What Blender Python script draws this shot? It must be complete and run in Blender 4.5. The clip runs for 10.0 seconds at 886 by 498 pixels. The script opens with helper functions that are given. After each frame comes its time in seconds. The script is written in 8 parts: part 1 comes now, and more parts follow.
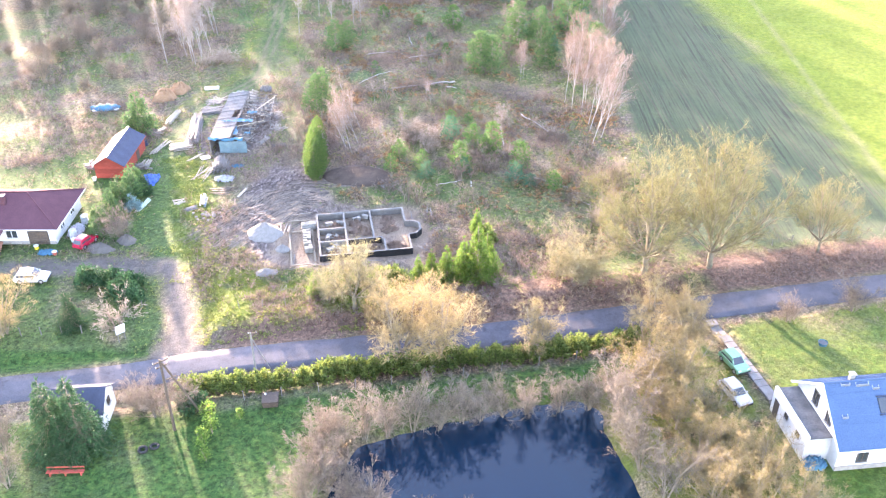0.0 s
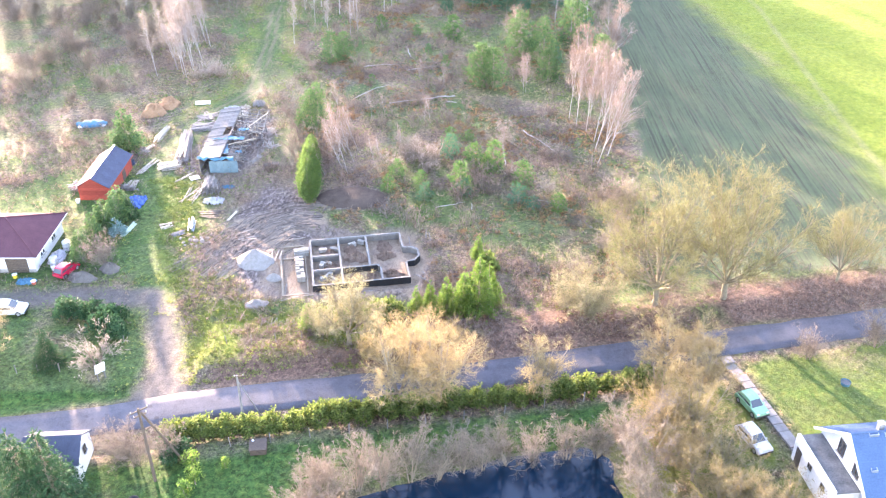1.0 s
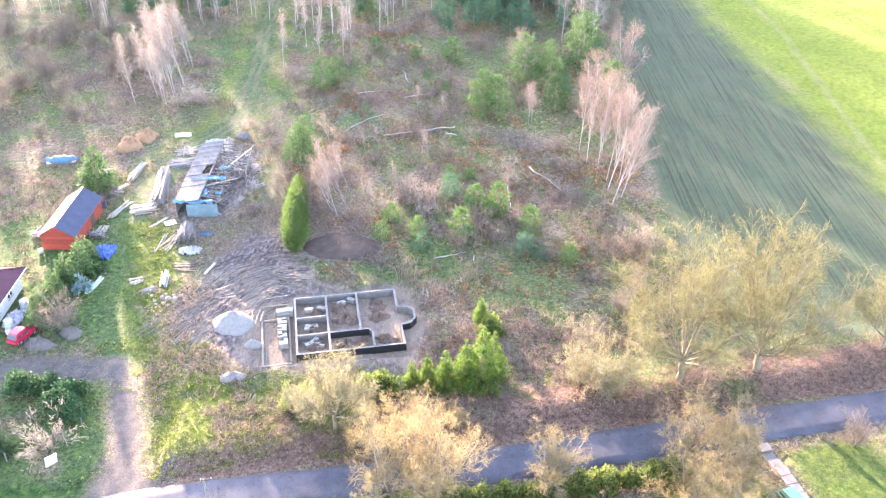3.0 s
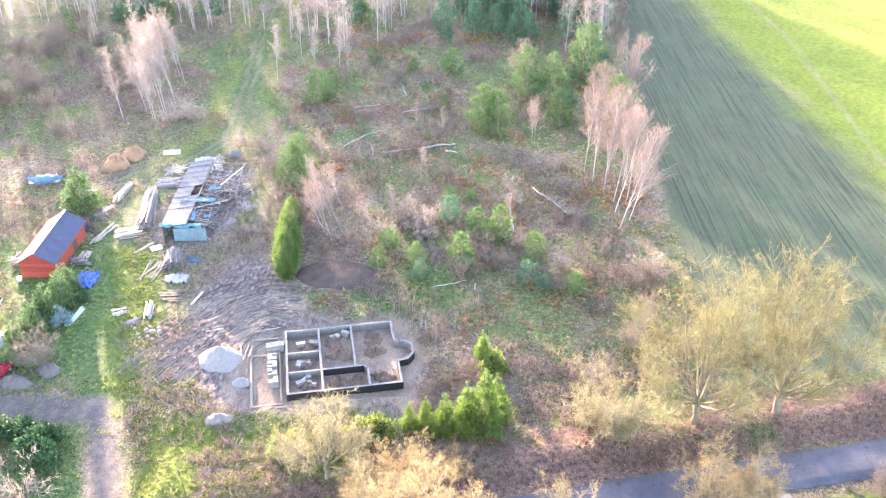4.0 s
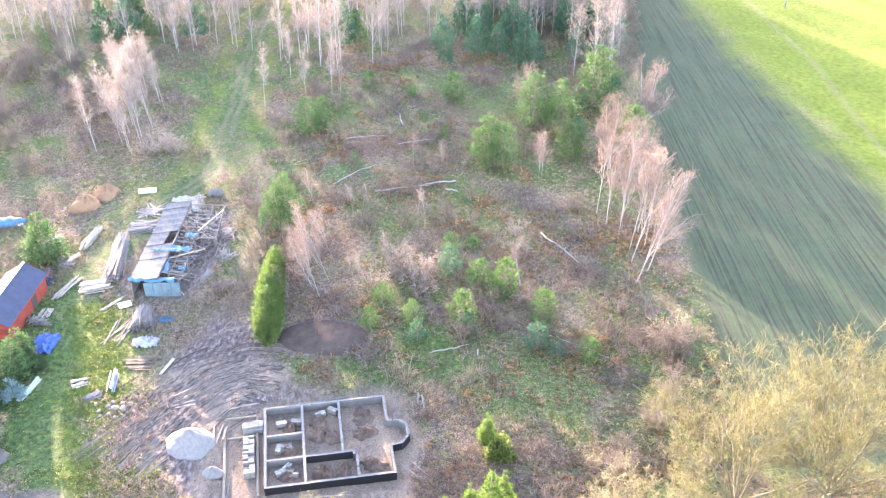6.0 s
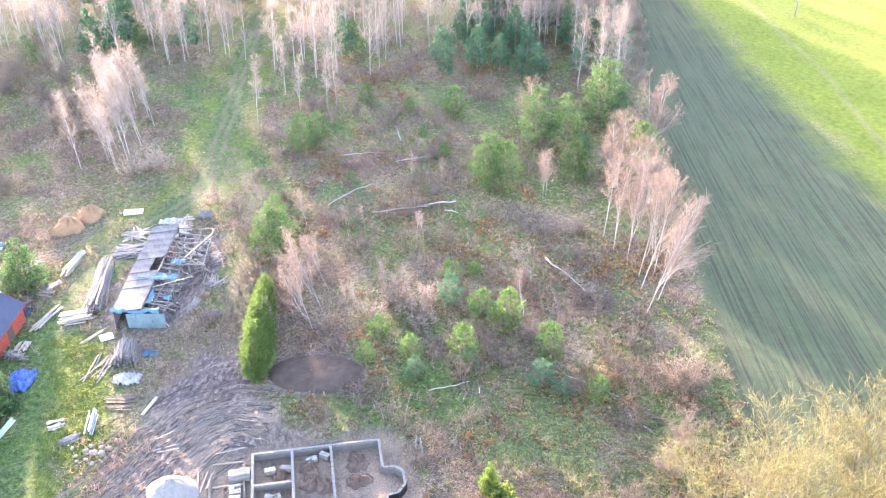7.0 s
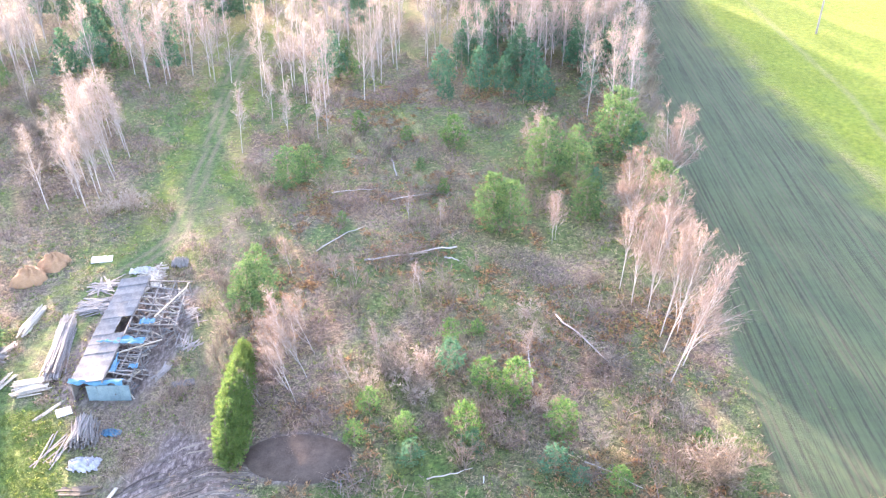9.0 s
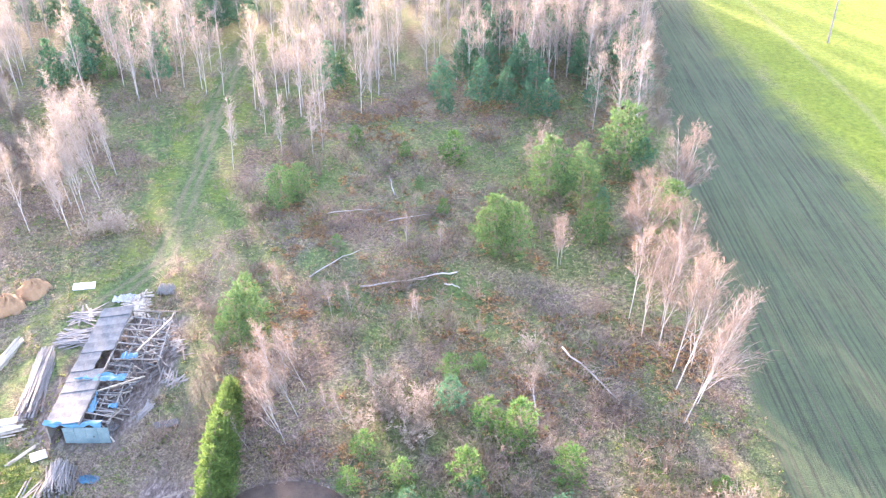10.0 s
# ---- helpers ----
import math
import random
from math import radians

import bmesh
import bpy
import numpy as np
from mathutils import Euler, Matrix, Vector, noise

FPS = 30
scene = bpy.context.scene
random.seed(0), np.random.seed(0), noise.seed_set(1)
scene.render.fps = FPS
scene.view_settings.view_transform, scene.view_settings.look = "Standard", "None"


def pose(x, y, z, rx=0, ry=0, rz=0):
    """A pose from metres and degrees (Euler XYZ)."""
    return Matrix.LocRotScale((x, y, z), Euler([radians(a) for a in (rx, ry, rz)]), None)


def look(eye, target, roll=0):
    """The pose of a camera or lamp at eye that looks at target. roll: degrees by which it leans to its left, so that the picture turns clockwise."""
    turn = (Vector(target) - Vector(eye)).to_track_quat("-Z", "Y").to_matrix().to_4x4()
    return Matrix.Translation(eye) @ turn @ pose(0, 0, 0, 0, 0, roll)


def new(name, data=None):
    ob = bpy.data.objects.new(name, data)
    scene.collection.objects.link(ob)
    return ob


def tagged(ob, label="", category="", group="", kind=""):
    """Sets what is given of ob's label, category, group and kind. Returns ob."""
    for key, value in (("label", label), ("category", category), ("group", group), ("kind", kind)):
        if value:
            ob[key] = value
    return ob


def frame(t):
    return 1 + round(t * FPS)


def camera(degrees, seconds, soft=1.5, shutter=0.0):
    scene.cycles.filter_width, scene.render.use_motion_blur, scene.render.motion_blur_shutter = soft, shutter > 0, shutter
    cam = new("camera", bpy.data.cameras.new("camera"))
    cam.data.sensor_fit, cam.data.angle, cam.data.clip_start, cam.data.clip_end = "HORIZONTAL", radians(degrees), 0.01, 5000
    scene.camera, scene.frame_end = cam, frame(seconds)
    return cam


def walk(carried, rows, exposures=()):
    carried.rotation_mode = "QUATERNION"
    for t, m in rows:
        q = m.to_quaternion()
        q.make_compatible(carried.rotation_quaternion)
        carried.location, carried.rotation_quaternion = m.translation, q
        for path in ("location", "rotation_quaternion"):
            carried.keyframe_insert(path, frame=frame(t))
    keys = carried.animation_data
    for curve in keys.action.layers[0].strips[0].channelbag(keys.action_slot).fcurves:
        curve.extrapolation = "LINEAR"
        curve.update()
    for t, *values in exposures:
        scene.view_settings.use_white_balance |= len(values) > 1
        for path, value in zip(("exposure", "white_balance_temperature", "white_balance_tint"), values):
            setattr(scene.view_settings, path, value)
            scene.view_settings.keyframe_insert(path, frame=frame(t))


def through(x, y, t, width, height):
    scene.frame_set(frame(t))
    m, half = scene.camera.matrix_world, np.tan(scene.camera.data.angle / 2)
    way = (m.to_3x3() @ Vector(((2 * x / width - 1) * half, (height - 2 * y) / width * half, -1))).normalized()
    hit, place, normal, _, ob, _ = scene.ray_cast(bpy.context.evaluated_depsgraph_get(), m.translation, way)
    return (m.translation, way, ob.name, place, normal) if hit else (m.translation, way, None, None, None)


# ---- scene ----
# ---------------------------------------------------------------- camera
cam = camera(52.2, 10.0, soft=1.25)
ROWS = [
    (0.0, (0.0, 0.0, 62.0), (-0.06, 83.94, 7.65)),
    (2.0, (0.13, 13.15, 61.61), (0.07, 97.12, 7.31)),
    (4.0, (0.24, 26.06, 61.12), (0.18, 110.06, 6.86)),
    (6.0, (0.34, 38.72, 60.52), (0.27, 122.74, 6.3)),
    (8.0, (0.42, 51.13, 59.82), (0.36, 135.18, 5.65)),
    (10.0, (0.48, 63.29, 59.02), (0.42, 147.37, 4.89)),
]
walk(cam, [(t, look(eye, aim, -0.11)) for t, eye, aim in ROWS], exposures=[(0.0, 4.46, 6450, 34), (10.0, 4.46, 6450, 34)])

# ---------------------------------------------------------------- light
SUN_EL, SUN_AZ = radians(7.8), radians(-25.0)
world = bpy.data.worlds.new("sky")
scene.world = world
world.use_nodes = True
wn = world.node_tree.nodes
sky = wn.new("ShaderNodeTexSky")
sky.sky_type = "NISHITA"
sky.sun_disc = False
sky.sun_elevation, sky.sun_rotation = SUN_EL, SUN_AZ
sky.dust_density = 0.6
wn["Background"].inputs["Strength"].default_value = 0.15
world.node_tree.links.new(sky.outputs[0], wn["Background"].inputs[0])
to_sun = Vector((math.sin(SUN_AZ) * math.cos(SUN_EL), math.cos(SUN_AZ) * math.cos(SUN_EL), math.sin(SUN_EL)))
lamp = bpy.data.lights.new("sun", "SUN")
lamp.energy, lamp.angle, lamp.color = 3.2, radians(1.5), (1.0, 0.83, 0.58)
sun = new("sun", lamp)
sun.matrix_world = look(to_sun * 300, (0, 0, 0))


# ---------------------------------------------------------------- materials
def material(name, rough=0.8, metal=0.0, spec=0.3):
    m = bpy.data.materials.new(name)
    m.use_nodes = True
    b = m.node_tree.nodes["Principled BSDF"]
    b.inputs["Roughness"].default_value = rough
    b.inputs["Metallic"].default_value = metal
    b.inputs["Specular IOR Level"].default_value = spec
    return m, m.node_tree.nodes, m.node_tree.links, b


def ramp(nodes, links, fac, stops):
    r = nodes.new("ShaderNodeValToRGB")
    els = r.color_ramp.elements
    while len(els) < len(stops):
        els.new(0.5)
    for e, (p, c) in zip(els, stops):
        e.position, e.color = p, (*c, 1)
    links.new(fac, r.inputs[0])
    return r.outputs[0]


def noise_tex(nodes, links, scale, detail=4.0, rough=0.6, vec=None):
    n = nodes.new("ShaderNodeTexNoise")
    n.inputs["Scale"].default_value, n.inputs["Detail"].default_value, n.inputs["Roughness"].default_value = scale, detail, rough
    if vec is not None:
        links.new(vec, n.inputs["Vector"])
    return n.outputs["Fac"]


def mix(nodes, links, fac, a, b, how="MIX"):
    n = nodes.new("ShaderNodeMix")
    n.data_type, n.blend_type = "RGBA", how
    if isinstance(fac, float):
        n.inputs[0].default_value = fac
    else:
        links.new(fac, n.inputs[0])
    for sock, v in ((n.inputs[6], a), (n.inputs[7], b)):
        if isinstance(v, tuple):
            sock.default_value = (*v, 1)
        else:
            links.new(v, sock)
    return n.outputs[2]


def coords(nodes, links, scale=(1, 1, 1), rot=(0, 0, 0)):
    c = nodes.new("ShaderNodeTexCoord")
    mp = nodes.new("ShaderNodeMapping")
    mp.inputs["Scale"].default_value, mp.inputs["Rotation"].default_value = scale, rot
    links.new(c.outputs["Object"], mp.inputs["Vector"])
    return mp.outputs[0]


def bump(nodes, links, b, fac, dist, strength=0.6):
    n = nodes.new("ShaderNodeBump")
    n.inputs["Distance"].default_value, n.inputs["Strength"].default_value = dist, strength
    links.new(fac, n.inputs["Height"])
    links.new(n.outputs[0], b.inputs["Normal"])


def stony(name, a, b_, scale=2.0, rough=0.85, bumped=0.02, metal=0.0, fine=14.0, spec=0.3):
    """Two-scale mottled surface between two colours."""
    m, n, l, b = material(name, rough, metal, spec)
    vec = coords(n, l)
    big = noise_tex(n, l, scale, 5, 0.65, vec)
    small = noise_tex(n, l, scale * fine, 3, 0.6, vec)
    col = ramp(n, l, big, [(0.3, a), (0.7, b_)])
    col = mix(n, l, 0.35, col, ramp(n, l, small, [(0.3, tuple(c * 0.6 for c in a)), (0.7, tuple(min(1, c * 1.25) for c in b_))]))
    info = n.new("ShaderNodeObjectInfo")
    tint = ramp(n, l, info.outputs["Random"], [(0.0, (0.82, 0.82, 0.82)), (1.0, (1.0, 1.0, 1.0))])
    l.new(mix(n, l, 1.0, col, tint, "MULTIPLY"), b.inputs["Base Color"])
    if bumped:
        bump(n, l, b, small, bumped)
    return m


def leafy(name, dark, light, through=0.35, rough=0.7):
    """Foliage and twigs: each piece its own shade, some light passing through."""
    m, n, l, b = material(name, rough, 0, 0.2)
    geo = n.new("ShaderNodeNewGeometry")
    info = n.new("ShaderNodeObjectInfo")
    col = ramp(n, l, geo.outputs["Random Per Island"], [(0.0, dark), (1.0, light)])
    tint = ramp(n, l, info.outputs["Random"], [(0.0, (0.78, 0.8, 0.74)), (1.0, (1.0, 1.0, 1.0))])
    col = mix(n, l, 1.0, col, tint, "MULTIPLY")
    l.new(col, b.inputs["Base Color"])
    if through:
        t = n.new("ShaderNodeBsdfTranslucent")
        l.new(col, t.inputs["Color"])
        s = n.new("ShaderNodeMixShader")
        s.inputs[0].default_value = through
        l.new(b.outputs[0], s.inputs[1])
        l.new(t.outputs[0], s.inputs[2])
        l.new(s.outputs[0], n["Material Output"].inputs["Surface"])
    return m


def striped(name, a, b_, scale, axis_scale, rough=0.8, bumped=0.01, spec=0.3):
    """Grain or sheet lines stretched along one axis."""
    m, n, l, b = material(name, rough, 0, spec)
    vec = coords(n, l, axis_scale)
    f = noise_tex(n, l, scale, 4, 0.6, vec)
    info = n.new("ShaderNodeObjectInfo")
    col = ramp(n, l, f, [(0.3, a), (0.72, b_)])
    tint = ramp(n, l, info.outputs["Random"], [(0.0, (0.66, 0.64, 0.62)), (0.5, (0.9, 0.88, 0.85)), (1.0, (1.0, 1.0, 1.0))])
    l.new(mix(n, l, 1.0, col, tint, "MULTIPLY"), b.inputs["Base Color"])
    if bumped:
        bump(n, l, b, f, bumped)
    return m


M_BIRCH_BARK = stony("birch_bark", (0.22, 0.185, 0.165), (0.44, 0.40, 0.375), 1.2, 0.75, 0.0)
M_BIRCH_TWIG = leafy("birch_twigs", (0.145, 0.102, 0.088), (0.29, 0.215, 0.188), 0.3)
M_BARK = stony("bark", (0.13, 0.10, 0.07), (0.30, 0.25, 0.19), 2.5, 0.9, 0.03)
M_PALE_BARK = stony("pale_bark", (0.10, 0.082, 0.055), (0.25, 0.215, 0.145), 2.5, 0.9, 0.03)
M_WILLOW_TWIG = leafy("willow_twigs", (0.112, 0.102, 0.042), (0.25, 0.228, 0.102), 0.25)
M_GOLD_TWIG = leafy("golden_twigs", (0.18, 0.135, 0.064), (0.39, 0.31, 0.16), 0.35)
M_TAN_TWIG = leafy("tan_twigs", (0.17, 0.15, 0.085), (0.37, 0.33, 0.20), 0.3)
M_GREY_TWIG = leafy("grey_twigs", (0.115, 0.092, 0.075), (0.255, 0.21, 0.175), 0.25)
M_PINK_TWIG = leafy("pinkish_twigs", (0.115, 0.087, 0.072), (0.26, 0.21, 0.178), 0.25)
M_PINE = leafy("pine_needles", (0.018, 0.07, 0.038), (0.17, 0.26, 0.085), 0.3)
M_YOUNG = leafy("young_pine_needles", (0.018, 0.075, 0.035), (0.18, 0.29, 0.07), 0.3)
# Birch twigs again, paled to put backlight and haze into far and western crowns.
M_BACKLIT_TWIG = leafy("backlit_birch_twigs", (0.18, 0.148, 0.137), (0.355, 0.298, 0.277), 0.42)
M_PALE_TWIG = leafy("pale_grey_twigs", (0.24, 0.19, 0.16), (0.48, 0.395, 0.345), 0.2)
M_BLUEPINE = leafy("bluish_needles", (0.03, 0.105, 0.068), (0.115, 0.215, 0.118), 0.42)
M_SPRUCE = leafy("spruce_needles", (0.018, 0.058, 0.026), (0.065, 0.13, 0.048), 0.2)
M_THUJA = leafy("thuja_sprays", (0.05, 0.12, 0.028), (0.205, 0.30, 0.055), 0.45)
M_THUJA_ROW = leafy("thuja_row_sprays", (0.045, 0.10, 0.035), (0.165, 0.24, 0.06), 0.42)
M_HEDGE = leafy("hedge_leaves", (0.05, 0.09, 0.022), (0.20, 0.24, 0.06), 0.4)
M_SILVER = leafy("silver_needles", (0.12, 0.20, 0.20), (0.30, 0.42, 0.42), 0.3)
M_DRYGRASS = leafy("dry_grass_blades", (0.14, 0.092, 0.06), (0.43, 0.315, 0.205), 0.35)
M_STRAW = leafy("pale_straw", (0.26, 0.19, 0.125), (0.56, 0.43, 0.29), 0.35)
M_WEED = leafy("green_weeds", (0.06, 0.095, 0.024), (0.20, 0.25, 0.06), 0.4)
M_YELLOWGRASS = leafy("yellow_green_grass_blades", (0.11, 0.13, 0.03), (0.31, 0.32, 0.085), 0.4)
M_MUDCLOD = leafy("mud_clods", (0.06, 0.046, 0.042), (0.24, 0.19, 0.165), 0.0, 0.9)
M_GREENGRASS = leafy("green_grass_blades", (0.03, 0.09, 0.016), (0.11, 0.20, 0.036), 0.35)
M_FRESHGRASS = leafy("fresh_grass_blades", (0.06, 0.11, 0.02), (0.22, 0.29, 0.06), 0.4)
M_RUST = leafy("rusty_leaves", (0.16, 0.08, 0.045), (0.42, 0.25, 0.13), 0.35)
M_SCRUB = leafy("scrub_twigs", (0.13, 0.09, 0.076), (0.31, 0.23, 0.195), 0.2)
M_CONCRETE = stony("concrete", (0.12, 0.112, 0.103), (0.22, 0.207, 0.195), 1.5, 0.9, 0.01)
M_TAR = stony("black_tar", (0.012, 0.012, 0.013), (0.03, 0.03, 0.03), 3, 0.6, 0.005)
M_PLASTER = stony("white_plaster", (0.50, 0.49, 0.47), (0.66, 0.65, 0.63), 0.8, 0.85, 0.004)
M_WOOD_GREY = striped("weathered_wood", (0.09, 0.077, 0.07), (0.26, 0.24, 0.225), 3.0, (1, 8, 8))
M_WOOD_PALE = striped("fresh_wood", (0.22, 0.187, 0.145), (0.44, 0.39, 0.32), 3.0, (1, 8, 8))
M_WOOD_RED = striped("red_boards", (0.20, 0.032, 0.02), (0.33, 0.065, 0.042), 2.0, (1, 1, 6))
M_WOOD_BROWN = striped("brown_wood", (0.05, 0.038, 0.03), (0.12, 0.092, 0.072), 3.0, (1, 8, 8))
M_ROOF_DARK = stony("dark_felt_roof", (0.04, 0.047, 0.07), (0.06, 0.068, 0.10), 1.0, 0.9, 0.004, 0.0, 14, 0.12)
M_ROOF_MAROON = stony("maroon_roof", (0.07, 0.032, 0.042), (0.105, 0.05, 0.06), 0.8, 0.95, 0.005, 0.0, 14, 0.06)
M_ROOF_BLUE = stony("blue_metal_roof", (0.05, 0.086, 0.155), (0.07, 0.115, 0.20), 0.6, 0.75, 0.003, 0.0, 14, 0.1)
M_SHEET = stony("weathered_roof_sheet", (0.05, 0.052, 0.057), (0.165, 0.163, 0.16), 0.7, 0.9, 0.006, 0.0, 14, 0.1)
M_BLUE_TARP = stony("blue_tarpaulin", (0.02, 0.085, 0.15), (0.075, 0.19, 0.255), 1.5, 0.8, 0.02)
M_WHITE_PLASTIC = stony("white_plastic", (0.50, 0.50, 0.50), (0.64, 0.64, 0.64), 1.5, 0.45, 0.004)
M_STONE = stony("stone", (0.18, 0.165, 0.15), (0.34, 0.32, 0.295), 2, 0.9, 0.03)
M_DARK_STONE = stony("dark_stone", (0.07, 0.06, 0.052), (0.15, 0.13, 0.112), 2, 0.95, 0.04)
M_GRAVEL = stony("pale_gravel", (0.15, 0.138, 0.125), (0.26, 0.24, 0.22), 3, 0.95, 0.05)
M_SAND = stony("orange_sand", (0.20, 0.108, 0.056), (0.35, 0.205, 0.115), 1.5, 0.95, 0.04)
M_SOIL = stony("dark_soil", (0.045, 0.033, 0.026), (0.105, 0.078, 0.062), 1.2, 0.97, 0.08, 0.0, 10, 0.05)
M_DIRT = stony("pit_earth", (0.075, 0.050, 0.036), (0.20, 0.135, 0.095), 1.6, 0.95, 0.06)
M_GLASS_DARK = stony("window_glass", (0.03, 0.035, 0.04), (0.05, 0.055, 0.06), 1, 0.08, 0.0, 0, 14, 0.6)
M_METAL = stony("grey_metal", (0.35, 0.36, 0.37), (0.5, 0.51, 0.52), 2, 0.4, 0.0, 0.8)
M_RUBBER = stony("black_rubber", (0.015, 0.015, 0.015), (0.03, 0.03, 0.03), 4, 0.7, 0.002)


def paint(name, c):
    return stony(name, tuple(v * 0.92 for v in c), c, 0.8, 0.25, 0.0, 0.0, 5, 0.5)


# ---------------------------------------------------------------- mesh helpers
def mesh_of(name, V, F):
    V, F = np.asarray(V, np.float32), np.asarray(F, np.int32)
    me = bpy.data.meshes.new(name)
    me.vertices.add(len(V))
    me.vertices.foreach_set("co", V.ravel())
    me.loops.add(F.size)
    me.loops.foreach_set("vertex_index", F.ravel())
    me.polygons.add(len(F))
    me.polygons.foreach_set("loop_start", np.arange(0, F.size, F.shape[1], dtype=np.int32))
    me.update(calc_edges=True)
    return me


def thing(name, label, category, group="", kind="", at=(0, 0, 0), rz=0.0):
    ob = new(name)
    ob.matrix_world = pose(*at, 0, 0, rz)
    return tagged(ob, label, category, group, kind)


def under(name, me, mat, parent, label="", m=None):
    if mat is not None and not me.materials:
        me.materials.append(mat)
    ob = new(name, me)
    ob.parent = parent
    if m is not None:
        ob.matrix_basis = m
    if label:
        ob["label"] = label
    return ob


def part(name, bm, mat, parent, label="", m=None):
    me = bpy.data.meshes.new(name)
    bmesh.ops.recalc_face_normals(bm, faces=bm.faces)
    bm.to_mesh(me)
    bm.free()
    return under(name, me, mat, parent, label, m)


def box(bm, size, at=(0, 0, 0), rx=0, ry=0, rz=0, bevel=0.0):
    r = bmesh.ops.create_cube(bm, size=1.0, matrix=pose(*at, rx, ry, rz) @ Matrix.Diagonal((*size, 1)))
    if bevel:
        es = list({e for v in r["verts"] for e in v.link_edges})
        bmesh.ops.bevel(bm, geom=es, offset=bevel, segments=1, affect="EDGES")
    return bm


def boxed(size, at=(0, 0, 0), rx=0, ry=0, rz=0, bevel=0.0):
    return box(bmesh.new(), size, at, rx, ry, rz, bevel)


def rod(bm, a, b, r0, r1=None, n=8):
    a, b = Vector(a), Vector(b)
    m = Matrix.Translation((a + b) / 2) @ (b - a).to_track_quat("Z", "Y").to_matrix().to_4x4()
    bmesh.ops.create_cone(bm, cap_ends=True, segments=n, radius1=r0, radius2=r0 if r1 is None else r1, depth=(b - a).length, matrix=m)
    return bm


def poly(bm, pts, thick=None):
    """A flat polygon, given thickness downwards along its normal when thick is set."""
    vs = [bm.verts.new(p) for p in pts]
    f = bm.faces.new(vs)
    if thick:
        f.normal_update()
        n = f.normal.copy()
        lo = [bm.verts.new(Vector(p) - n * thick) for p in pts]
        bm.faces.new(lo[::-1])
        for i in range(len(vs)):
            j = (i + 1) % len(vs)
            bm.faces.new((vs[i], lo[i], lo[j], vs[j]))
    return bm


# ---------------------------------------------------------------- the lie of the land
def hash2(ix, iy, seed):
    v = np.sin(ix * 127.1 + iy * 311.7 + seed * 74.7) * 43758.5453
    return v - np.floor(v)


def vnoise(x, y, size, seed=0):
    x, y = np.asarray(x, float) / size, np.asarray(y, float) / size
    ix, iy = np.floor(x), np.floor(y)
    fx, fy = x - ix, y - iy
    fx, fy = fx * fx * (3 - 2 * fx), fy * fy * (3 - 2 * fy)
    a = hash2(ix, iy, seed) * (1 - fx) + hash2(ix + 1, iy, seed) * fx
    b = hash2(ix, iy + 1, seed) * (1 - fx) + hash2(ix + 1, iy + 1, seed) * fx
    return a * (1 - fy) + b * fy


def fbm(x, y, size, seed=0):
    return (vnoise(x, y, size, seed) * 0.5 + vnoise(x, y, size / 2, seed + 1) * 0.3 + vnoise(x, y, size / 4, seed + 2) * 0.2)


def away(x, y, line):
    """Distance to a polyline."""
    x, y = np.asarray(x, float), np.asarray(y, float)
    best = np.full(np.broadcast(x, y).shape, 1e9)
    for (ax, ay), (bx, by) in zip(line[:-1], line[1:]):
        dx, dy = bx - ax, by - ay
        s = np.clip(((x - ax) * dx + (y - ay) * dy) / (dx * dx + dy * dy), 0, 1)
        best = np.minimum(best, np.hypot(x - ax - s * dx, y - ay - s * dy))
    return best


def inside(x, y, pts):
    """Signed distance to a polygon, positive inside."""
    x, y = np.asarray(x, float), np.asarray(y, float)
    c = np.zeros(np.broadcast(x, y).shape, bool)
    for (ax, ay), (bx, by) in zip(pts, pts[1:] + pts[:1]):
        if ay != by:
            c ^= ((ay > y) != (by > y)) & (x < (bx - ax) * (y - ay) / (by - ay) + ax)
    return np.where(c, 1, -1) * away(x, y, pts + pts[:1])


def soft(d, width=1.0):
    return np.clip(d / width + 0.5, 0, 1)


ROAD = [(-300, 47), (-90, 62), (-60, 66.5), (-45, 69.4), (-34, 71.3), (-22, 74.2), (0, 77.3), (13.5, 80.0), (32, 83.7), (52.5, 87.7), (90, 96), (300, 150)]
DRIVE = [(-28.3, 73.8), (-28.9, 77.5), (-30.2, 83.3), (-32.2, 88.2), (-33.8, 92.0)]
YARD = [(-80, 90), (-51.4, 91.5), (-42, 91.8), (-34.5, 91.8)]
LANE = [(-34.2, 93), (-37, 104), (-39.5, 113), (-41, 128), (-38, 142), (-32.5, 152.3), (-33, 162), (-33.8, 178.4), (-35.5, 195), (-36.5, 230)]
BACK_TRACK = [(-25.5, 112), (-22.8, 119.4), (-23.1, 131.2), (-23.1, 138.8), (-25.2, 152.3), (-30, 161)]
FIELD_PATH = [(64, 60), (63.5, 115), (64.8, 151), (67.4, 196), (64.4, 244), (60, 400)]
# FIELD's right edge follows the wood's shade edge; sunlit crop beyond wears MEADOW's colour.
FIELD = [(28.0, 96), (29.1, 107), (30.3, 131.7), (32.1, 161.9), (38.3, 218), (46, 290), (52, 340), (54.5, 290), (53.0, 228), (55.5, 195), (59.0, 165), (62, 138), (63.5, 115), (64, 97.5)]
MEADOW = [(64, 97.5), (63.5, 115), (62, 138), (59.0, 165), (55.5, 195), (53.0, 228), (54.5, 290), (52, 340), (60, 700), (400, 700), (400, 150), (90, 104)]
POND = [(-12, 20), (-11.0, 50), (-9.8, 58), (-8.2, 62.4), (-4.7, 64.4), (2.5, 66.0), (8.2, 68.0), (13.4, 68.6), (15.8, 67.0), (16.6, 61.4), (18.2, 55.9), (18.4, 20)]
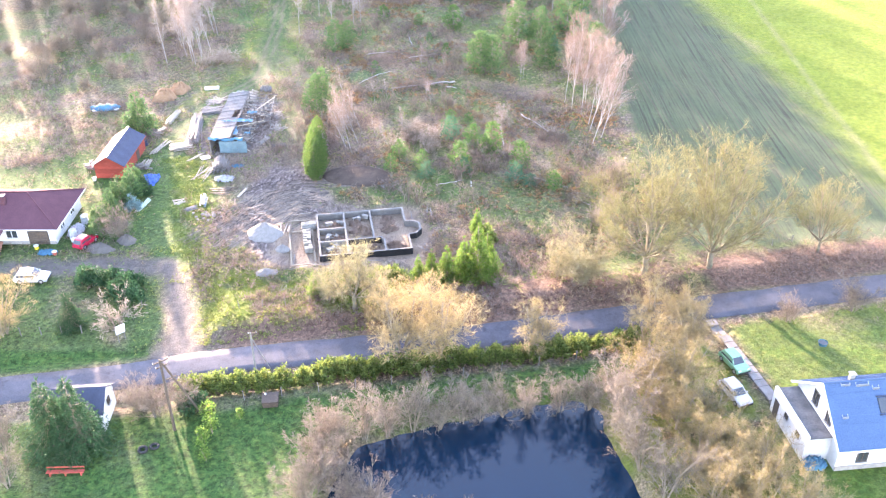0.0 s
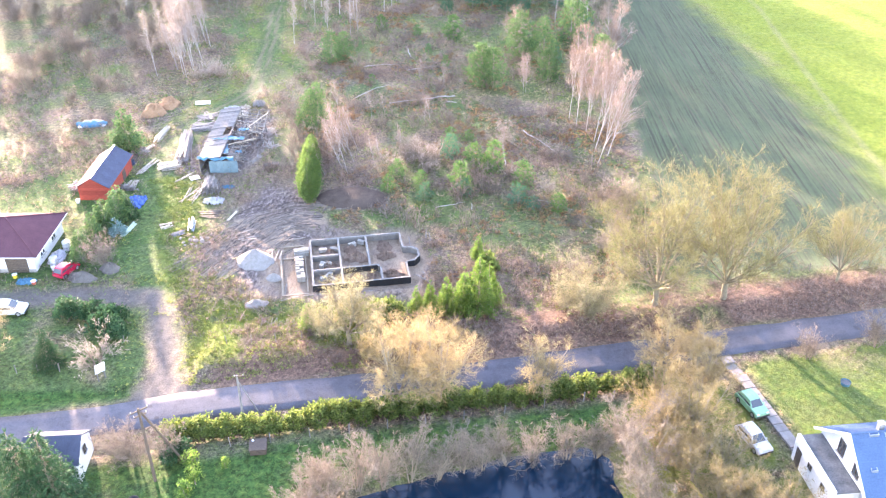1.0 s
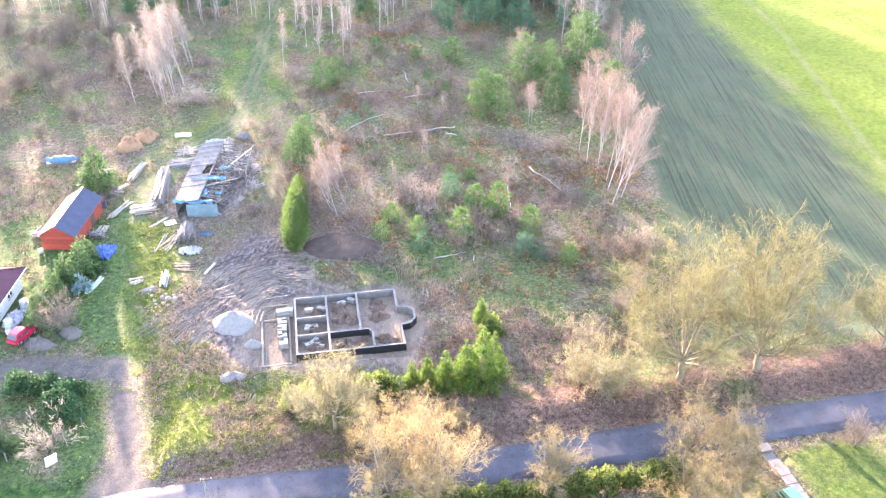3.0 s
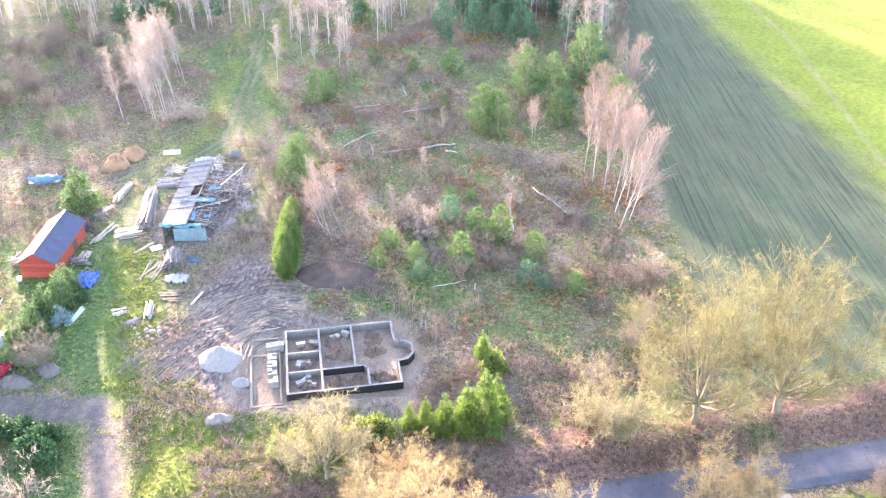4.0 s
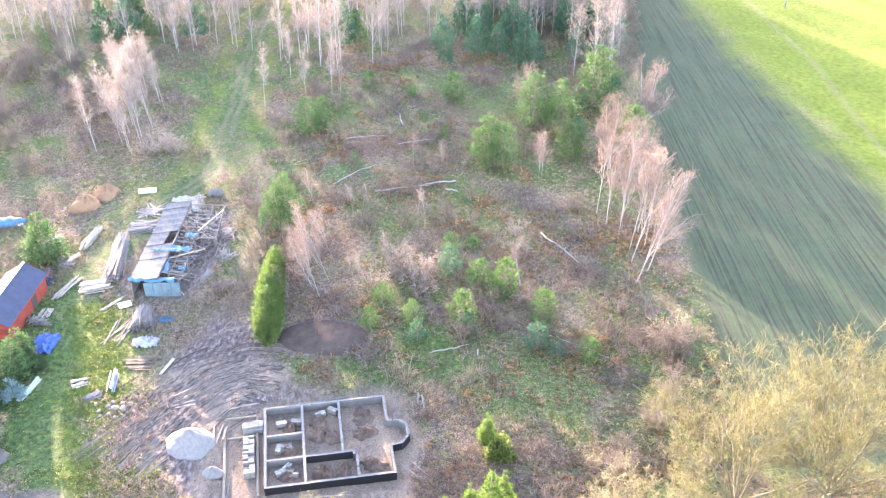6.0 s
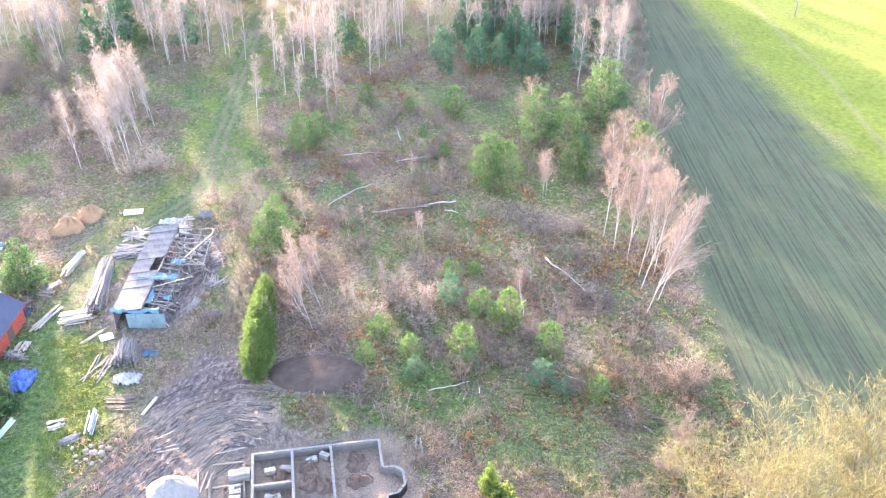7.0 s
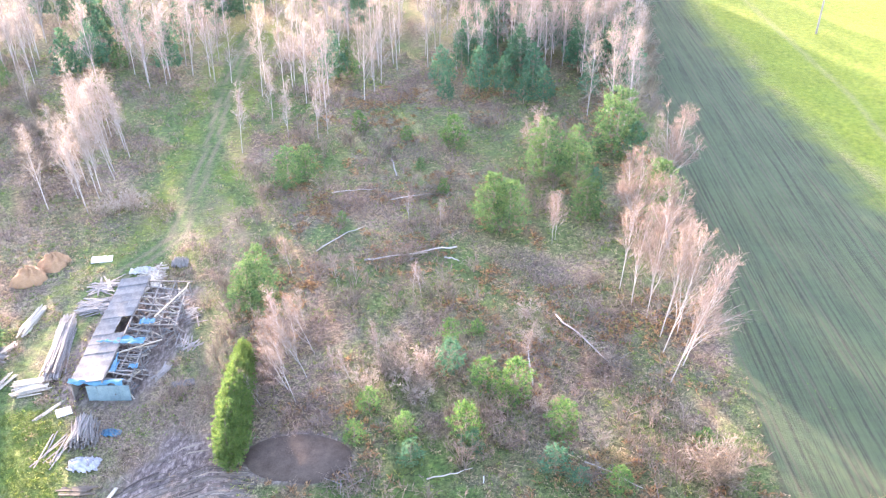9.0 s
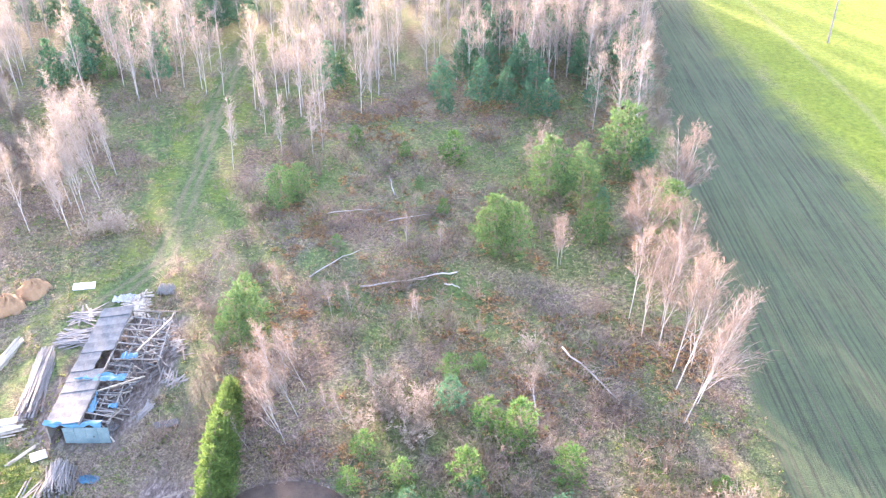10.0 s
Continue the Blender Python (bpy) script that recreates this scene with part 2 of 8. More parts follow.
MUD = [(-20, 91.2), (-2.5, 92), (-1.2, 99), (-2.5, 107), (-14, 106.5), (-17.3, 113), (-20, 119), (-25, 118), (-28.5, 112), (-27.5, 104), (-29.5, 100.5), (-26.5, 97), (-23.5, 93.5)]
PIT = [(-19.8, 91.8), (-2.9, 94.2), (-1.5, 100), (-4.1, 107.2), (-17.6, 105), (-20.3, 103)]
LAWN_S = [(-60, 20), (-11, 20), (-10.8, 61), (-14, 68.5), (-27, 66), (-60, 64)]
LAWN_E = [(31.4, 80), (34, 68), (34, 20), (120, 20), (120, 95), (52, 84.6)]
UNDER_TREES = [(16.5, 46), (34, 46), (33.5, 60), (31, 70), (28.5, 79), (20, 76.5), (15.5, 69)]
LAWN_N = [(-16, 67.5), (-12, 61.5), (-8, 63), (3, 66), (15, 68), (20, 68), (20, 74.5), (-5, 70.5), (-25, 67.5)]
GARDEN = [(-70, 67), (-46, 71.5), (-31.5, 74.5), (-31.5, 81), (-36, 92), (-56, 89.5), (-70, 88)]
YARD_LAWN = [(-75, 93), (-37.5, 96), (-34, 97), (-36, 113), (-43.5, 128), (-49, 127), (-62, 118), (-75, 118)]
WEEDS = [(-33.0, 90), (-29.5, 93), (-30.5, 101), (-31.5, 109), (-36, 121), (-43.5, 123), (-38.2, 113), (-36, 104), (-34, 97)]
SITE_WEEDS = [(-27.5, 79), (-8, 83), (-5, 90.5), (-19, 89), (-28, 91)]
GREEN_SPOTS = ((-35.0, 170.0, 7.0), (-38.0, 185.0, 7.0), (-29.0, 164.0, 5.0), (-13.0, 152.0, 3.4), (-26.0, 190.0, 6.0), (-17.0, 172.0, 5.0), (-24.4, 129.5, 3.4), (-24.0, 134.5, 2.4), (2.5, 109.0, 2.6), (-8.0, 109.6, 3.2), (-9.5, 144.0, 2.6), (3.0, 146.0, 2.4), (-2.0, 112.5, 3.0))
MOUND = (-12.6, 115.0)
# Mud colour darkens the barn's open inside; beside it lies bare earth.
RUIN_YARD = [(-37.6, 122.5), (-29, 121.5), (-26.8, 130), (-26.6, 141.5), (-36.5, 142)]


def land(x, y):
    """Height of the ground."""
    x, y = np.asarray(x, float), np.asarray(y, float)
    road = away(x, y, ROAD)
    z = (fbm(x, y, 14, 3) - 0.5) * 0.5 + (fbm(x, y, 2.2, 9) - 0.5) * 0.22
    crop = soft(inside(x, y, FIELD), 3)
    z = z * (1 - 0.7 * crop)
    calm = np.clip((road - 2.2) / 2.5, 0, 1)
    z = z * calm
    z = z - 0.35 * np.exp(-((road - 4.2) / 1.0) ** 2) * (inside(x, y, LAWN_E) < 0) * (away(x, y, DRIVE) > 3.5)
    north = soft(y - (77.3 + 0.196 * x), 1.0) * soft(x + 25.6, 2.0)
    z = z + 0.8 * north * np.clip((road - 3.0) / 2.2, 0, 1) * np.clip((13.0 - road) / 6.0, 0, 1)
    z = z - 1.5 * np.clip((inside(x, y, POND) + (fbm(x, y, 4, 17) - 0.5) * 1.8) / 1.6 + 0.35, 0, 1)
    z = z - 0.42 * soft(inside(x, y, PIT), 0.6)
    mud = soft(inside(x, y, MUD), 1.5) * (inside(x, y, PIT) < 0)
    u = (x * 0.62 + y * 0.79) + 1.5 * fbm(x, y, 9, 20)
    z = z + mud * (0.10 * np.sin(u * 4.2) * (fbm(x, y, 5, 21) > 0.42) + (fbm(x, y, 1.3, 22) - 0.5) * 0.35)
    return z


def on(x, y):
    return float(land(np.array([x]), np.array([y]))[0])


def ground_masks(x, y):
    w = (fbm(x, y, 5, 40) - 0.5) * 4
    w2 = (fbm(x, y, 1.6, 44) - 0.5) * 1.6
    road = away(x, y, ROAD)
    mud = np.maximum.reduce([soft(inside(x, y, MUD) + w * 1.0 + w2 * 1.4, 2.2) * (0.75 + 0.25 * soft(fbm(x, y, 2.6, 72) - 0.40, 0.2)), 0.85 * soft(inside(x, y, RUIN_YARD) + w * 0.5 + w2, 1.2)])
    mud = np.maximum(mud, 0.9 * soft(1.12 - np.hypot((x - MOUND[0]) / 4.5, (y - MOUND[1]) / 2.9), 0.2))
    patchy = np.where(y < 76, 0.75, 0.2) + np.where(y < 76, 0.25, 0.65) * soft(fbm(x, y, 6, 66) - 0.42, 0.2)
    lush = patchy * np.maximum.reduce([soft(inside(x, y, p) + w * s, 1.5) for p, s in ((LAWN_S, 0.2), (LAWN_N, 0.3), (LAWN_E, 0.2), (GARDEN, 0.5), (YARD_LAWN, 0.5))])
    lane = away(x, y, LANE)
    lush = np.maximum(lush, 0.85 * soft(2.4 - lane + w2, 1.5) * soft(fbm(x, y, 4, 60) - 0.30, 0.3))
    lush = np.maximum(lush, 0.5 * soft(fbm(x, y, 7, 61) - 0.58, 0.16) * soft(fbm(x, y, 1.7, 63) - 0.42, 0.2))
    for gx, gy, r in GREEN_SPOTS:
        lush = np.maximum(lush, 0.75 * soft(r - np.hypot(x - gx, (y - gy) * 0.8) + w, 2.0) * soft(fbm(x, y, 2.0, 68) - 0.38, 0.25))
    leaf = soft(3.4 - np.abs(road - 5.6) + w * 0.5, 1.6) * (np.sign(y - (77.3 + 0.196 * x)) * 0.5 + 0.5) * soft(x + 24 + w, 2) * soft(fbm(x, y, 3, 52) - 0.25, 0.2)
    leaf = np.maximum(leaf, 0.6 * soft(fbm(x, y, 6, 71) - 0.64, 0.1) * (x < 29))
    crop = soft(inside(x, y, FIELD) + w2 * 0.6, 1.0) 
    meadow = np.maximum(soft(inside(x, y, MEADOW) + 0.5 + w * 1.5, 8.0), 0.3 * soft(inside(x, y, LAWN_E) + w * 0.2, 1.5))
    meadow = np.maximum(meadow, 0.7 * soft(inside(x, y, UNDER_TREES) + w * 0.6, 2.0) * soft(fbm(x, y, 3, 69) - 0.35, 0.3))
    weeds = np.maximum(soft(inside(x, y, WEEDS) + w * 0.5, 2.0), 0.8 * soft(inside(x, y, SITE_WEEDS) + w, 2.5) * soft(fbm(x, y, 5, 64) - 0.4, 0.2))
    meadow = np.maximum(meadow, np.where(y < 92, 0.95, 0.4) * weeds * soft(fbm(x, y, 2.5, 65) - 0.36, 0.25) * (road > 2.6))
    lush = np.maximum(lush, 0.6 * weeds * soft(fbm(x, y, 3.0, 68) - 0.38, 0.25) * (road > 2.6))
    # Yellow strips beside the far lane: sun streaks put into the ground colour.
    meadow = np.maximum(meadow, 0.4 * soft(1.5 - np.abs(lane - 4.0) + w * 0.5, 1.5) * (y > 135) * soft(fbm(x, y, 3, 67) - 0.4, 0.2))
    dr = away(x, y, DRIVE)
    # Sandy wheel fringe and mouth of the drive, their sunlit paleness put into the colour.
    sand = 0.5 * soft(0.22 - np.abs(dr - 1.3) + w2 * 0.35, 0.4) * soft(fbm(x, y, 3.0, 83) - 0.36, 0.2)
    sand = np.maximum(sand, 0.45 * soft(1.0 - np.hypot(x + 30.6, y - 75.8) + w2, 1.2))
    sand = np.maximum(sand, 0.75 * soft(fbm(x, y, 3.5, 80) - 0.56, 0.14) * soft(inside(x, y, MUD) + w2, 1.0))
    sand = np.maximum(sand, soft(inside(x, y, PIT) + w2 * 0.4, 0.8) * (0.45 + 0.5 * soft(fbm(x, y, 2.2, 82) - 0.45, 0.2)))
    sand = np.maximum(sand, 0.3 * soft(0.5 - away(x, y, FIELD_PATH) + w2 * 0.4, 0.7))
    dry = soft(fbm(x, y, 9, 33) - 0.5, 0.25)
    drive = np.maximum(soft(1.12 + 2.0 * np.exp(-((road - 2.0) / 1.9) ** 2) - dr + w2 * 0.4, 0.8), 0.85 * soft(1.6 - away(x, y, YARD) + w2 * 0.9, 1.2) * soft(x + 56 + w * 2, 8.0))
    lush = lush * (1 - 0.92 * drive)
    meadow = meadow * (1 - 0.9 * drive)
    back = away(x, y, BACK_TRACK)
    wheel = np.maximum(soft(0.32 - np.abs(lane - 0.75) + w2 * 0.2, 0.3) * (y > 132) * 0.8, soft(0.34 - np.abs(back - 0.8) + w2 * 0.25, 0.3) * 0.9)
    wheel = np.maximum(wheel, 0.45 * soft(1.8 - back + w2, 1.4)) * soft(fbm(x, y, 4, 88) - 0.34, 0.2)
    moss = soft(fbm(x, y, 12, 140) - 0.47, 0.16) * (0.35 + 0.65 * soft(fbm(x, y, 2.4, 143) - 0.44, 0.2)) * (y > 86)
    return (mud, lush, leaf, crop), (meadow, sand, dry, soft(fbm(x, y, 18, 35) - 0.5, 0.2)), (drive, wheel, moss, 0 * x)


def axis(lo, hi, step, far):
    mid = np.arange(lo, hi + step / 2, step)
    out = step * 1.35 ** np.arange(1, 40)
    out = np.cumsum(out)
    out = out[out < far]
    return np.concatenate([lo - out[::-1], mid, hi + out])


def build_ground():
    gx, gy = axis(-72, 76, 0.62, 2500), axis(44, 214, 0.62, 2500)
    X, Y = np.meshgrid(gx, gy)
    x, y = X.ravel(), Y.ravel()
    nx, ny = len(gx), len(gy)
    i = (np.arange(ny - 1)[:, None] * nx + np.arange(nx - 1)[None]).ravel()
    me = mesh_of("ground", np.column_stack([x, y, land(x, y)]), np.column_stack([i, i + 1, i + nx + 1, i + nx]))
    for name, cols in zip(("zone_a", "zone_b", "zone_c"), ground_masks(x, y)):
        a = me.attributes.new(name, "FLOAT_COLOR", "POINT")
        a.data.foreach_set("color", np.column_stack(cols).astype(np.float32).ravel())
    me.polygons.foreach_set("use_smooth", np.ones(len(me.polygons), bool))
    m, n, l, b = material("ground_cover", 0.95, 0, 0.15)
    vec = coords(n, l)
    za, zb = n.new("ShaderNodeAttribute"), n.new("ShaderNodeAttribute")
    za.attribute_name, zb.attribute_name = "zone_a", "zone_b"
    zc, sc = n.new("ShaderNodeAttribute"), n.new("ShaderNodeSeparateColor")
    zc.attribute_name = "zone_c"
    l.new(zc.outputs["Color"], sc.inputs[0])
    sa, sb = n.new("ShaderNodeSeparateColor"), n.new("ShaderNodeSeparateColor")
    l.new(za.outputs["Color"], sa.inputs[0])
    l.new(zb.outputs["Color"], sb.inputs[0])
    fine, mid, big = noise_tex(n, l, 6, 5, 0.8, vec), noise_tex(n, l, 1.1, 5, 0.7, vec), noise_tex(n, l, 0.16, 4, 0.6, vec)
    scrub = ramp(n, l, fine, [(0.37, (0.042, 0.03, 0.025)), (0.5, (0.125, 0.09, 0.074)), (0.63, (0.30, 0.23, 0.18))])
    moss = ramp(n, l, fine, [(0.36, (0.04, 0.042, 0.018)), (0.5, (0.105, 0.105, 0.045)), (0.64, (0.24, 0.22, 0.10))])
    col = mix(n, l, ramp(n, l, mid, [(0.47, (0, 0, 0)), (0.60, (1, 1, 1))]), scrub, moss)
    tan = ramp(n, l, fine, [(0.37, (0.08, 0.056, 0.04)), (0.63, (0.36, 0.27, 0.18))])
    half = n.new("ShaderNodeMath")
    half.operation = "MULTIPLY"
    half.inputs[1].default_value = 0.55
    l.new(sb.outputs[2], half.inputs[0])
    col = mix(n, l, half.outputs[0], col, tan)
    olive = ramp(n, l, fine, [(0.36, (0.03, 0.04, 0.015)), (0.5, (0.088, 0.105, 0.04)), (0.64, (0.19, 0.20, 0.085))])
    col = mix(n, l, sc.outputs[2], col, olive)
    leaf = ramp(n, l, fine, [(0.3, (0.07, 0.042, 0.03)), (0.5, (0.145, 0.088, 0.064)), (0.72, (0.26, 0.175, 0.125))])
    col = mix(n, l, sa.outputs[2], col, leaf)
    lush = ramp(n, l, mid, [(0.36, (0.016, 0.054, 0.016)), (0.5, (0.032, 0.088, 0.022)), (0.66, (0.09, 0.135, 0.03))])
    lush = mix(n, l, 0.4, lush, ramp(n, l, fine, [(0.38, (0.02, 0.045, 0.011)), (0.62, (0.085, 0.14, 0.03))]))
    col = mix(n, l, sa.outputs[1], col, lush)
    tuft = noise_tex(n, l, 1.9, 4, 0.75, vec)
    col = mix(n, l, 0.75, col, ramp(n, l, tuft, [(0.38, (0.40, 0.37, 0.35)), (0.5, (0.95, 0.95, 0.95)), (0.62, (1.5, 1.44, 1.34))]), "MULTIPLY")
    rows = coords(n, l, (1, 0.012, 1), (0, 0, radians(-3.0)))
    line = noise_tex(n, l, 2.8, 4, 0.8, rows)
    tram = n.new("ShaderNodeTexWave")
    tram.wave_type, tram.bands_direction = "BANDS", "X"
    tram.inputs["Scale"].default_value, tram.inputs["Distortion"].default_value = 0.055, 0.25
    tram.inputs["Detail Scale"].default_value = 0.2
    l.new(coords(n, l, (1, 1, 1), (0, 0, radians(-3.0))), tram.inputs["Vector"])
    tracks = ramp(n, l, tram.outputs["Fac"], [(0.90, (0, 0, 0)), (0.95, (0.7, 0.7, 0.7)), (0.97, (0.7, 0.7, 0.7)), (0.985, (0, 0, 0))])
    crop = ramp(n, l, line, [(0.40, (0.030, 0.032, 0.023)), (0.47, (0.046, 0.063, 0.036)), (0.60, (0.064, 0.090, 0.044))])
    crop = mix(n, l, 0.3, crop, ramp(n, l, mid, [(0.38, (0.05, 0.052, 0.035)), (0.62, (0.066, 0.09, 0.04))]))
    crop = mix(n, l, tracks, crop, (0.075, 0.07, 0.045))
    l_alpha = za.outputs["Alpha"]
    col = mix(n, l, l_alpha, col, crop)
    mead = ramp(n, l, mid, [(0.36, (0.08, 0.112, 0.008)), (0.5, (0.122, 0.16, 0.010)), (0.64, (0.175, 0.195, 0.018))])
    mead = mix(n, l, 0.25, mead, ramp(n, l, fine, [(0.38, (0.045, 0.06, 0.02)), (0.6, (0.165, 0.188, 0.042))]))
    col = mix(n, l, sb.outputs[0], col, mead)
    worn = ramp(n, l, fine, [(0.36, (0.06, 0.048, 0.034)), (0.64, (0.20, 0.165, 0.115))])
    col = mix(n, l, sc.outputs[1], col, worn)
    earth = ramp(n, l, mid, [(0.34, (0.052, 0.047, 0.046)), (0.5, (0.083, 0.075, 0.072)), (0.66, (0.122, 0.11, 0.10))])
    earth = mix(n, l, 0.3, earth, ramp(n, l, fine, [(0.38, (0.05, 0.042, 0.04)), (0.62, (0.16, 0.135, 0.122))]))
    col = mix(n, l, sc.outputs[0], col, earth)
    ruts = coords(n, l, (1, 0.45, 1), (0, 0, radians(-32)))
    mudn = noise_tex(n, l, 2.4, 6, 0.7, ruts)
    mud = ramp(n, l, mudn, [(0.37, (0.058, 0.044, 0.041)), (0.5, (0.125, 0.097, 0.088)), (0.63, (0.245, 0.198, 0.178))])
    col = mix(n, l, sa.outputs[0], col, mud)
    sandc = ramp(n, l, fine, [(0.37, (0.14, 0.098, 0.068)), (0.63, (0.33, 0.25, 0.178))])
    col = mix(n, l, sb.outputs[1], col, sandc)
    col = mix(n, l, 0.35, col, ramp(n, l, big, [(0.3, (0.55, 0.55, 0.55)), (0.7, (1, 1, 1))]), "MULTIPLY")
    l.new(col, b.inputs["Base Color"])
    bump(n, l, b, fine, 0.18, 0.9)
    me.materials.append(m)
    tagged(new("ground", me), "rough open ground of brown scrub, grass, mud and crop field", "ground", kind="structure")


build_ground()


def build_road():
    pts = np.array(ROAD[1:-1], float)
    s = np.concatenate([[0], np.cumsum(np.hypot(*np.diff(pts, axis=0).T))])
    t = np.arange(0, s[-1], 1.0)
    cx, cy = np.interp(t, s, pts[:, 0]), np.interp(t, s, pts[:, 1])
    k = np.ones(9) / 9
    cx, cy = np.convolve(np.pad(cx, 4, "edge"), k, "valid"), np.convolve(np.pad(cy, 4, "edge"), k, "valid")
    dx, dy = np.gradient(cx), np.gradient(cy)
    ln = np.hypot(dx, dy)
    nx, ny = -dy / ln, dx / ln
    across = [(-2.15, -0.12), (-2.1, 0.05), (-1.0, 0.085), (0, 0.10), (1.0, 0.085), (2.1, 0.05), (2.15, -0.12)]
    V = []
    for j, (o, z) in enumerate(across):
        wob = (vnoise(t, t * 0, 2.5, j) - 0.5) * (0.35 if abs(o) > 2 else 0)
        V.append(np.column_stack([cx + nx * (o + np.sign(o) * wob), cy + ny * (o + np.sign(o) * wob), np.full_like(t, z)]))
    V = np.stack(V, 1).reshape(-1, 3)
    w = len(across)
    i = (np.arange(len(t) - 1)[:, None] * w + np.arange(w - 1)[None]).ravel()
    me = mesh_of("road", V, np.column_stack([i + 1, i, i + w, i + w + 1]))
    me.polygons.foreach_set("use_smooth", np.ones(len(me.polygons), bool))
    m, n, l, b = material("worn_asphalt", 0.95, 0, 0.08)
    vec = coords(n, l)
    f, g = noise_tex(n, l, 0.35, 6, 0.7, vec), noise_tex(n, l, 9, 3, 0.7, vec)
    col = ramp(n, l, f, [(0.3, (0.042, 0.041, 0.05)), (0.5, (0.068, 0.067, 0.08)), (0.7, (0.10, 0.097, 0.112))])
    col = mix(n, l, 0.3, col, ramp(n, l, g, [(0.35, (0.045, 0.045, 0.05)), (0.65, (0.14, 0.14, 0.146))]))
    patch = noise_tex(n, l, 0.8, 2, 0.4, vec)
    col = mix(n, l, ramp(n, l, patch, [(0.66, (0, 0, 0)), (0.70, (0.7, 0.7, 0.7))]), col, (0.05, 0.05, 0.055))
    l.new(col, b.inputs["Base Color"])
    bump(n, l, b, g, 0.01)
    me.materials.append(m)
    tagged(new("road", me), "narrow worn grey asphalt country road", "road", kind="structure")


build_road()


def build_pond():
    bm = bmesh.new()
    poly(bm, [(x + (1.2 if x > 0 else -1.2), y + 1.2, -0.72) for x, y in POND][::-1])
    me = bpy.data.meshes.new("water")
    bmesh.ops.recalc_face_normals(bm, faces=bm.faces)
    bm.to_mesh(me)
    bm.free()
    m, n, l, b = material("pond_water", 0.04, 0, 0.5)
    b.inputs["Base Color"].default_value = (0.002, 0.012, 0.026, 1)
    b.inputs["IOR"].default_value = 1.33
    bump(n, l, b, noise_tex(n, l, 1.5, 3, 0.5, coords(n, l)), 0.01, 0.15)
    me.materials.append(m)
    tagged(new("water", me), "still dark blue pond water", "water", kind="structure")


build_pond()


# ---------------------------------------------------------------- plants: generators
def unit(v):
    return v / np.maximum(np.linalg.norm(v, axis=-1, keepdims=True), 1e-9)


def tubes(P0, P1, R0, R1, k=4):
    """Open tapered tubes, k-sided."""
    n = len(P0)
    d = unit(P1 - P0)
    ref = np.where(np.abs(d[:, 2:3]) > 0.9, np.array([[1.0, 0, 0]]), np.array([[0, 0, 1.0]]))
    u = unit(np.cross(d, ref))
    w = np.cross(d, u)
    a = np.arange(k) * 2 * np.pi / k
    ring = u[:, None] * np.cos(a)[None, :, None] + w[:, None] * np.sin(a)[None, :, None]
    V = np.concatenate([P0[:, None] + ring * R0[:, None, None], P1[:, None] + ring * R1[:, None, None]], 1).reshape(-1, 3)
    j = np.arange(k)
    quad = np.stack([j, (j + 1) % k, (j + 1) % k + k, j + k], 1)
    F = (np.arange(n)[:, None, None] * 2 * k + quad[None]).reshape(-1, 4)
    return V, np.concatenate([F[:, [0, 1, 2]], F[:, [0, 2, 3]]])


def pipe(P, R, k=8):
    """One continuous tapered tube along a path."""
    n = len(P)
    d = unit(np.gradient(P, axis=0))
    u = unit(np.cross(d, np.array([[0.13, 0.21, 1.0]])))
    w = np.cross(d, u)
    a = np.arange(k) * 2 * np.pi / k
    V = (P[:, None] + (u[:, None] * np.cos(a)[None, :, None] + w[:, None] * np.sin(a)[None, :, None]) * R[:, None, None]).reshape(-1, 3)
    F = []
    for i in range(n - 1):
        for j in range(k):
            p, q = i * k + j, i * k + (j + 1) % k
            F += [(p, q, q + k), (p, q + k, p + k)]
    V = np.concatenate([V, P[:1], P[-1:]])
    for j in range(k):
        F += [(n * k, (j + 1) % k, j), (n * k + 1, (n - 1) * k + j, (n - 1) * k + (j + 1) % k)]
    return V, F


def spikes(P0, P1, R0):
    """Three-sided twigs that run to a point."""
    n = len(P0)
    d = unit(P1 - P0)
    ref = np.where(np.abs(d[:, 2:3]) > 0.9, np.array([[1.0, 0, 0]]), np.array([[0, 0, 1.0]]))
    u = unit(np.cross(d, ref))
    w = np.cross(d, u)
    a = np.arange(3) * 2 * np.pi / 3
    ring = u[:, None] * np.cos(a)[None, :, None] + w[:, None] * np.sin(a)[None, :, None]
    V = np.concatenate([P0[:, None] + ring * R0[:, None, None], P1[:, None]], 1).reshape(-1, 3)
    F = (np.arange(n)[:, None, None] * 4 + np.array([[0, 1, 3], [1, 2, 3], [2, 0, 3]])[None]).reshape(-1, 3)
    return V, F


def slivers(P0, P1, R0, rng):
    """Finest twigs: one thin triangle each, turned at random."""
    n = len(P0)
    side = unit(np.cross(P1 - P0, rng.normal(size=(n, 3)))) * (R0[:, None] * 1.25)
    V = np.stack([P0 + side, P0 - side, P1], 1).reshape(-1, 3)
    return V, np.arange(n * 3).reshape(-1, 3)


def blades(P0, D, L, W, rng, droop=0.0):
    """Single tapering leaves or needle bundles: a bent pair of triangles each."""
    n = len(P0)
    side = unit(np.cross(D, rng.normal(size=(n, 3)))) * (W[:, None] / 2)
    mid = P0 + D * (L[:, None] * 0.5)
    tip = P0 + D * L[:, None] - np.array([[0, 0, 1.0]]) * (droop * L[:, None])
    V = np.stack([P0, mid + side, mid - side, tip], 1).reshape(-1, 3)
    F = (np.arange(n)[:, None, None] * 4 + np.array([[0, 1, 2], [2, 1, 3]])[None]).reshape(-1, 3)
    return V, F


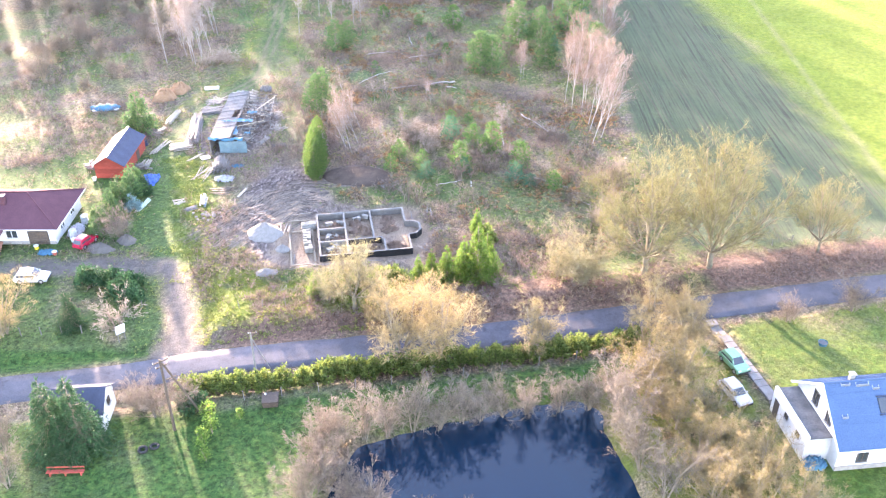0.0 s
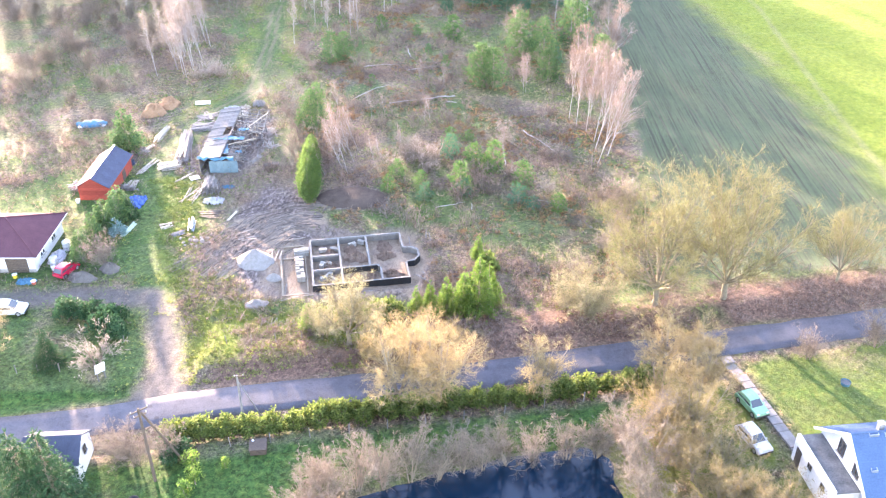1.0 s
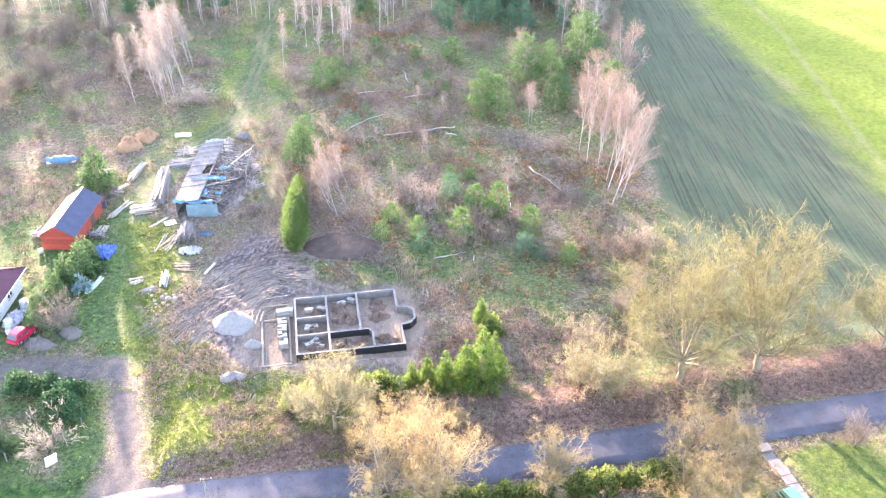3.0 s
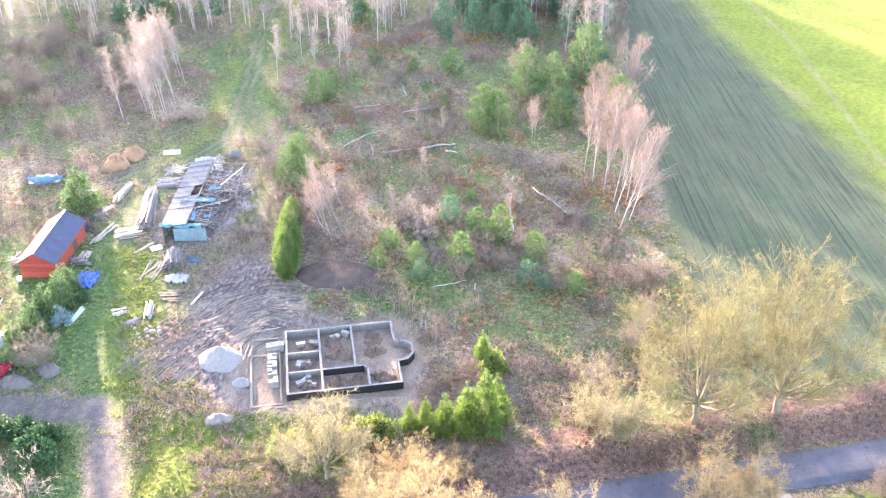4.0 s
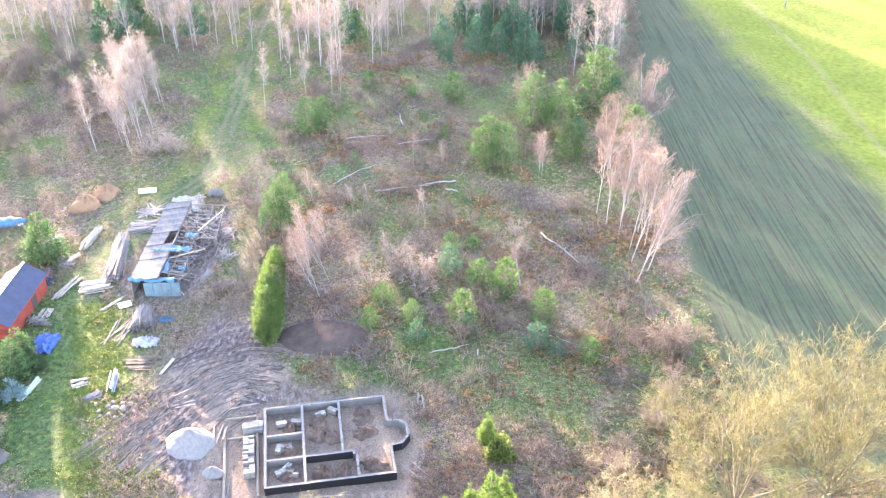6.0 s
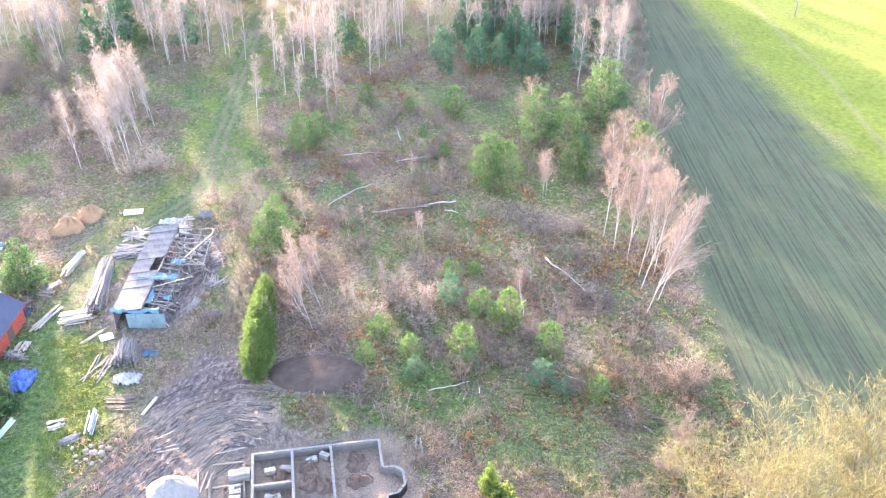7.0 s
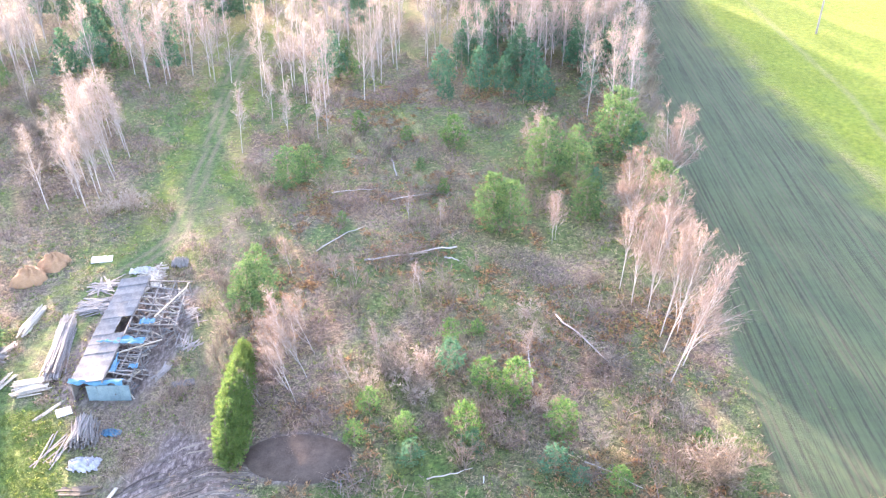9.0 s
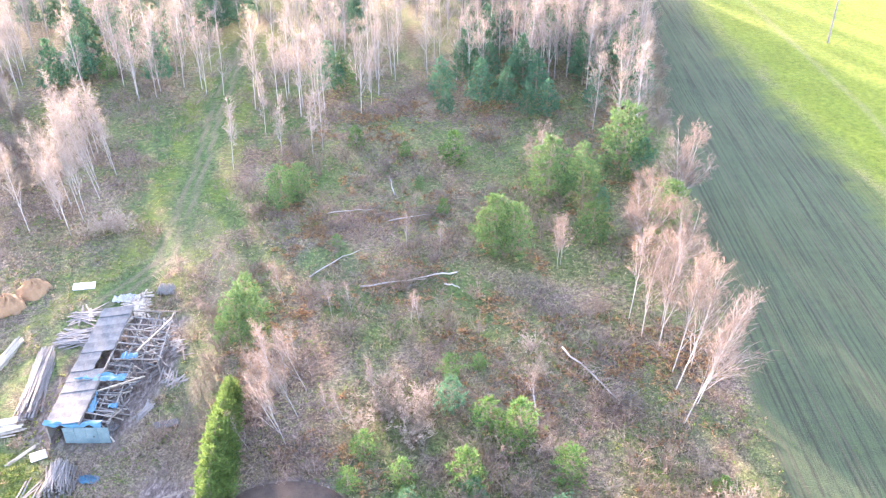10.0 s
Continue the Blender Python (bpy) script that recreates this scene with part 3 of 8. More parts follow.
def joined(*pieces):
    V, F, o = [], [], 0
    for v, f in pieces:
        V.append(v)
        F.append(f + o)
        o += len(v)
    return np.concatenate(V), np.concatenate(F)


def sprout(Q, R, n, rng, lo, hi, angle, ratio, up, tiny=0.006, taper=0.5):
    """Children on bent branches Q (m, 3 points, 3): n each."""
    m = len(Q)
    L = np.linalg.norm(Q[:, 2] - Q[:, 0], axis=1)
    s = rng.uniform(lo, hi, (m, n))
    first = s < 0.5
    a = np.where(first, s * 2, s * 2 - 1)[..., None]
    base = np.where(first[..., None], Q[:, None, 0] * (1 - a) + Q[:, None, 1] * a, Q[:, None, 1] * (1 - a) + Q[:, None, 2] * a)
    par = unit(np.where(first[..., None], (Q[:, 1] - Q[:, 0])[:, None], (Q[:, 2] - Q[:, 1])[:, None]))
    side = unit(np.cross(par, rng.normal(size=(m, n, 3))))
    ang = rng.uniform(angle[0], angle[1], (m, n, 1))
    d = unit(par * np.cos(ang) + side * np.sin(ang) + np.array([0, 0, up]))
    ln = (L[:, None] * ratio * rng.uniform(0.55, 1.15, (m, n)) * (1 - taper * (s - lo) / (hi - lo)))[..., None]
    q1 = base + d * ln * 0.5 + rng.normal(size=(m, n, 3)) * ln * 0.04
    q2 = q1 + unit(d + np.array([0, 0, up * 0.8]) + rng.normal(size=(m, n, 3)) * 0.12) * ln * 0.5
    r = np.maximum(R[:, None] * (1 - 0.75 * s) * 0.55, tiny)
    return np.stack([base, q1, q2], 2).reshape(-1, 3, 3), r.reshape(-1)


def limbs_mesh(sets, k):
    out = []
    for (Q, R), kk in zip(sets, k):
        out.append(tubes(Q[:, 0], Q[:, 1], R, R * 0.7, kk))
        out.append(tubes(Q[:, 1], Q[:, 2], R * 0.7, R * 0.25, kk))
    return joined(*out)


def bare_tree(seed, h, trunk_r, n1, n2, n3, clear, ang1, up1, len1, droop, mat_bark, mat_twig, lean=(0, 0), stems=1, stem_spread=0.0, twig_r=0.012, n4=0, len2=0.5, pale=False, fork=0.0, loose=False):
    """Leafless tree: two meshes, wood and twigs, standing at the origin. fork: height at which a single trunk parts into its stems; loose: twigs part widely."""
    rng = np.random.default_rng(seed)
    T = []
    for i in range(stems):
        a = rng.uniform(0, 2 * np.pi) if stems > 1 else 0
        sp = stem_spread * rng.uniform(0.4, 1.0) if stems > 1 else 0
        top = np.array([lean[0] + np.cos(a) * sp, lean[1] + np.sin(a) * sp, h * (rng.uniform(0.8, 1.0) if stems > 1 else 1.0)])
        mid = top * np.array([0.35, 0.35, 0.5]) + rng.normal(size=3) * h * 0.012
        if fork:
            a = 2 * np.pi * (i + rng.uniform(-0.3, 0.3)) / stems
            sp = stem_spread * (0.35 if i % 3 == 0 else rng.uniform(0.75, 1.0))
            top = np.array([lean[0] + np.cos(a) * sp, lean[1] + np.sin(a) * sp, h * (1 - 0.45 * (sp / stem_spread) ** 2 * rng.uniform(0.6, 1.3))])
            foot = np.array([np.cos(a) * 0.1, np.sin(a) * 0.1, fork * rng.uniform(0.8, 1.15)])
            mid = foot + (top - foot) * np.array([0.58, 0.58, 0.45]) + rng.normal(size=3) * h * 0.02
            T.append(np.stack([foot, mid, top]))
            continue
        T.append(np.stack([np.array([0, 0, -0.25]) + np.array([np.cos(a), np.sin(a), 0]) * 0.2 * (stems > 1), mid, top]))
    Q0, R0 = np.array(T), np.full(stems, trunk_r)
    Q1, R1 = sprout(Q0, R0, n1, rng, clear, 1.0 if loose else 0.97, ang1, len1, up1, 0.012, 0.3 if fork else 0.6)
    Q2, R2 = sprout(Q1, R1, n2, rng, 0.25, 1.0, (0.5, 1.2) if loose else (0.4, 0.9), len2, 0.10 - droop * 0.4, 0.01, 0.4)
    Q3, R3 = sprout(Q2, R2, n3, rng, 0.1, 1.0, (0.5, 1.3) if loose else (0.3, 0.9), 0.85 if loose else 0.6, 0.05 - droop, twig_r, 0.3)
    R3 = np.clip(R3, twig_r * 0.8, twig_r * 1.6)
    wood = limbs_mesh([(Q0, R0), (Q1, R1)], (7, 4))
    if fork:
        z = np.linspace(-0.25, fork * 1.1, 6)
        bole = np.column_stack([rng.normal(size=6) * 0.04, rng.normal(size=6) * 0.04, z])
        V_, F_ = pipe(bole, trunk_r * 2.6 * (1.25 - 0.35 * np.linspace(0, 1, 6) ** 0.5), 9)
        wood = joined(wood, (V_, np.array(F_)))
    if pale:
        wood = joined(wood, spikes(Q2[:, 0], Q2[:, 2], np.maximum(R2, twig_r * 1.2)))
    tw = [tubes(Q2[:, 0], Q2[:, 1], np.maximum(R2, twig_r), np.maximum(R2 * 0.7, twig_r), 3), spikes(Q2[:, 1], Q2[:, 2], np.maximum(R2 * 0.7, twig_r)),
          slivers(Q3[:, 0], Q3[:, 2], R3, rng)]
    if n4:
        Q4, R4 = sprout(Q3, R3, n4, rng, 0.2, 1.0, (0.3, 0.8), 0.6, -droop, twig_r, 0.3)
        tw.append(slivers(Q4[:, 0], Q4[:, 2], np.full(len(Q4), twig_r * 0.9), rng))
    a, b = mesh_of("trunk", *wood), mesh_of("crown", *joined(*tw))
    a.materials.append(mat_bark)
    b.materials.append(mat_twig)
    return a, b


def pine_tree(seed, h, width, mat, tufts=560, dense=13, blade=0.40, wide=0.06, low=0.03, point=0.6):
    """Pine: trunk, whorled limbs, and starry tufts of needles through a full, lumpy crown."""
    rng = np.random.default_rng(seed)
    bend = rng.normal(size=2) * 0.02 * h
    Q0 = np.array([[[0, 0, -0.2], [bend[0], bend[1], h * 0.5], [bend[0] * 0.5, bend[1] * 0.5, h]]])
    whorls = max(7, int(h * 1.6))
    zw = low + (0.97 - low) * (np.arange(whorls) + 0.5) / whorls
    n = whorls * 6
    z1 = np.repeat(zw, 6) + rng.normal(size=n) * 0.012
    a1 = np.repeat(rng.uniform(0, 6.28, whorls), 6) + np.tile(np.arange(6) * 1.047, whorls) + rng.normal(size=n) * 0.25
    size = rng.uniform(0.72, 1.12, n)

    def reach(z):
        return width / 2 * np.clip(1 - z, 0.01, 1) ** point * np.clip(0.62 + z * 2.2, 0, 1)

    L1 = reach(z1) * size
    base = np.column_stack([bend[0] * np.minimum(z1 * 2, 1), bend[1] * np.minimum(z1 * 2, 1), z1 * h])
    d1 = unit(np.column_stack([np.cos(a1), np.sin(a1), 0.12 + 0.75 * z1 ** 2]))
    Q1 = np.stack([base, base + d1 * L1[:, None] * 0.5, base + d1 * L1[:, None] + np.array([0, 0, 1.0]) * L1[:, None] * 0.16], 1)
    wood = limbs_mesh([(Q0, np.array([0.03 + h * 0.012])), (Q1, np.full(n, 0.022))], (6, 3))
    pick = rng.choice(n, tufts, p=(L1 + 0.15) ** 1.6 / ((L1 + 0.15) ** 1.6).sum())
    s_ = rng.uniform(0.25, 1.04, tufts)[:, None] ** 0.6
    spread = (0.05 + 0.15 * L1[pick])[:, None] * np.array([1, 1, 0.55])
    C = Q1[pick, 0] * (1 - s_) + Q1[pick, 2] * s_ + rng.normal(size=(tufts, 3)) * spread
    C[:, 2] = np.maximum(C[:, 2], 0.1)
    tip = np.column_stack([rng.normal(size=(6, 2)) * 0.05 * h * 0.3 + bend * 0.5, h * rng.uniform(0.94, 1.02, 6)])
    C = np.concatenate([C, tip])
    out = unit(C - np.array([0, 0, h * 0.3]))
    D = unit(rng.normal(size=(len(C), dense, 3)) * 0.8 + out[:, None] * 0.55 + np.array([0, 0, 0.55]))
    P = np.repeat(C, dense, 0)
    k = len(P)
    crown = blades(P, D.reshape(-1, 3), rng.uniform(0.6, 1.15, k) * blade, rng.uniform(0.7, 1.2, k) * wide, rng)
    a_, b_ = mesh_of("trunk", *wood), mesh_of("crown", *crown)
    a_.materials.append(M_BARK)
    b_.materials.append(mat)
    return a_, b_


def conifer(seed, h, width, mat, limbs=70, tufts=8, dense=6, rise=0.0, blade=0.5, wide=0.12, taper=0.9, droop=0.15, bottom=0.04, up=0.0):
    """Spruce, thuja or garden conifer: limbs in loose whorls, sprays along each, ragged outline."""
    rng = np.random.default_rng(seed)
    z = bottom + (1 - bottom) * (1 - np.sqrt(rng.uniform(0, 1, limbs))) * 0.97
    a = rng.uniform(0, 2 * np.pi, limbs)
    L = width / 2 * (1 - z) ** taper * rng.uniform(0.70, 1.18, limbs) * np.clip(z * 9 + 0.55, 0, 1) + 0.12
    B = np.column_stack([0 * z, 0 * z, z * h])
    d = unit(np.column_stack([np.cos(a), np.sin(a), rise + rng.normal(size=limbs) * 0.12]))
    Q1 = np.stack([B, B + d * L[:, None] * 0.5, B + d * L[:, None] - np.array([0, 0, 1.0]) * L[:, None] * droop], 1)
    s = rng.uniform(0.2, 1.0, (limbs, tufts))[..., None] ** 0.7
    C = (Q1[:, None, 0] * (1 - s) + Q1[:, None, 2] * s + rng.normal(size=(limbs, tufts, 3)) * (0.05 + 0.10 * L[:, None, None])).reshape(-1, 3)
    C[:, 2] = np.maximum(C[:, 2], 0.08)
    along = np.repeat(d, tufts, 0)
    D = unit(along[:, None] * 0.8 + rng.normal(size=(len(C), dense, 3)) * 0.55 + np.array([0, 0, up])).reshape(-1, 3)
    P = np.repeat(C, dense, 0)
    k = len(P)
    big = np.repeat(np.repeat(0.55 + 0.45 * (1 - z), tufts), dense)
    crown = blades(P, D, rng.uniform(0.5, 1.2, k) * blade * big, rng.uniform(0.6, 1.3, k) * wide, rng, droop * 0.6)
    tip = blades(np.repeat(np.array([[0, 0, h * 0.93]]), 10, 0), unit(rng.normal(size=(10, 3)) * 0.35 + np.array([0, 0, 1.0])), np.full(10, h * 0.07), np.full(10, wide), rng)
    T = np.array([[[0, 0, -0.2], [0, 0, h * 0.5], [0, 0, h * 0.97]]])
    a_, b_ = mesh_of("trunk", *limbs_mesh([(T, np.array([0.03 + h * 0.012])), (Q1, np.full(limbs, 0.018))], (6, 3))), mesh_of("crown", *joined(crown, tip))
    a_.materials.append(M_BARK)
    b_.materials.append(mat)
    return a_, b_


def leaf_bush(seed, h, width, mat, n=420, per=9, blade=0.22, wide=0.14):
    """Evergreen shrub: stems and clumps of leaves in an uneven mass."""
    rng = np.random.default_rng(seed)
    a = rng.uniform(0, 2 * np.pi, n)
    e = np.arcsin(rng.uniform(-0.1, 1, n))
    rr = rng.uniform(0.45, 1.0, n) ** 0.6 * (0.8 + 0.25 * np.sin(a * 3 + seed) + rng.normal(size=n) * 0.08)
    C = np.column_stack([np.cos(a) * np.cos(e) * rr * width / 2, np.sin(a) * np.cos(e) * rr * width / 2, h * 0.25 + np.sin(e) * rr * h * 0.75])
    C[:, 2] = np.maximum(C[:, 2], 0.12)
    D = unit(rng.normal(size=(n, per, 3)) + unit(C)[:, None] * 0.8).reshape(-1, 3)
    P = np.repeat(C, per, 0) + rng.normal(size=(n * per, 3)) * 0.10
    k = len(P)
    crown = blades(P, D, rng.uniform(0.6, 1.2, k) * blade, rng.uniform(0.6, 1.2, k) * wide, rng)
    m = 7
    aa = rng.uniform(0, 6.28, m)
    top = np.column_stack([np.cos(aa) * width * 0.3, np.sin(aa) * width * 0.3, np.full(m, h * 0.75)])
    Q = np.stack([top * 0 + np.array([0, 0, -0.1]), top * np.array([0.4, 0.4, 0.5]), top], 1)
    a_, b_ = mesh_of("trunk", *limbs_mesh([(Q, np.full(m, 0.035))], (4,))), mesh_of("crown", *crown)
    a_.materials.append(M_BARK)
    b_.materials.append(mat)
    return a_, b_


def plant(meshes, name, label, category, group, x, y, scale=1.0, rz=None, z=None, tilt=(0, 0)):
    ob = thing(name, label, category, group)
    under("trunk", meshes[0], None, ob)
    under("crown", meshes[1], None, ob)
    r = random.uniform(0, 360) if rz is None else rz
    ob.matrix_world = pose(x, y, (on(x, y) if z is None else z), tilt[0], tilt[1], 0) @ pose(0, 0, 0, 0, 0, r) @ Matrix.Diagonal((scale, scale, scale, 1))
    return ob


# ---------------------------------------------------------------- plants: species
BIRCH = [bare_tree(100 + i, 11.0, 0.055, 22, 8, 9, 0.18, (0.25, 0.62), 0.30, 0.44, 0.02, M_BIRCH_BARK, M_BIRCH_TWIG, pale=True,
                   lean=(0.5 * math.cos(i * 2.1), 0.5 * math.sin(i * 2.1)), twig_r=0.010, len2=0.6) for i in range(5)]
ROUNDBIRCH = [bare_tree(160 + i, 9.0, 0.09, 18, 8, 6, 0.15, (0.4, 1.0), 0.22, 0.40, 0.0, M_BIRCH_BARK, M_BIRCH_TWIG, stems=8, stem_spread=3.2, twig_r=0.012, fork=2.2, len2=0.6, loose=True) for i in range(2)]
FARBIRCH = [bare_tree(130 + i, 11.0, 0.07, 22, 6, 5, 0.22, (0.35, 0.85), 0.26, 0.34, 0.05, M_BIRCH_BARK, M_BACKLIT_TWIG,
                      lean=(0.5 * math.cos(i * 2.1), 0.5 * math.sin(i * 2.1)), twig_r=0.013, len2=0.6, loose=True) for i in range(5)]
WESTBIRCH = [bare_tree(150 + i, 11.0, 0.06, 24, 7, 5, 0.25, (0.25, 0.62), 0.30, 0.36, 0.02, M_BIRCH_BARK, M_BACKLIT_TWIG, pale=True,
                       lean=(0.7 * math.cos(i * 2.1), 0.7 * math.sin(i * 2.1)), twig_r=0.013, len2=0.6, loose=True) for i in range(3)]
WILLOW = [bare_tree(200 + i, 16.0, 0.13, 22, 8, 4, 0.28, (0.4, 1.05), 0.22, 0.36, -0.10, M_PALE_BARK, M_WILLOW_TWIG,
                    stems=14, stem_spread=8.2, twig_r=0.014, fork=2.6, len2=0.62, loose=True) for i in range(2)]
FORKTREE = [bare_tree(240 + i, 8.0, 0.09, 20, 8, 4, 0.08, (0.5, 1.2), 0.10, 0.44, 0.0, M_BARK, M_GOLD_TWIG, stems=8, stem_spread=4.8, twig_r=0.013, fork=1.2, len2=0.62, loose=True) for i in range(2)]
BANKTREE = [bare_tree(230, 8.0, 0.10, 20, 8, 6, 0.10, (0.45, 1.1), 0.14, 0.42, 0.0, M_PALE_BARK, M_TAN_TWIG, stems=9, stem_spread=4.6, twig_r=0.012, fork=1.9, len2=0.6, loose=True)]
ROADTREE = [bare_tree(300 + i, 10.0, 0.13, 20, 8, 6, 0.12, (0.5, 1.2), 0.12, 0.44, 0.0, M_BARK, M_GOLD_TWIG, stems=7, stem_spread=4.8, twig_r=0.013, fork=1.8, len2=0.6, loose=True) for i in range(3)]
GREYTREE = [bare_tree(340 + i, 8.0, 0.08, 16, 8, 6, 0.10, (0.45, 1.15), 0.14, 0.50, 0.02, M_BARK, M_GREY_TWIG, stems=5, stem_spread=3.8, twig_r=0.014, loose=True) for i in range(3)]
PINKBUSH = [bare_tree(380 + i, 5.0, 0.045, 13, 7, 5, 0.06, (0.4, 1.1), 0.16, 0.52, 0.02, M_BARK, M_PINK_TWIG, stems=9, stem_spread=3.2, twig_r=0.012, loose=True) for i in range(3)]
GOLDBUSH = [bare_tree(420 + i, 6.0, 0.06, 14, 8, 6, 0.06, (0.4, 1.2), 0.12, 0.54, 0.02, M_BARK, M_GOLD_TWIG, stems=9, stem_spread=4.2, twig_r=0.013, loose=True) for i in range(2)]
TANBUSH = [bare_tree(440 + i, 6.0, 0.06, 16, 8, 6, 0.06, (0.4, 1.2), 0.12, 0.50, 0.02, M_BARK, M_TAN_TWIG, stems=10, stem_spread=4.4, twig_r=0.013, loose=True) for i in range(2)]
PINE = [pine_tree(500 + i, 7.5, 6.2, M_PINE, 580, 16, 0.40, 0.062, 0.03, 0.45) for i in range(4)]
DARKPINE = [pine_tree(520 + i, 8.5, 5.8, M_BLUEPINE, 340, 9, 0.55, 0.12, 0.12) for i in range(4)]
YOUNGPINE = [pine_tree(540 + i, 3.0, 2.9, M_YOUNG, 190, 16, 0.28, 0.044, 0.02, 0.5) for i in range(4)]
BLUEYOUNG = [pine_tree(560 + i, 3.0, 3.0, M_BLUEPINE, 190, 16, 0.28, 0.044, 0.02, 0.45) for i in range(2)]
SPRUCE = [conifer(600 + i, 8.0, 5.2, M_SPRUCE, 300, 9, 8, 0.05, 0.34, 0.06, 1.05, 0.26) for i in range(2)]
LIMESPRUCE = [conifer(620 + i, 6.0, 3.2, M_THUJA, 210, 8, 7, 0.35, 0.28, 0.055, 1.15, 0.0, 0.03, 0.35) for i in range(3)]
GARDENPINE = [conifer(630 + i, 5.0, 3.9, M_PINE, 120, 8, 8, 0.12, 0.40, 0.075, 0.8, 0.05, 0.03, 0.2) for i in range(2)]
THUJA = [conifer(640 + i, 5.2, 3.3, M_THUJA_ROW, 170, 7, 7, 0.8, 0.30, 0.065, 0.7, -0.1, 0.02, 0.5) for i in range(3)]
SILVERSPRUCE = [conifer(660, 3.2, 2.8, M_SILVER, 60, 8, 6, 0.1, 0.4, 0.10, 0.8, 0.1)]
SAPLING = [leaf_bush(740, 2.4, 1.5, M_THUJA, 70, 6, 0.25, 0.12)]
HEDGE = [leaf_bush(700 + i, 2.3, 3.0, M_HEDGE, 330, 7, 0.26, 0.17) for i in range(3)]
SHRUB = [leaf_bush(720 + i, 2.2, 3.2, M_SPRUCE, 330, 7, 0.26, 0.17) for i in range(2)]


def many(kind, name, label, category, group, spots, unit_h):
    for i, (x, y, h) in enumerate(spots):
        plant(kind[i % len(kind)], name, label, category, group, x, y, h / unit_h)


# old willows and trees along the road
for i, (x, y, h, r) in enumerate(((23.9, 89.0, 15.4, 20), (32.0, 90.4, 15.8, 140), (46.2, 93.6, 9.4, 250))):
    plant(WILLOW[i % 2], "willow_tree", "tall bare willow with yellowish twigs beside the road", "tree", "roadside willows", x, y, h / 16.0, r)
many(TANBUSH, "bare_bush", "large bare golden bush on the road bank", "bush", "bushes on the bank", [(16.3, 87.0, 7.2), (13.8, 89.0, 3.8)], 6.0)
many(GOLDBUSH, "bare_bush", "low golden bush on the road bank", "bush", "bushes on the bank", [(-7.6, 80.6, 3.0), (-4.2, 81.6, 3.8), (-1.2, 82.0, 3.6), (1.4, 82.6, 2.8)], 6.0)
many(BANKTREE, "bare_tree", "broad bare grey-tan tree on the road bank", "tree", "bank trees", [(-10.0, 82.2, 8.0)], 8.0)
many(TANBUSH, "bare_bush", "tan leafless bush beside the bank tree", "bush", "bushes on the bank", [(-13.2, 84.0, 3.6), (-8.0, 85.4, 3.0)], 6.0)
many(ROADTREE, "bare_tree", "bare golden-brown tree in the roadside hedge", "tree", "hedge trees",
     [(-4.4, 73.6, 9.5), (-0.5, 73.8, 9.5), (9.8, 75.6, 6.6), (22.5, 79.0, 7.0), (26.5, 79.5, 6.0)], 10.0)
# round the pond
many(PINKBUSH, "bare_bush", "bare reddish-brown bush on the pond's bank", "bush", "pond bushes",
     [(-11.4, 57.4, 4.8), (-11.8, 60.2, 4.6), (-9.0, 56.0, 4.0), (-6.6, 55.0, 4.2), (-10.8, 63.0, 3.8), (-2.0, 52.6, 3.4), (1.0, 52.4, 3.2), (-12.0, 54.6, 4.4)], 5.0)
many(GREYTREE, "bare_tree", "bare grey tree leaning over the pond", "tree", "pond trees",
     [(-9.6, 61.6, 4.6), (-7.6, 62.6, 5.4), (-5.4, 63.4, 5.8), (-3.0, 64.2, 6.2), (-0.6, 64.6, 6.0), (1.8, 65.4, 5.4), (3.6, 65.8, 4.6), (6.0, 66.4, 5.2), (8.2, 66.8, 5.0), (11.6, 67.2, 5.6), (14.4, 67.4, 6.0), (17.0, 66.5, 7.0), (17.6, 62.5, 7.4), (18.0, 58.5, 7.4), (19.5, 55.0, 7.0)], 8.0)
many(FORKTREE, "bare_tree", "bare golden tree between pond and parked cars", "tree", "golden trees",
     [(21.0, 72.5, 6.0), (23.8, 69.2, 6.6), (25.2, 74.8, 6.0), (20.6, 68.8, 5.6), (25.2, 58.5, 5.4), (28.4, 56.2, 5.6), (23.5, 54.0, 5.8), (26.5, 51.5, 6.0), (31.0, 53.2, 5.0), (22.4, 63.8, 5.4), (25.4, 64.6, 5.2), (29.2, 59.4, 4.6), (24.0, 60.0, 5.0)], 8.0)
many(GOLDBUSH, "bare_bush", "low golden bush between pond and parked cars", "bush", "golden bushes", [(27.2, 77.2, 3.2), (26.6, 61.6, 3.6), (20.2, 65.6, 4.2), (23.0, 66.4, 3.6), (26.4, 55.0, 4.0), (22.6, 57.0, 4.0)], 6.0)
many(PINKBUSH, "bare_bush", "thin bare bush beside the road", "bush", "verge bushes", [(38.6, 80.6, 3.4), (46.5, 82.5, 4.2), (52.0, 83.0, 4.0)], 5.0)
# hedge along the road
for i in range(22):
    s = i / 21
    x, y = -25.5 + 46.5 * s, 69.3 + 7.4 * s + random.uniform(-0.3, 0.3)
    plant(HEDGE[i % 3], "hedge_shrub", "clipped evergreen hedge shrub along the road", "hedge", "roadside hedge", x, y, random.uniform(0.85, 1.1))
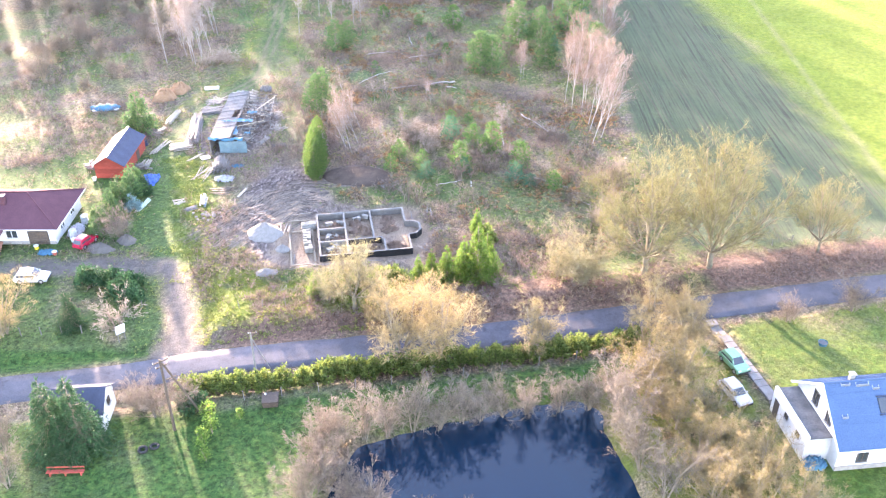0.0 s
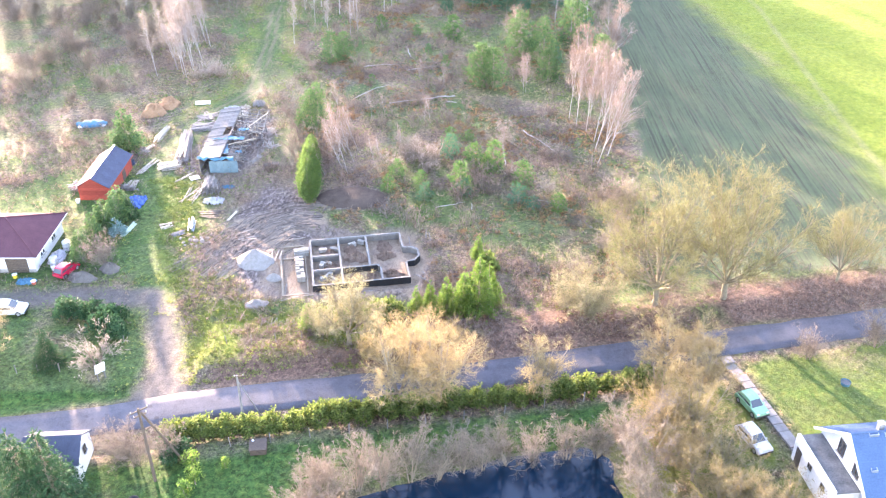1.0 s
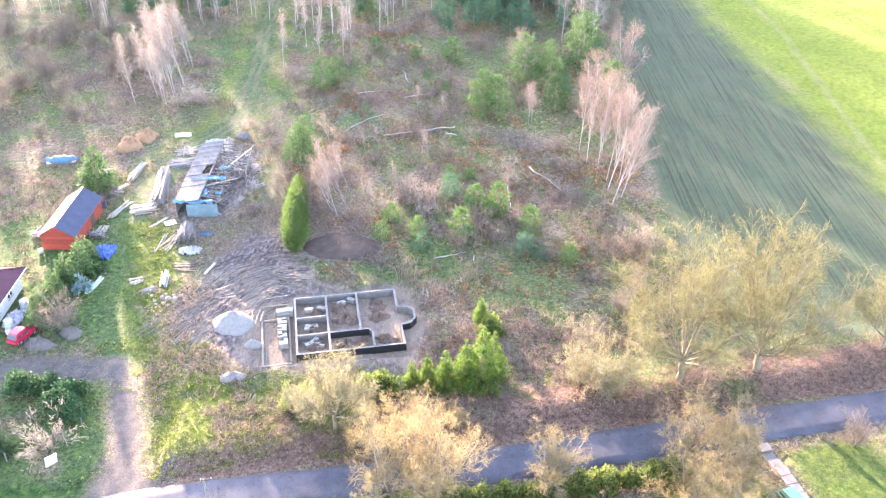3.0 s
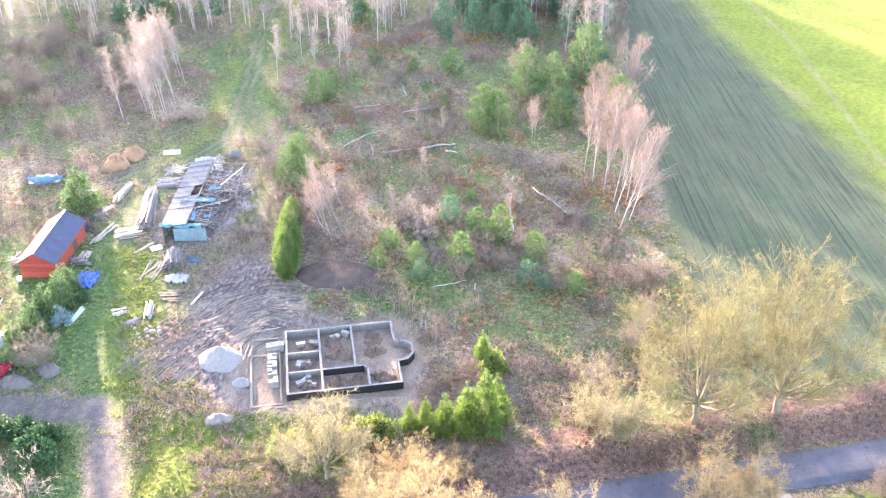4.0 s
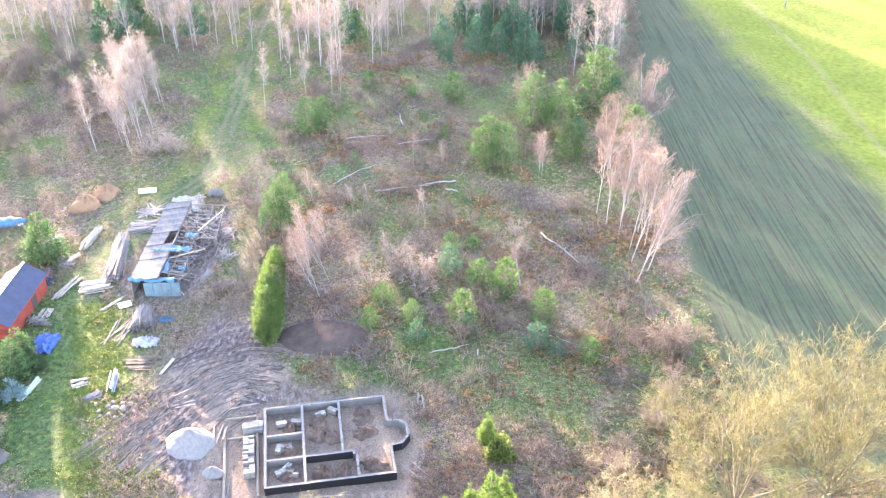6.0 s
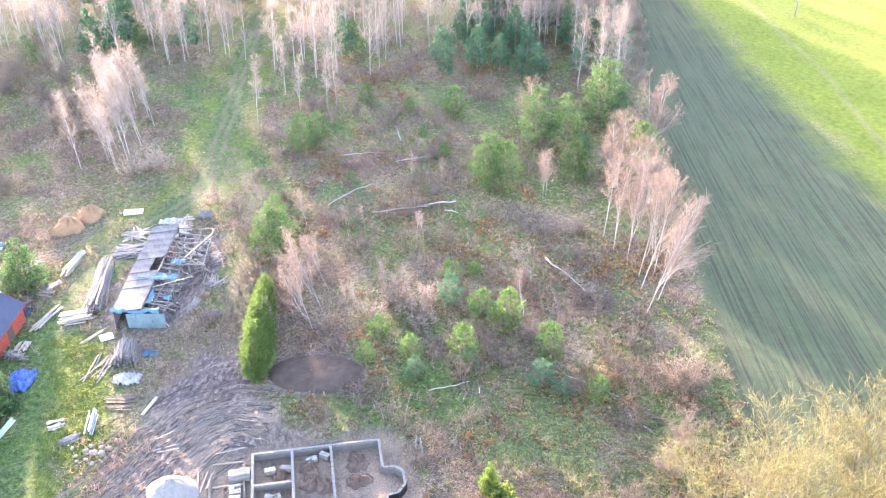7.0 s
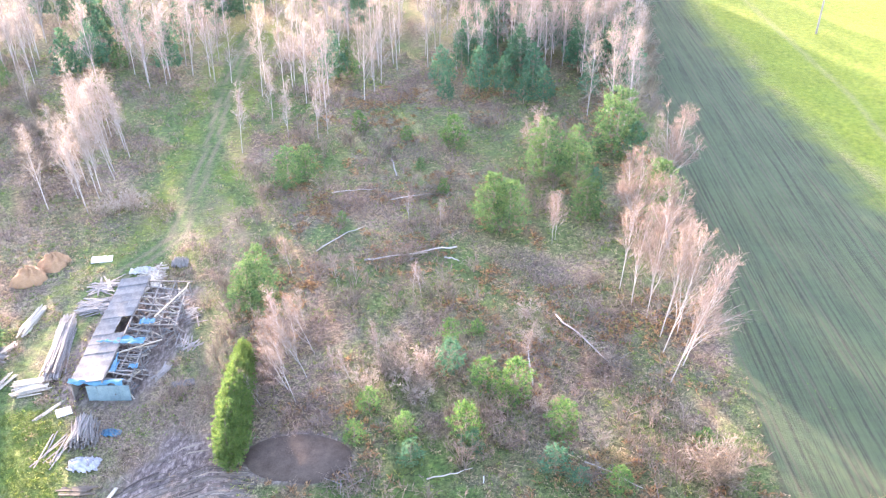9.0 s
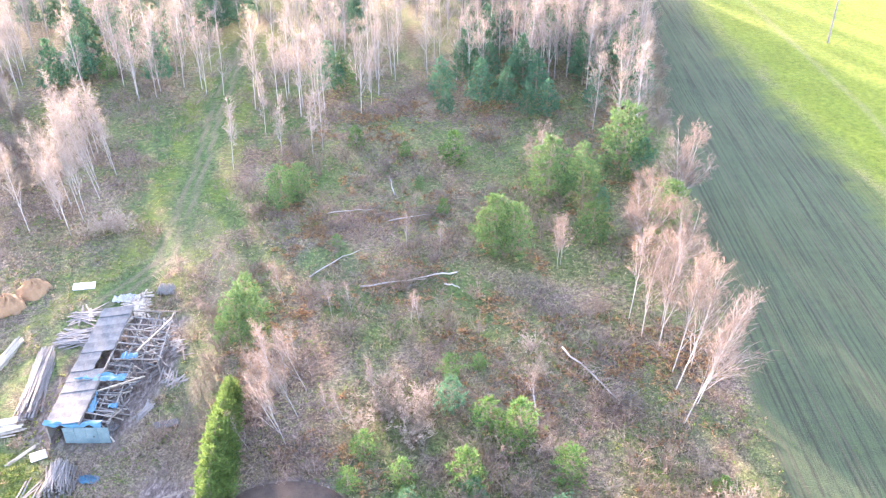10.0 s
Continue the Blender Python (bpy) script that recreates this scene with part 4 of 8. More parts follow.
# west garden
many(SAPLING, "sapling", "thin yellow-green sapling on the lawn", "bush", "lawn saplings", [(-22.8, 65.0, 2.6), (-22.2, 63.2, 2.4), (-22.6, 61.4, 2.6), (-22.0, 59.6, 2.0), (-19.9, 65.2, 1.6)], 2.4)
many(SPRUCE, "spruce_tree", "large dark green spruce beside the small house", "tree", "spruces", [(-33.8, 61.0, 9.2), (-36.3, 61.2, 9.0), (-34.9, 59.8, 5.8)], 8.0)
many(SPRUCE, "spruce_tree", "dense green spruce in the yard", "tree", "yard spruces", [(-41.3, 79.8, 5.2), (-41.6, 110.2, 3.6)], 8.0)
many(GARDENPINE, "conifer_tree", "shaggy yellow-green garden conifer beside the lane", "tree", "garden conifers",
     [(-44.2, 103.5, 4.6), (-43.6, 106.4, 5.0), (-42.9, 109.0, 4.8), (-44.8, 100.8, 3.8), (-44.6, 98.4, 3.0), (-43.4, 111.6, 4.2)], 5.0)
many(GARDENPINE, "conifer_tree", "broad yellow-green conifer behind the shed", "tree", "", [(-47.8, 130.2, 6.8)], 5.0)
many(SILVERSPRUCE, "silver_spruce", "small silver-blue spruce on the lawn", "tree", "", [(-41.9, 105.6, 2.6)], 3.2)
many(SHRUB, "evergreen_shrub", "dark evergreen shrub in the garden", "bush", "garden shrubs", [(-39.5, 88.0, 2.4), (-42.3, 88.3, 2.6), (-37.2, 85.8, 2.9), (-35.8, 84.4, 2.4), (-36.6, 87.5, 2.2), (-25.0, 66.6, 2.4)], 2.2)
many(PINKBUSH, "bare_bush", "low bare bush in the garden", "bush", "garden bushes", [(-41.3, 98.2, 4.2), (-28.2, 65.6, 4.2), (-25.6, 66.4, 3.6), (-30.0, 66.5, 3.2)], 5.0)
many(GREYTREE, "bare_tree", "bare tree in the garden", "tree", "garden trees", [(-39.0, 56.5, 5.5), (-41.0, 61.0, 4.5)], 8.0)
many(GOLDBUSH, "bare_tree", "broad golden bare tree by the garden fence", "tree", "garden trees", [(-48.4, 78.6, 6.2)], 6.0)
# thuja row by the earth mound
for i in range(18):
    k = min(1.0, 0.86 + 0.05 * i) * (1.12 if i < 8 else 1.12 - 0.036 * (i - 7))
    plant(THUJA[i % 3], "thuja_tree", "tall yellow-green thuja in a dense row", "tree", "thuja row", -18.2 - 0.075 * i + random.uniform(-0.12, 0.12), 113.7 + 0.80 * i, k * random.uniform(0.96, 1.05))
# conifers south of the foundations
many(LIMESPRUCE, "conifer_tree", "bright yellow-green conifer beside the building site", "tree", "site conifers",
     [(4.0, 87.8, 8.4), (2.4, 88.4, 6.4), (0.4, 88.0, 5.4), (-1.4, 88.3, 4.6), (-3.0, 88.6, 3.8), (4.3, 99.3, 4.0), (-15.0, 85.6, 3.4), (5.2, 90.2, 6.0)], 6.0)
many(HEDGE, "evergreen_shrub", "yellow-green shrub on the site's edge", "bush", "site shrubs", [(-13.2, 86.0, 2.4), (-11.0, 86.6, 2.2), (-7.5, 87.2, 2.6), (-6.0, 88.0, 2.6), (5.4, 97.6, 2.4)], 2.3)
# young pines in the clearing
many(YOUNGPINE, "young_pine", "young bright green pine in the clearing", "tree", "young pines",
     [(-6.6, 121.0, 2.8), (-7.7, 117.0, 2.5), (-3.0, 117.9, 2.8), (2.5, 117.4, 4.2), (1.2, 131.6, 2.8), (4.6, 124.2, 3.8), (7.4, 123.0, 4.6), (11.3, 117.8, 4.0), (15.4, 111.3, 2.8), (4.0, 132.8, 2.0), (24.0, 116.3, 2.2),
      (6.4, 121.4, 3.0), (-12.3, 182.6, 3.2), (-5.0, 179.0, 2.4), (2.1, 177.4, 4.8), (0.4, 163.0, 2.2), (-12.3, 155.2, 1.8)], 3.0)
many(BLUEYOUNG, "young_pine", "young blue-green pine in the clearing", "tree", "young pines", [(-2.5, 114.6, 2.7), (1.1, 127.0, 3.6), (10.2, 113.5, 3.0), (3.0, 115.8, 2.6), (12.2, 112.0, 2.0)], 3.0)
many(PINE, "pine_tree", "bushy green pine standing in the clearing", "tree", "pines", [(-20.0, 139.5, 6.4), (-20.6, 136.9, 6.0), (6.6, 154.0, 7.8), (8.6, 153.6, 7.0), (-20.5, 165.0, 6.0), (-18.4, 167.0, 5.2), (18.5, 156.3, 6.0), (27.6, 157.0, 8.0), (14.2, 167.4, 8.6), (18.8, 167.6, 7.4), (25.2, 174.4, 10.2)], 7.5)
many(DARKPINE, "pine_tree", "dark blue-green pine at the wood's edge", "tree", "wood pines",
     [(20.8, 163.5, 3.6), (27.6, 173.0, 6.0), (0.2, 199.0, 7.4), (0.9, 193.5, 5.0), (6.4, 197.6, 7.6), (10.4, 196.6, 6.6), (13.4, 193.0, 5.6), (16.6, 193.0, 6.2),
      (15.4, 200.0, 7.4), (24.2, 195.0, 6.6), (29.4, 196.0, 7.6), (32.6, 199.0, 6.8), (3.6, 206.0, 7.6), (29.8, 176.0, 3.0)], 8.5)
# low twiggy bushes through the clearing
PALEBUSH = [bare_tree(480 + i, 3.0, 0.04, 8, 6, 7, 0.05, (0.5, 1.3), 0.06, 0.7, 0.05, M_SCRUB, M_PALE_TWIG, stems=8, stem_spread=2.4, twig_r=0.013) for i in range(2)]
LOWBUSH = [bare_tree(460 + i, 2.0, 0.03, 5, 4, 5, 0.05, (0.4, 1.2), 0.15, 0.7, 0.05, M_SCRUB, mt, stems=5, stem_spread=1.6, twig_r=0.011) for i, mt in enumerate((M_SCRUB, M_PINK_TWIG, M_GREY_TWIG))]
many(PALEBUSH, "bare_bush", "pale-barked leafless bush in the garden", "bush", "garden bushes", [(-36.4, 79.8, 3.4)], 3.0)
many(PALEBUSH, "bare_bush", "pale tangled leafless bush in the clearing", "bush", "tangled bushes",
     [(-3.2, 125.8, 2.4), (-4.8, 129.4, 2.2), (-2.3, 122.8, 2.2), (-1.2, 127.8, 2.0), (-5.6, 126.6, 1.9), (9.6, 131.6, 2.0), (9.4, 135.6, 1.8), (23.9, 113.0, 3.4), (-39.6, 158.4, 2.6), (-41.6, 158.2, 2.4), (-43.4, 157.6, 2.0), (-40.6, 160.2, 2.0), (9.4, 121.0, 1.6), (14.6, 116.4, 1.6), (-7.4, 124.4, 1.8)], 3.0)
got = np.random.default_rng(31).uniform(0, 1, (900, 3)) * np.array([54, 82, 1]) + np.array([-26, 104, 0])
keep = fbm(got[:, 0], got[:, 1], 9, 97)
got = [p for p, k in zip(got, keep) if k > 0.49 and ground_masks(p[:1], p[1:2])[0][0][0] < 0.3 and p[0] < 27 and away(p[:1], p[1:2], LANE)[0] > 5][:175]
for i, (x, y, r) in enumerate(got):
    plant(LOWBUSH[i % 3], "bare_bush", "low twiggy leafless bush in the clearing", "bush", "low bushes", x, y, 0.6 + 0.8 * r)
# birches at the field's edge
EDGE_BIRCH = [(20.4, 141.0, 10.6), (21.2, 138.0, 12.2), (23.6, 139.6, 10.4), (22.4, 135.4, 13.0), (25.0, 136.4, 11.4), (23.2, 132.2, 12.4), (25.2, 133.0, 11.8), (23.0, 129.6, 13.6), (24.6, 127.6, 12.4), (22.8, 125.0, 13.8)]
for i, (x, y, h) in enumerate(EDGE_BIRCH):
    plant(BIRCH[i % 5], "birch_tree", "slender bare birch with white trunk and pinkish twigs", "tree", "field-edge birches", x, y, h / 11.0, None, None, (0, random.uniform(1, 6) + max(0, 134 - y) * 1.3))
many(ROUNDBIRCH, "birch_tree", "round-crowned bare birch with pinkish twigs", "tree", "field-edge birches", [(30.8, 164.5, 10.4), (24.0, 153.8, 9.8), (27.6, 149.5, 8.6), (13.9, 172.0, 7.4)], 9.0)
for i, (x, y, h) in enumerate([(-13.8, 122.4, 7.5), (-14.8, 124.2, 7.0), (-15.4, 127.0, 6.4), (-14.4, 128.4, 6.0), (-15.0, 131.6, 5.6), (-14.0, 133.0, 5.0), (-17.0, 121.8, 5.0), (-17.0, 143.5, 5.4), (-13.2, 126.0, 8.0), (-15.6, 129.4, 7.6), (-12.8, 129.6, 6.6), (-10.2, 126.0, 3.6), (-8.6, 125.2, 3.8),
      (13.7, 150.6, 6.4), (14.2, 151.6, 6.8), (-2.0, 139.5, 4.6), (-3.0, 140.5, 4.0), (9.0, 127.5, 4.5), (-6.0, 129.0, 4.4), (-9.5, 142.0, 3.6), (-11.5, 141.0, 3.8), (0.0, 154.0, 4.2), (-4.0, 155.5, 4.4)]):
    plant(BIRCH[i % 5], "birch_tree", "small leaning bare birch in the clearing", "tree", "clearing birches", x, y, h / 11.0, None, None, (random.uniform(-4, 6), -random.uniform(4, 20) if x < -5 else random.uniform(-8, 8)))

many(PINKBUSH, "bare_bush", "round bare reddish bush in the clearing", "bush", "clearing bushes", [(24.4, 112.0, 4.6), (22.0, 104.5, 3.6), (20.0, 101.0, 3.2), (-4.5, 126.0, 3.2), (-2.0, 124.0, 2.8), (16.0, 95.5, 3.2)], 5.0)

for i, (x, y, h) in enumerate(((26.5, 150.5, 3.0), (28.0, 156.0, 3.6), (27.0, 168.0, 4.0), (29.5, 180.0, 4.4), (32.5, 186.5, 4.0), (31.5, 191.0, 4.6), (34.5, 195.5, 4.4), (35.0, 203.0, 5.0), (37.0, 211.0, 5.0), (38.0, 219.0, 5.4), (39.5, 228.0, 5.4), (31.0, 209.0, 5.0), (33.5, 225.0, 5.4), (30.0, 200.0, 5.0))):
    plant(GREYTREE[i % 3], "bare_bush", "leafless brown bush under the wood's edge", "bush", "edge bushes", x, y, h / 8.0)

# the birch wood beyond
WOOD = [(-130, 204), (-74, 200), (-52, 197), (-40, 199), (-24, 193), (-12, 194), (-2, 206), (10, 203), (30, 203), (34, 210), (42, 260), (52, 330), (-200, 380)]
WEST_WOOD = [(-51, 157), (-44.5, 158), (-43.5, 168), (-46, 181), (-53, 181)]


def scatter(poly_, count, gap, seed, keep=None):
    rng = np.random.default_rng(seed)
    xs, ys = [p[0] for p in poly_], [p[1] for p in poly_]
    got = []
    tries = 0
    while len(got) < count and tries < count * 60:
        tries += 1
        x, y = rng.uniform(min(xs), max(xs)), rng.uniform(min(ys), max(ys))
        if inside(np.array([x]), np.array([y]), poly_)[0] < 0 or (keep and not keep(x, y)):
            continue
        if all((x - a) ** 2 + (y - b) ** 2 > gap * gap for a, b, _ in got):
            got.append((x, y, rng.uniform(0, 1)))
    return got


clear_lane = lambda x, y: away(np.array([x]), np.array([y]), LANE)[0] > 3.0 and y < 244 and x > -96 and vnoise(x, y, 11, 55) > 0.3
for i, (x, y, r) in enumerate(scatter(WOOD, 190, 3.0, 5, clear_lane)):
    far_pine = r > (0.80 if x > -5 else 0.86)
    if far_pine:
        plant(DARKPINE[i % 3], "pine_tree", "dark blue-green pine in the wood", "tree", "wood pines", x, y, (5.5 + 3.5 * r) / 8.5)
    else:
        plant(FARBIRCH[i % 5], "birch_tree", "slender bare birch in the misty wood", "tree", "birch wood", x, y, (10.0 + 5.0 * r) / 11.0)
for i, (x, y, r) in enumerate(scatter([(12, 203), (35, 204), (40, 240), (14, 240)], 44, 2.2, 8)):
    plant(FARBIRCH[i % 5], "birch_tree", "slender bare birch in the thick of the wood", "tree", "birch wood", x, y, (10.5 + 4.0 * r) / 11.0)
for i, (x, y, r) in enumerate(scatter(WEST_WOOD, 22, 1.9, 6)):
    plant(WESTBIRCH[i % 3], "birch_tree", "slender bare birch in a leaning group", "tree", "west birches", x, y, (8.5 + 3.0 * r) / 11.0, None, None, (0, -5 - 4 * r))
many(FARBIRCH, "birch_tree", "slender pale birch at the wood's front", "tree", "wood front birches",
     [(-38.3, 201.7, 11.0), (-35.5, 201.6, 10.5), (-18.5, 191.6, 11.5), (-26.1, 198.3, 12.0), (-24.8, 199.6, 11.0), (-11.0, 197.6, 9.5), (-10.1, 201.5, 11.0), (-7.6, 207.2, 12.0), (-48.7, 199.3, 11.0), (-47.3, 205.9, 12.0),
      (-46.2, 203.0, 12.5), (-0.2, 216.3, 12.5), (-13.9, 230.6, 13.0), (-65.1, 190.0, 8.0), (-74.7, 212.6, 9.0), (-19.4, 193.4, 10.0), (-17.0, 181.6, 8.0)], 11.0)
many(PINE, "pine_tree", "bushy yellow-green pine among the birches", "tree", "wood pines", [(-65.6, 228.0, 6.0), (-60.7, 208.0, 4.2), (-56.1, 208.0, 4.6), (-64.8, 206.0, 3.6), (-73.9, 200.0, 5.0), (-15.9, 204.0, 6.4), (-2.7, 169.6, 2.0)], 7.5)
for i, (x, y, r) in enumerate(scatter([(-92, 150), (-56, 146), (-55, 178), (-57, 196), (-100, 198)], 44, 3.0, 61)):
    plant((PINKBUSH, GREYTREE)[i % 4 == 0][i % 3], "bare_bush", "pinkish-grey leafless bush in the scrub", "bush", "west scrub bushes", x, y, 0.5 + 0.4 * r)
for i, (x, y, h) in enumerate(((27.0, 181.0, 12.5), (29.5, 183.5, 13.5), (31.0, 187.5, 13.0), (28.5, 190.0, 14.0), (33.0, 192.5, 11.5), (30.5, 195.5, 14.0), (34.0, 199.0, 13.0), (32.0, 203.5, 14.5), (35.5, 207.0, 13.5), (33.0, 211.0, 14.5),
                               (36.5, 215.0, 14.0), (34.5, 219.0, 14.5), (38.0, 223.0, 14.0), (36.0, 228.0, 15.0), (27.0, 200.0, 13.5), (24.5, 188.0, 12.0), (29.0, 207.0, 14.5), (30.0, 214.0, 14.0))):
    plant(FARBIRCH[i % 5], "birch_tree", "tall bare birch where wood meets field", "tree", "field-edge birches", x - 1.5, y, h * (1.0 if y < 192 else 0.8) / 11.0)
many(WESTBIRCH, "birch_tree", "lone bare birch with white trunk beside the green lane", "tree", "lane birches", [(-28.8, 175.4, 9.4), (-22.6, 179.5, 8.5), (-18.3, 180.2, 9.0), (-26.0, 186.0, 9.0)], 11.0)

for i, (x, y, r) in enumerate(scatter([(4, 205), (30, 204), (36, 222), (41, 262), (4, 262)], 62, 2.7, 18)):
    plant(DARKPINE[i % 4], "pine_tree", "tall blue-green pine where wood meets field", "tree", "wood pines", x, y, (6.0 + 3.0 * r) / 8.5)


def far_woods():
    """The wood goes on past the sight line, unseen trees added to block low sun: one joined mass of bare crowns."""
    rng = np.random.default_rng(9)
    kinds = []
    for i in range(3):
        a, b = bare_tree(900 + i, 13.0, 0.12, 12, 5, 4, 0.2, (0.35, 0.9), 0.30, 0.36, 0.08, M_BIRCH_BARK, M_BIRCH_TWIG, twig_r=0.06)
        n = len(b.vertices)
        v = np.empty(n * 3, np.float32)
        b.vertices.foreach_get("co", v)
        f = np.empty(len(b.loops), np.int32)
        b.loops.foreach_get("vertex_index", f)
        kinds.append((v.reshape(-1, 3), f.reshape(-1, 3)))
        bpy.data.meshes.remove(a)
        bpy.data.meshes.remove(b)
    out = []
    for i in range(1200):
        x, y = rng.uniform(-190, 58), 242 + 170 * rng.uniform(0, 1) ** 1.6
        x = min(x, 38 + (y - 218) * 0.12 - rng.uniform(0, 6))
        v, f = kinds[i % 3]
        k, c, s_ = rng.uniform(0.85, 1.25), *(lambda t: (math.cos(t), math.sin(t)))(rng.uniform(0, 6.28))
        out.append((np.column_stack([(v[:, 0] * c - v[:, 1] * s_) * k + x, (v[:, 0] * s_ + v[:, 1] * c) * k + y, v[:, 2] * k]), f))
    me = mesh_of("far_woods", *joined(*out))
    me.materials.append(M_BACKLIT_TWIG)
    tagged(new("far_woods", me), "distant bare birch wood, carried on out of view to shade the clearing", "woods", kind="stuff")


far_woods()


# ---------------------------------------------------------------- building site: foundations
def build_foundation():
    ox, oy, rot = -15.2, 93.5, 9.5
    f = thing("house_foundation", "unfinished house foundation of grey concrete block walls with black tar coating", "foundation", at=(ox, oy, -0.45), rz=rot)
    t, top = 0.24, 0.95
    # Wall bodies a little darker than the course of blocks on top.
    M_WALL_DARK = stony("dark_concrete", (0.10, 0.09, 0.08), (0.19, 0.172, 0.152), 1.2, 0.9, 0.01)
    M_SANDY = stony("sandy_footing", (0.16, 0.125, 0.09), (0.29, 0.235, 0.175), 2.0, 0.95, 0.03)
    block = boxed((0.49, t, 0.24), (0, 0, 0), bevel=0.008)
    bme = bpy.data.meshes.new("concrete_block")
    block.to_mesh(bme)
    block.free()
    bme.materials.append(M_CONCRETE)

    def wall(a, b, tar=None):
        a, b = Vector((*a, 0)), Vector((*b, 0))
        d = b - a
        ang = math.degrees(math.atan2(d.y, d.x))
        mid = (a + b) / 2
        w = part("wall", boxed((d.length, t, top - 0.25), (0, 0, (top - 0.25) / 2), bevel=0.01), M_WALL_DARK, f, "", pose(mid.x, mid.y, 0, 0, 0, ang))
        n = max(1, round(d.length / 0.5))
        for i in range(n):
            under("block", bme, None, w, "", pose(-d.length / 2 + (i + 0.5) * d.length / n, random.uniform(-0.012, 0.012), top - 0.127, 0, 0, random.uniform(-1, 1)))
        if tar:
            part("tar_coat", boxed((d.length, 0.012, top - 0.03), (0, tar * (t / 2 + 0.009), (top - 0.03) / 2)), M_TAR, w, "glossy black tar coating")

    h = t / 2
    wall((-h, 0), (11.4 + h, 0), -1)
    wall((0, h), (0, 10.1 - h))
    wall((-h, 10.1), (11.4 + h, 10.1), 1)
    wall((11.4, h), (11.4, 3.3), 1)
    wall((11.4, 6.7), (11.4, 10.1 - h))
    wall((3.5, h), (3.5, 10.1 - h))
    wall((7.0, 3.3), (7.0, 10.1 - h))
    wall((h, 6.3), (3.5 - h, 6.3))
    wall((h, 3.2), (3.5 - h, 3.2))
    wall((3.5 + h, 3.2), (8.0, 3.2), -1)
    wall((8.2, h), (8.2, 2.7))
    wall((8.0, 2.7), (8.0, 3.3), 1)
    bay = [(11.4, 6.6), (12.5, 6.55), (13.15, 5.9), (13.15, 4.4), (12.45, 3.5), (11.5, 3.35)]
    for a, b in zip(bay[:-1], bay[1:]):
        wall(a, b, 1)
    for size, at in (((0.26, 10.4, 0.12), (-3.7, 4.6, 0.34)), ((0.22, 10.0, 0.12), (-0.75, 4.7, 0.34)), ((3.2, 0.24, 0.12), (-2.2, -0.7, 0.36)), ((2.7, 0.22, 0.12), (-2.2, 9.9, 0.34)), ((2.7, 0.2, 0.12), (-2.2, 7.2, 0.34))):
        part("footing", boxed(size, at, 0, 0, random.uniform(-1, 1), 0.03), M_SANDY, f, "sandy strip footing")
    return f


build_foundation()
SITE = pose(-15.2, 93.5, 0, 0, 0, 9.5)


def at_site(u, v):
    p = SITE @ Vector((u, v, 0))
    return p.x, p.y


def heap(name, label, x, y, rx, ry, h, mat, seed, lump=0.25, rz=0.0, category="heap", z=None, flat=1.6, rough=0.03):
    """Loose heap: an uneven dome with a spread foot."""
    n, k = 28, 12
    rng = np.random.default_rng(seed)
    ph = rng.uniform(0, 6.28, 4)
    V, F = [(0, 0, h)], []
    for j in range(1, k + 1):
        s = j / k
        for i in range(n):
            a = 2 * np.pi * i / n
            wob = 1 + lump * (0.5 * math.sin(2 * a + ph[0]) + 0.3 * math.sin(3 * a + ph[1]) + 0.25 * math.sin(7 * a + ph[2]))
            zz = h * (1 - s ** flat) * (1 + lump * 0.5 * math.sin(5 * a + 9 * s + ph[3])) + rng.normal() * rough * h - (0.12 if j == k else 0)
            V.append((math.cos(a) * rx * s * wob, math.sin(a) * ry * s * wob, zz))
    for i in range(n):
        F.append((0, 1 + i, 1 + (i + 1) % n))
    for j in range(k - 1):
        for i in range(n):
            a, b = 1 + j * n + i, 1 + j * n + (i + 1) % n
            F += [(a, a + n, b), (b, a + n, b + n)]
    me = mesh_of(name, V, F)
    me.materials.append(mat)
    me.polygons.foreach_set("use_smooth", np.ones(len(me.polygons), bool))
    ob = new(name, me)
    ob.matrix_world = pose(x, y, on(x, y) if z is None else z, 0, 0, rz)
    return tagged(ob, label, category)


heap("gravel_mound", "large heap of pale grey gravel beside the foundations", -23.1, 99.2, 2.4, 2.1, 1.7, M_GRAVEL, 1, 0.09, 0, "heap", None, 1.15, 0.02)
heap("gravel_mound", "small heap of pale gravel on the mud", -20.3, 95.6, 0.9, 0.8, 0.7, M_GRAVEL, 2, 0.14, 0, "heap", None, 1.3, 0.03)
heap("rubble_mound", "small heap of whitish rubble on rough grass", -21.5, 90.4, 1.3, 0.9, 0.6, M_GRAVEL, 3, 0.3, 0, "heap", None, 1.3, 0.09)
heap("earth_mound", "broad dark mound of dug soil beside the thuja row", -12.6, 115.0, 4.9, 3.1, 0.55, M_SOIL, 61, 0.05, 0, "heap", None, 3.0, 0.012)
heap("sand_mound", "orange sand heap beside the lane", -47.2, 142.9, 2.0, 1.7, 1.6, M_SAND, 4, 0.3, 0, "heap", None, 2.2, 0.05)
heap("sand_mound", "brownish sand heap beside the lane", -45.6, 146.2, 2.0, 1.6, 1.5, M_SAND, 5, 0.3, 0, "heap", None, 2.2, 0.05)
heap("stone_mound", "dark grey heap of stones by the yard track", -43.2, 95.6, 1.9, 1.1, 0.9, M_DARK_STONE, 6)
heap("earth_mound", "brown heap of earth by the yard track", -40.4, 97.4, 1.4, 1.0, 1.0, M_DARK_STONE, 7)
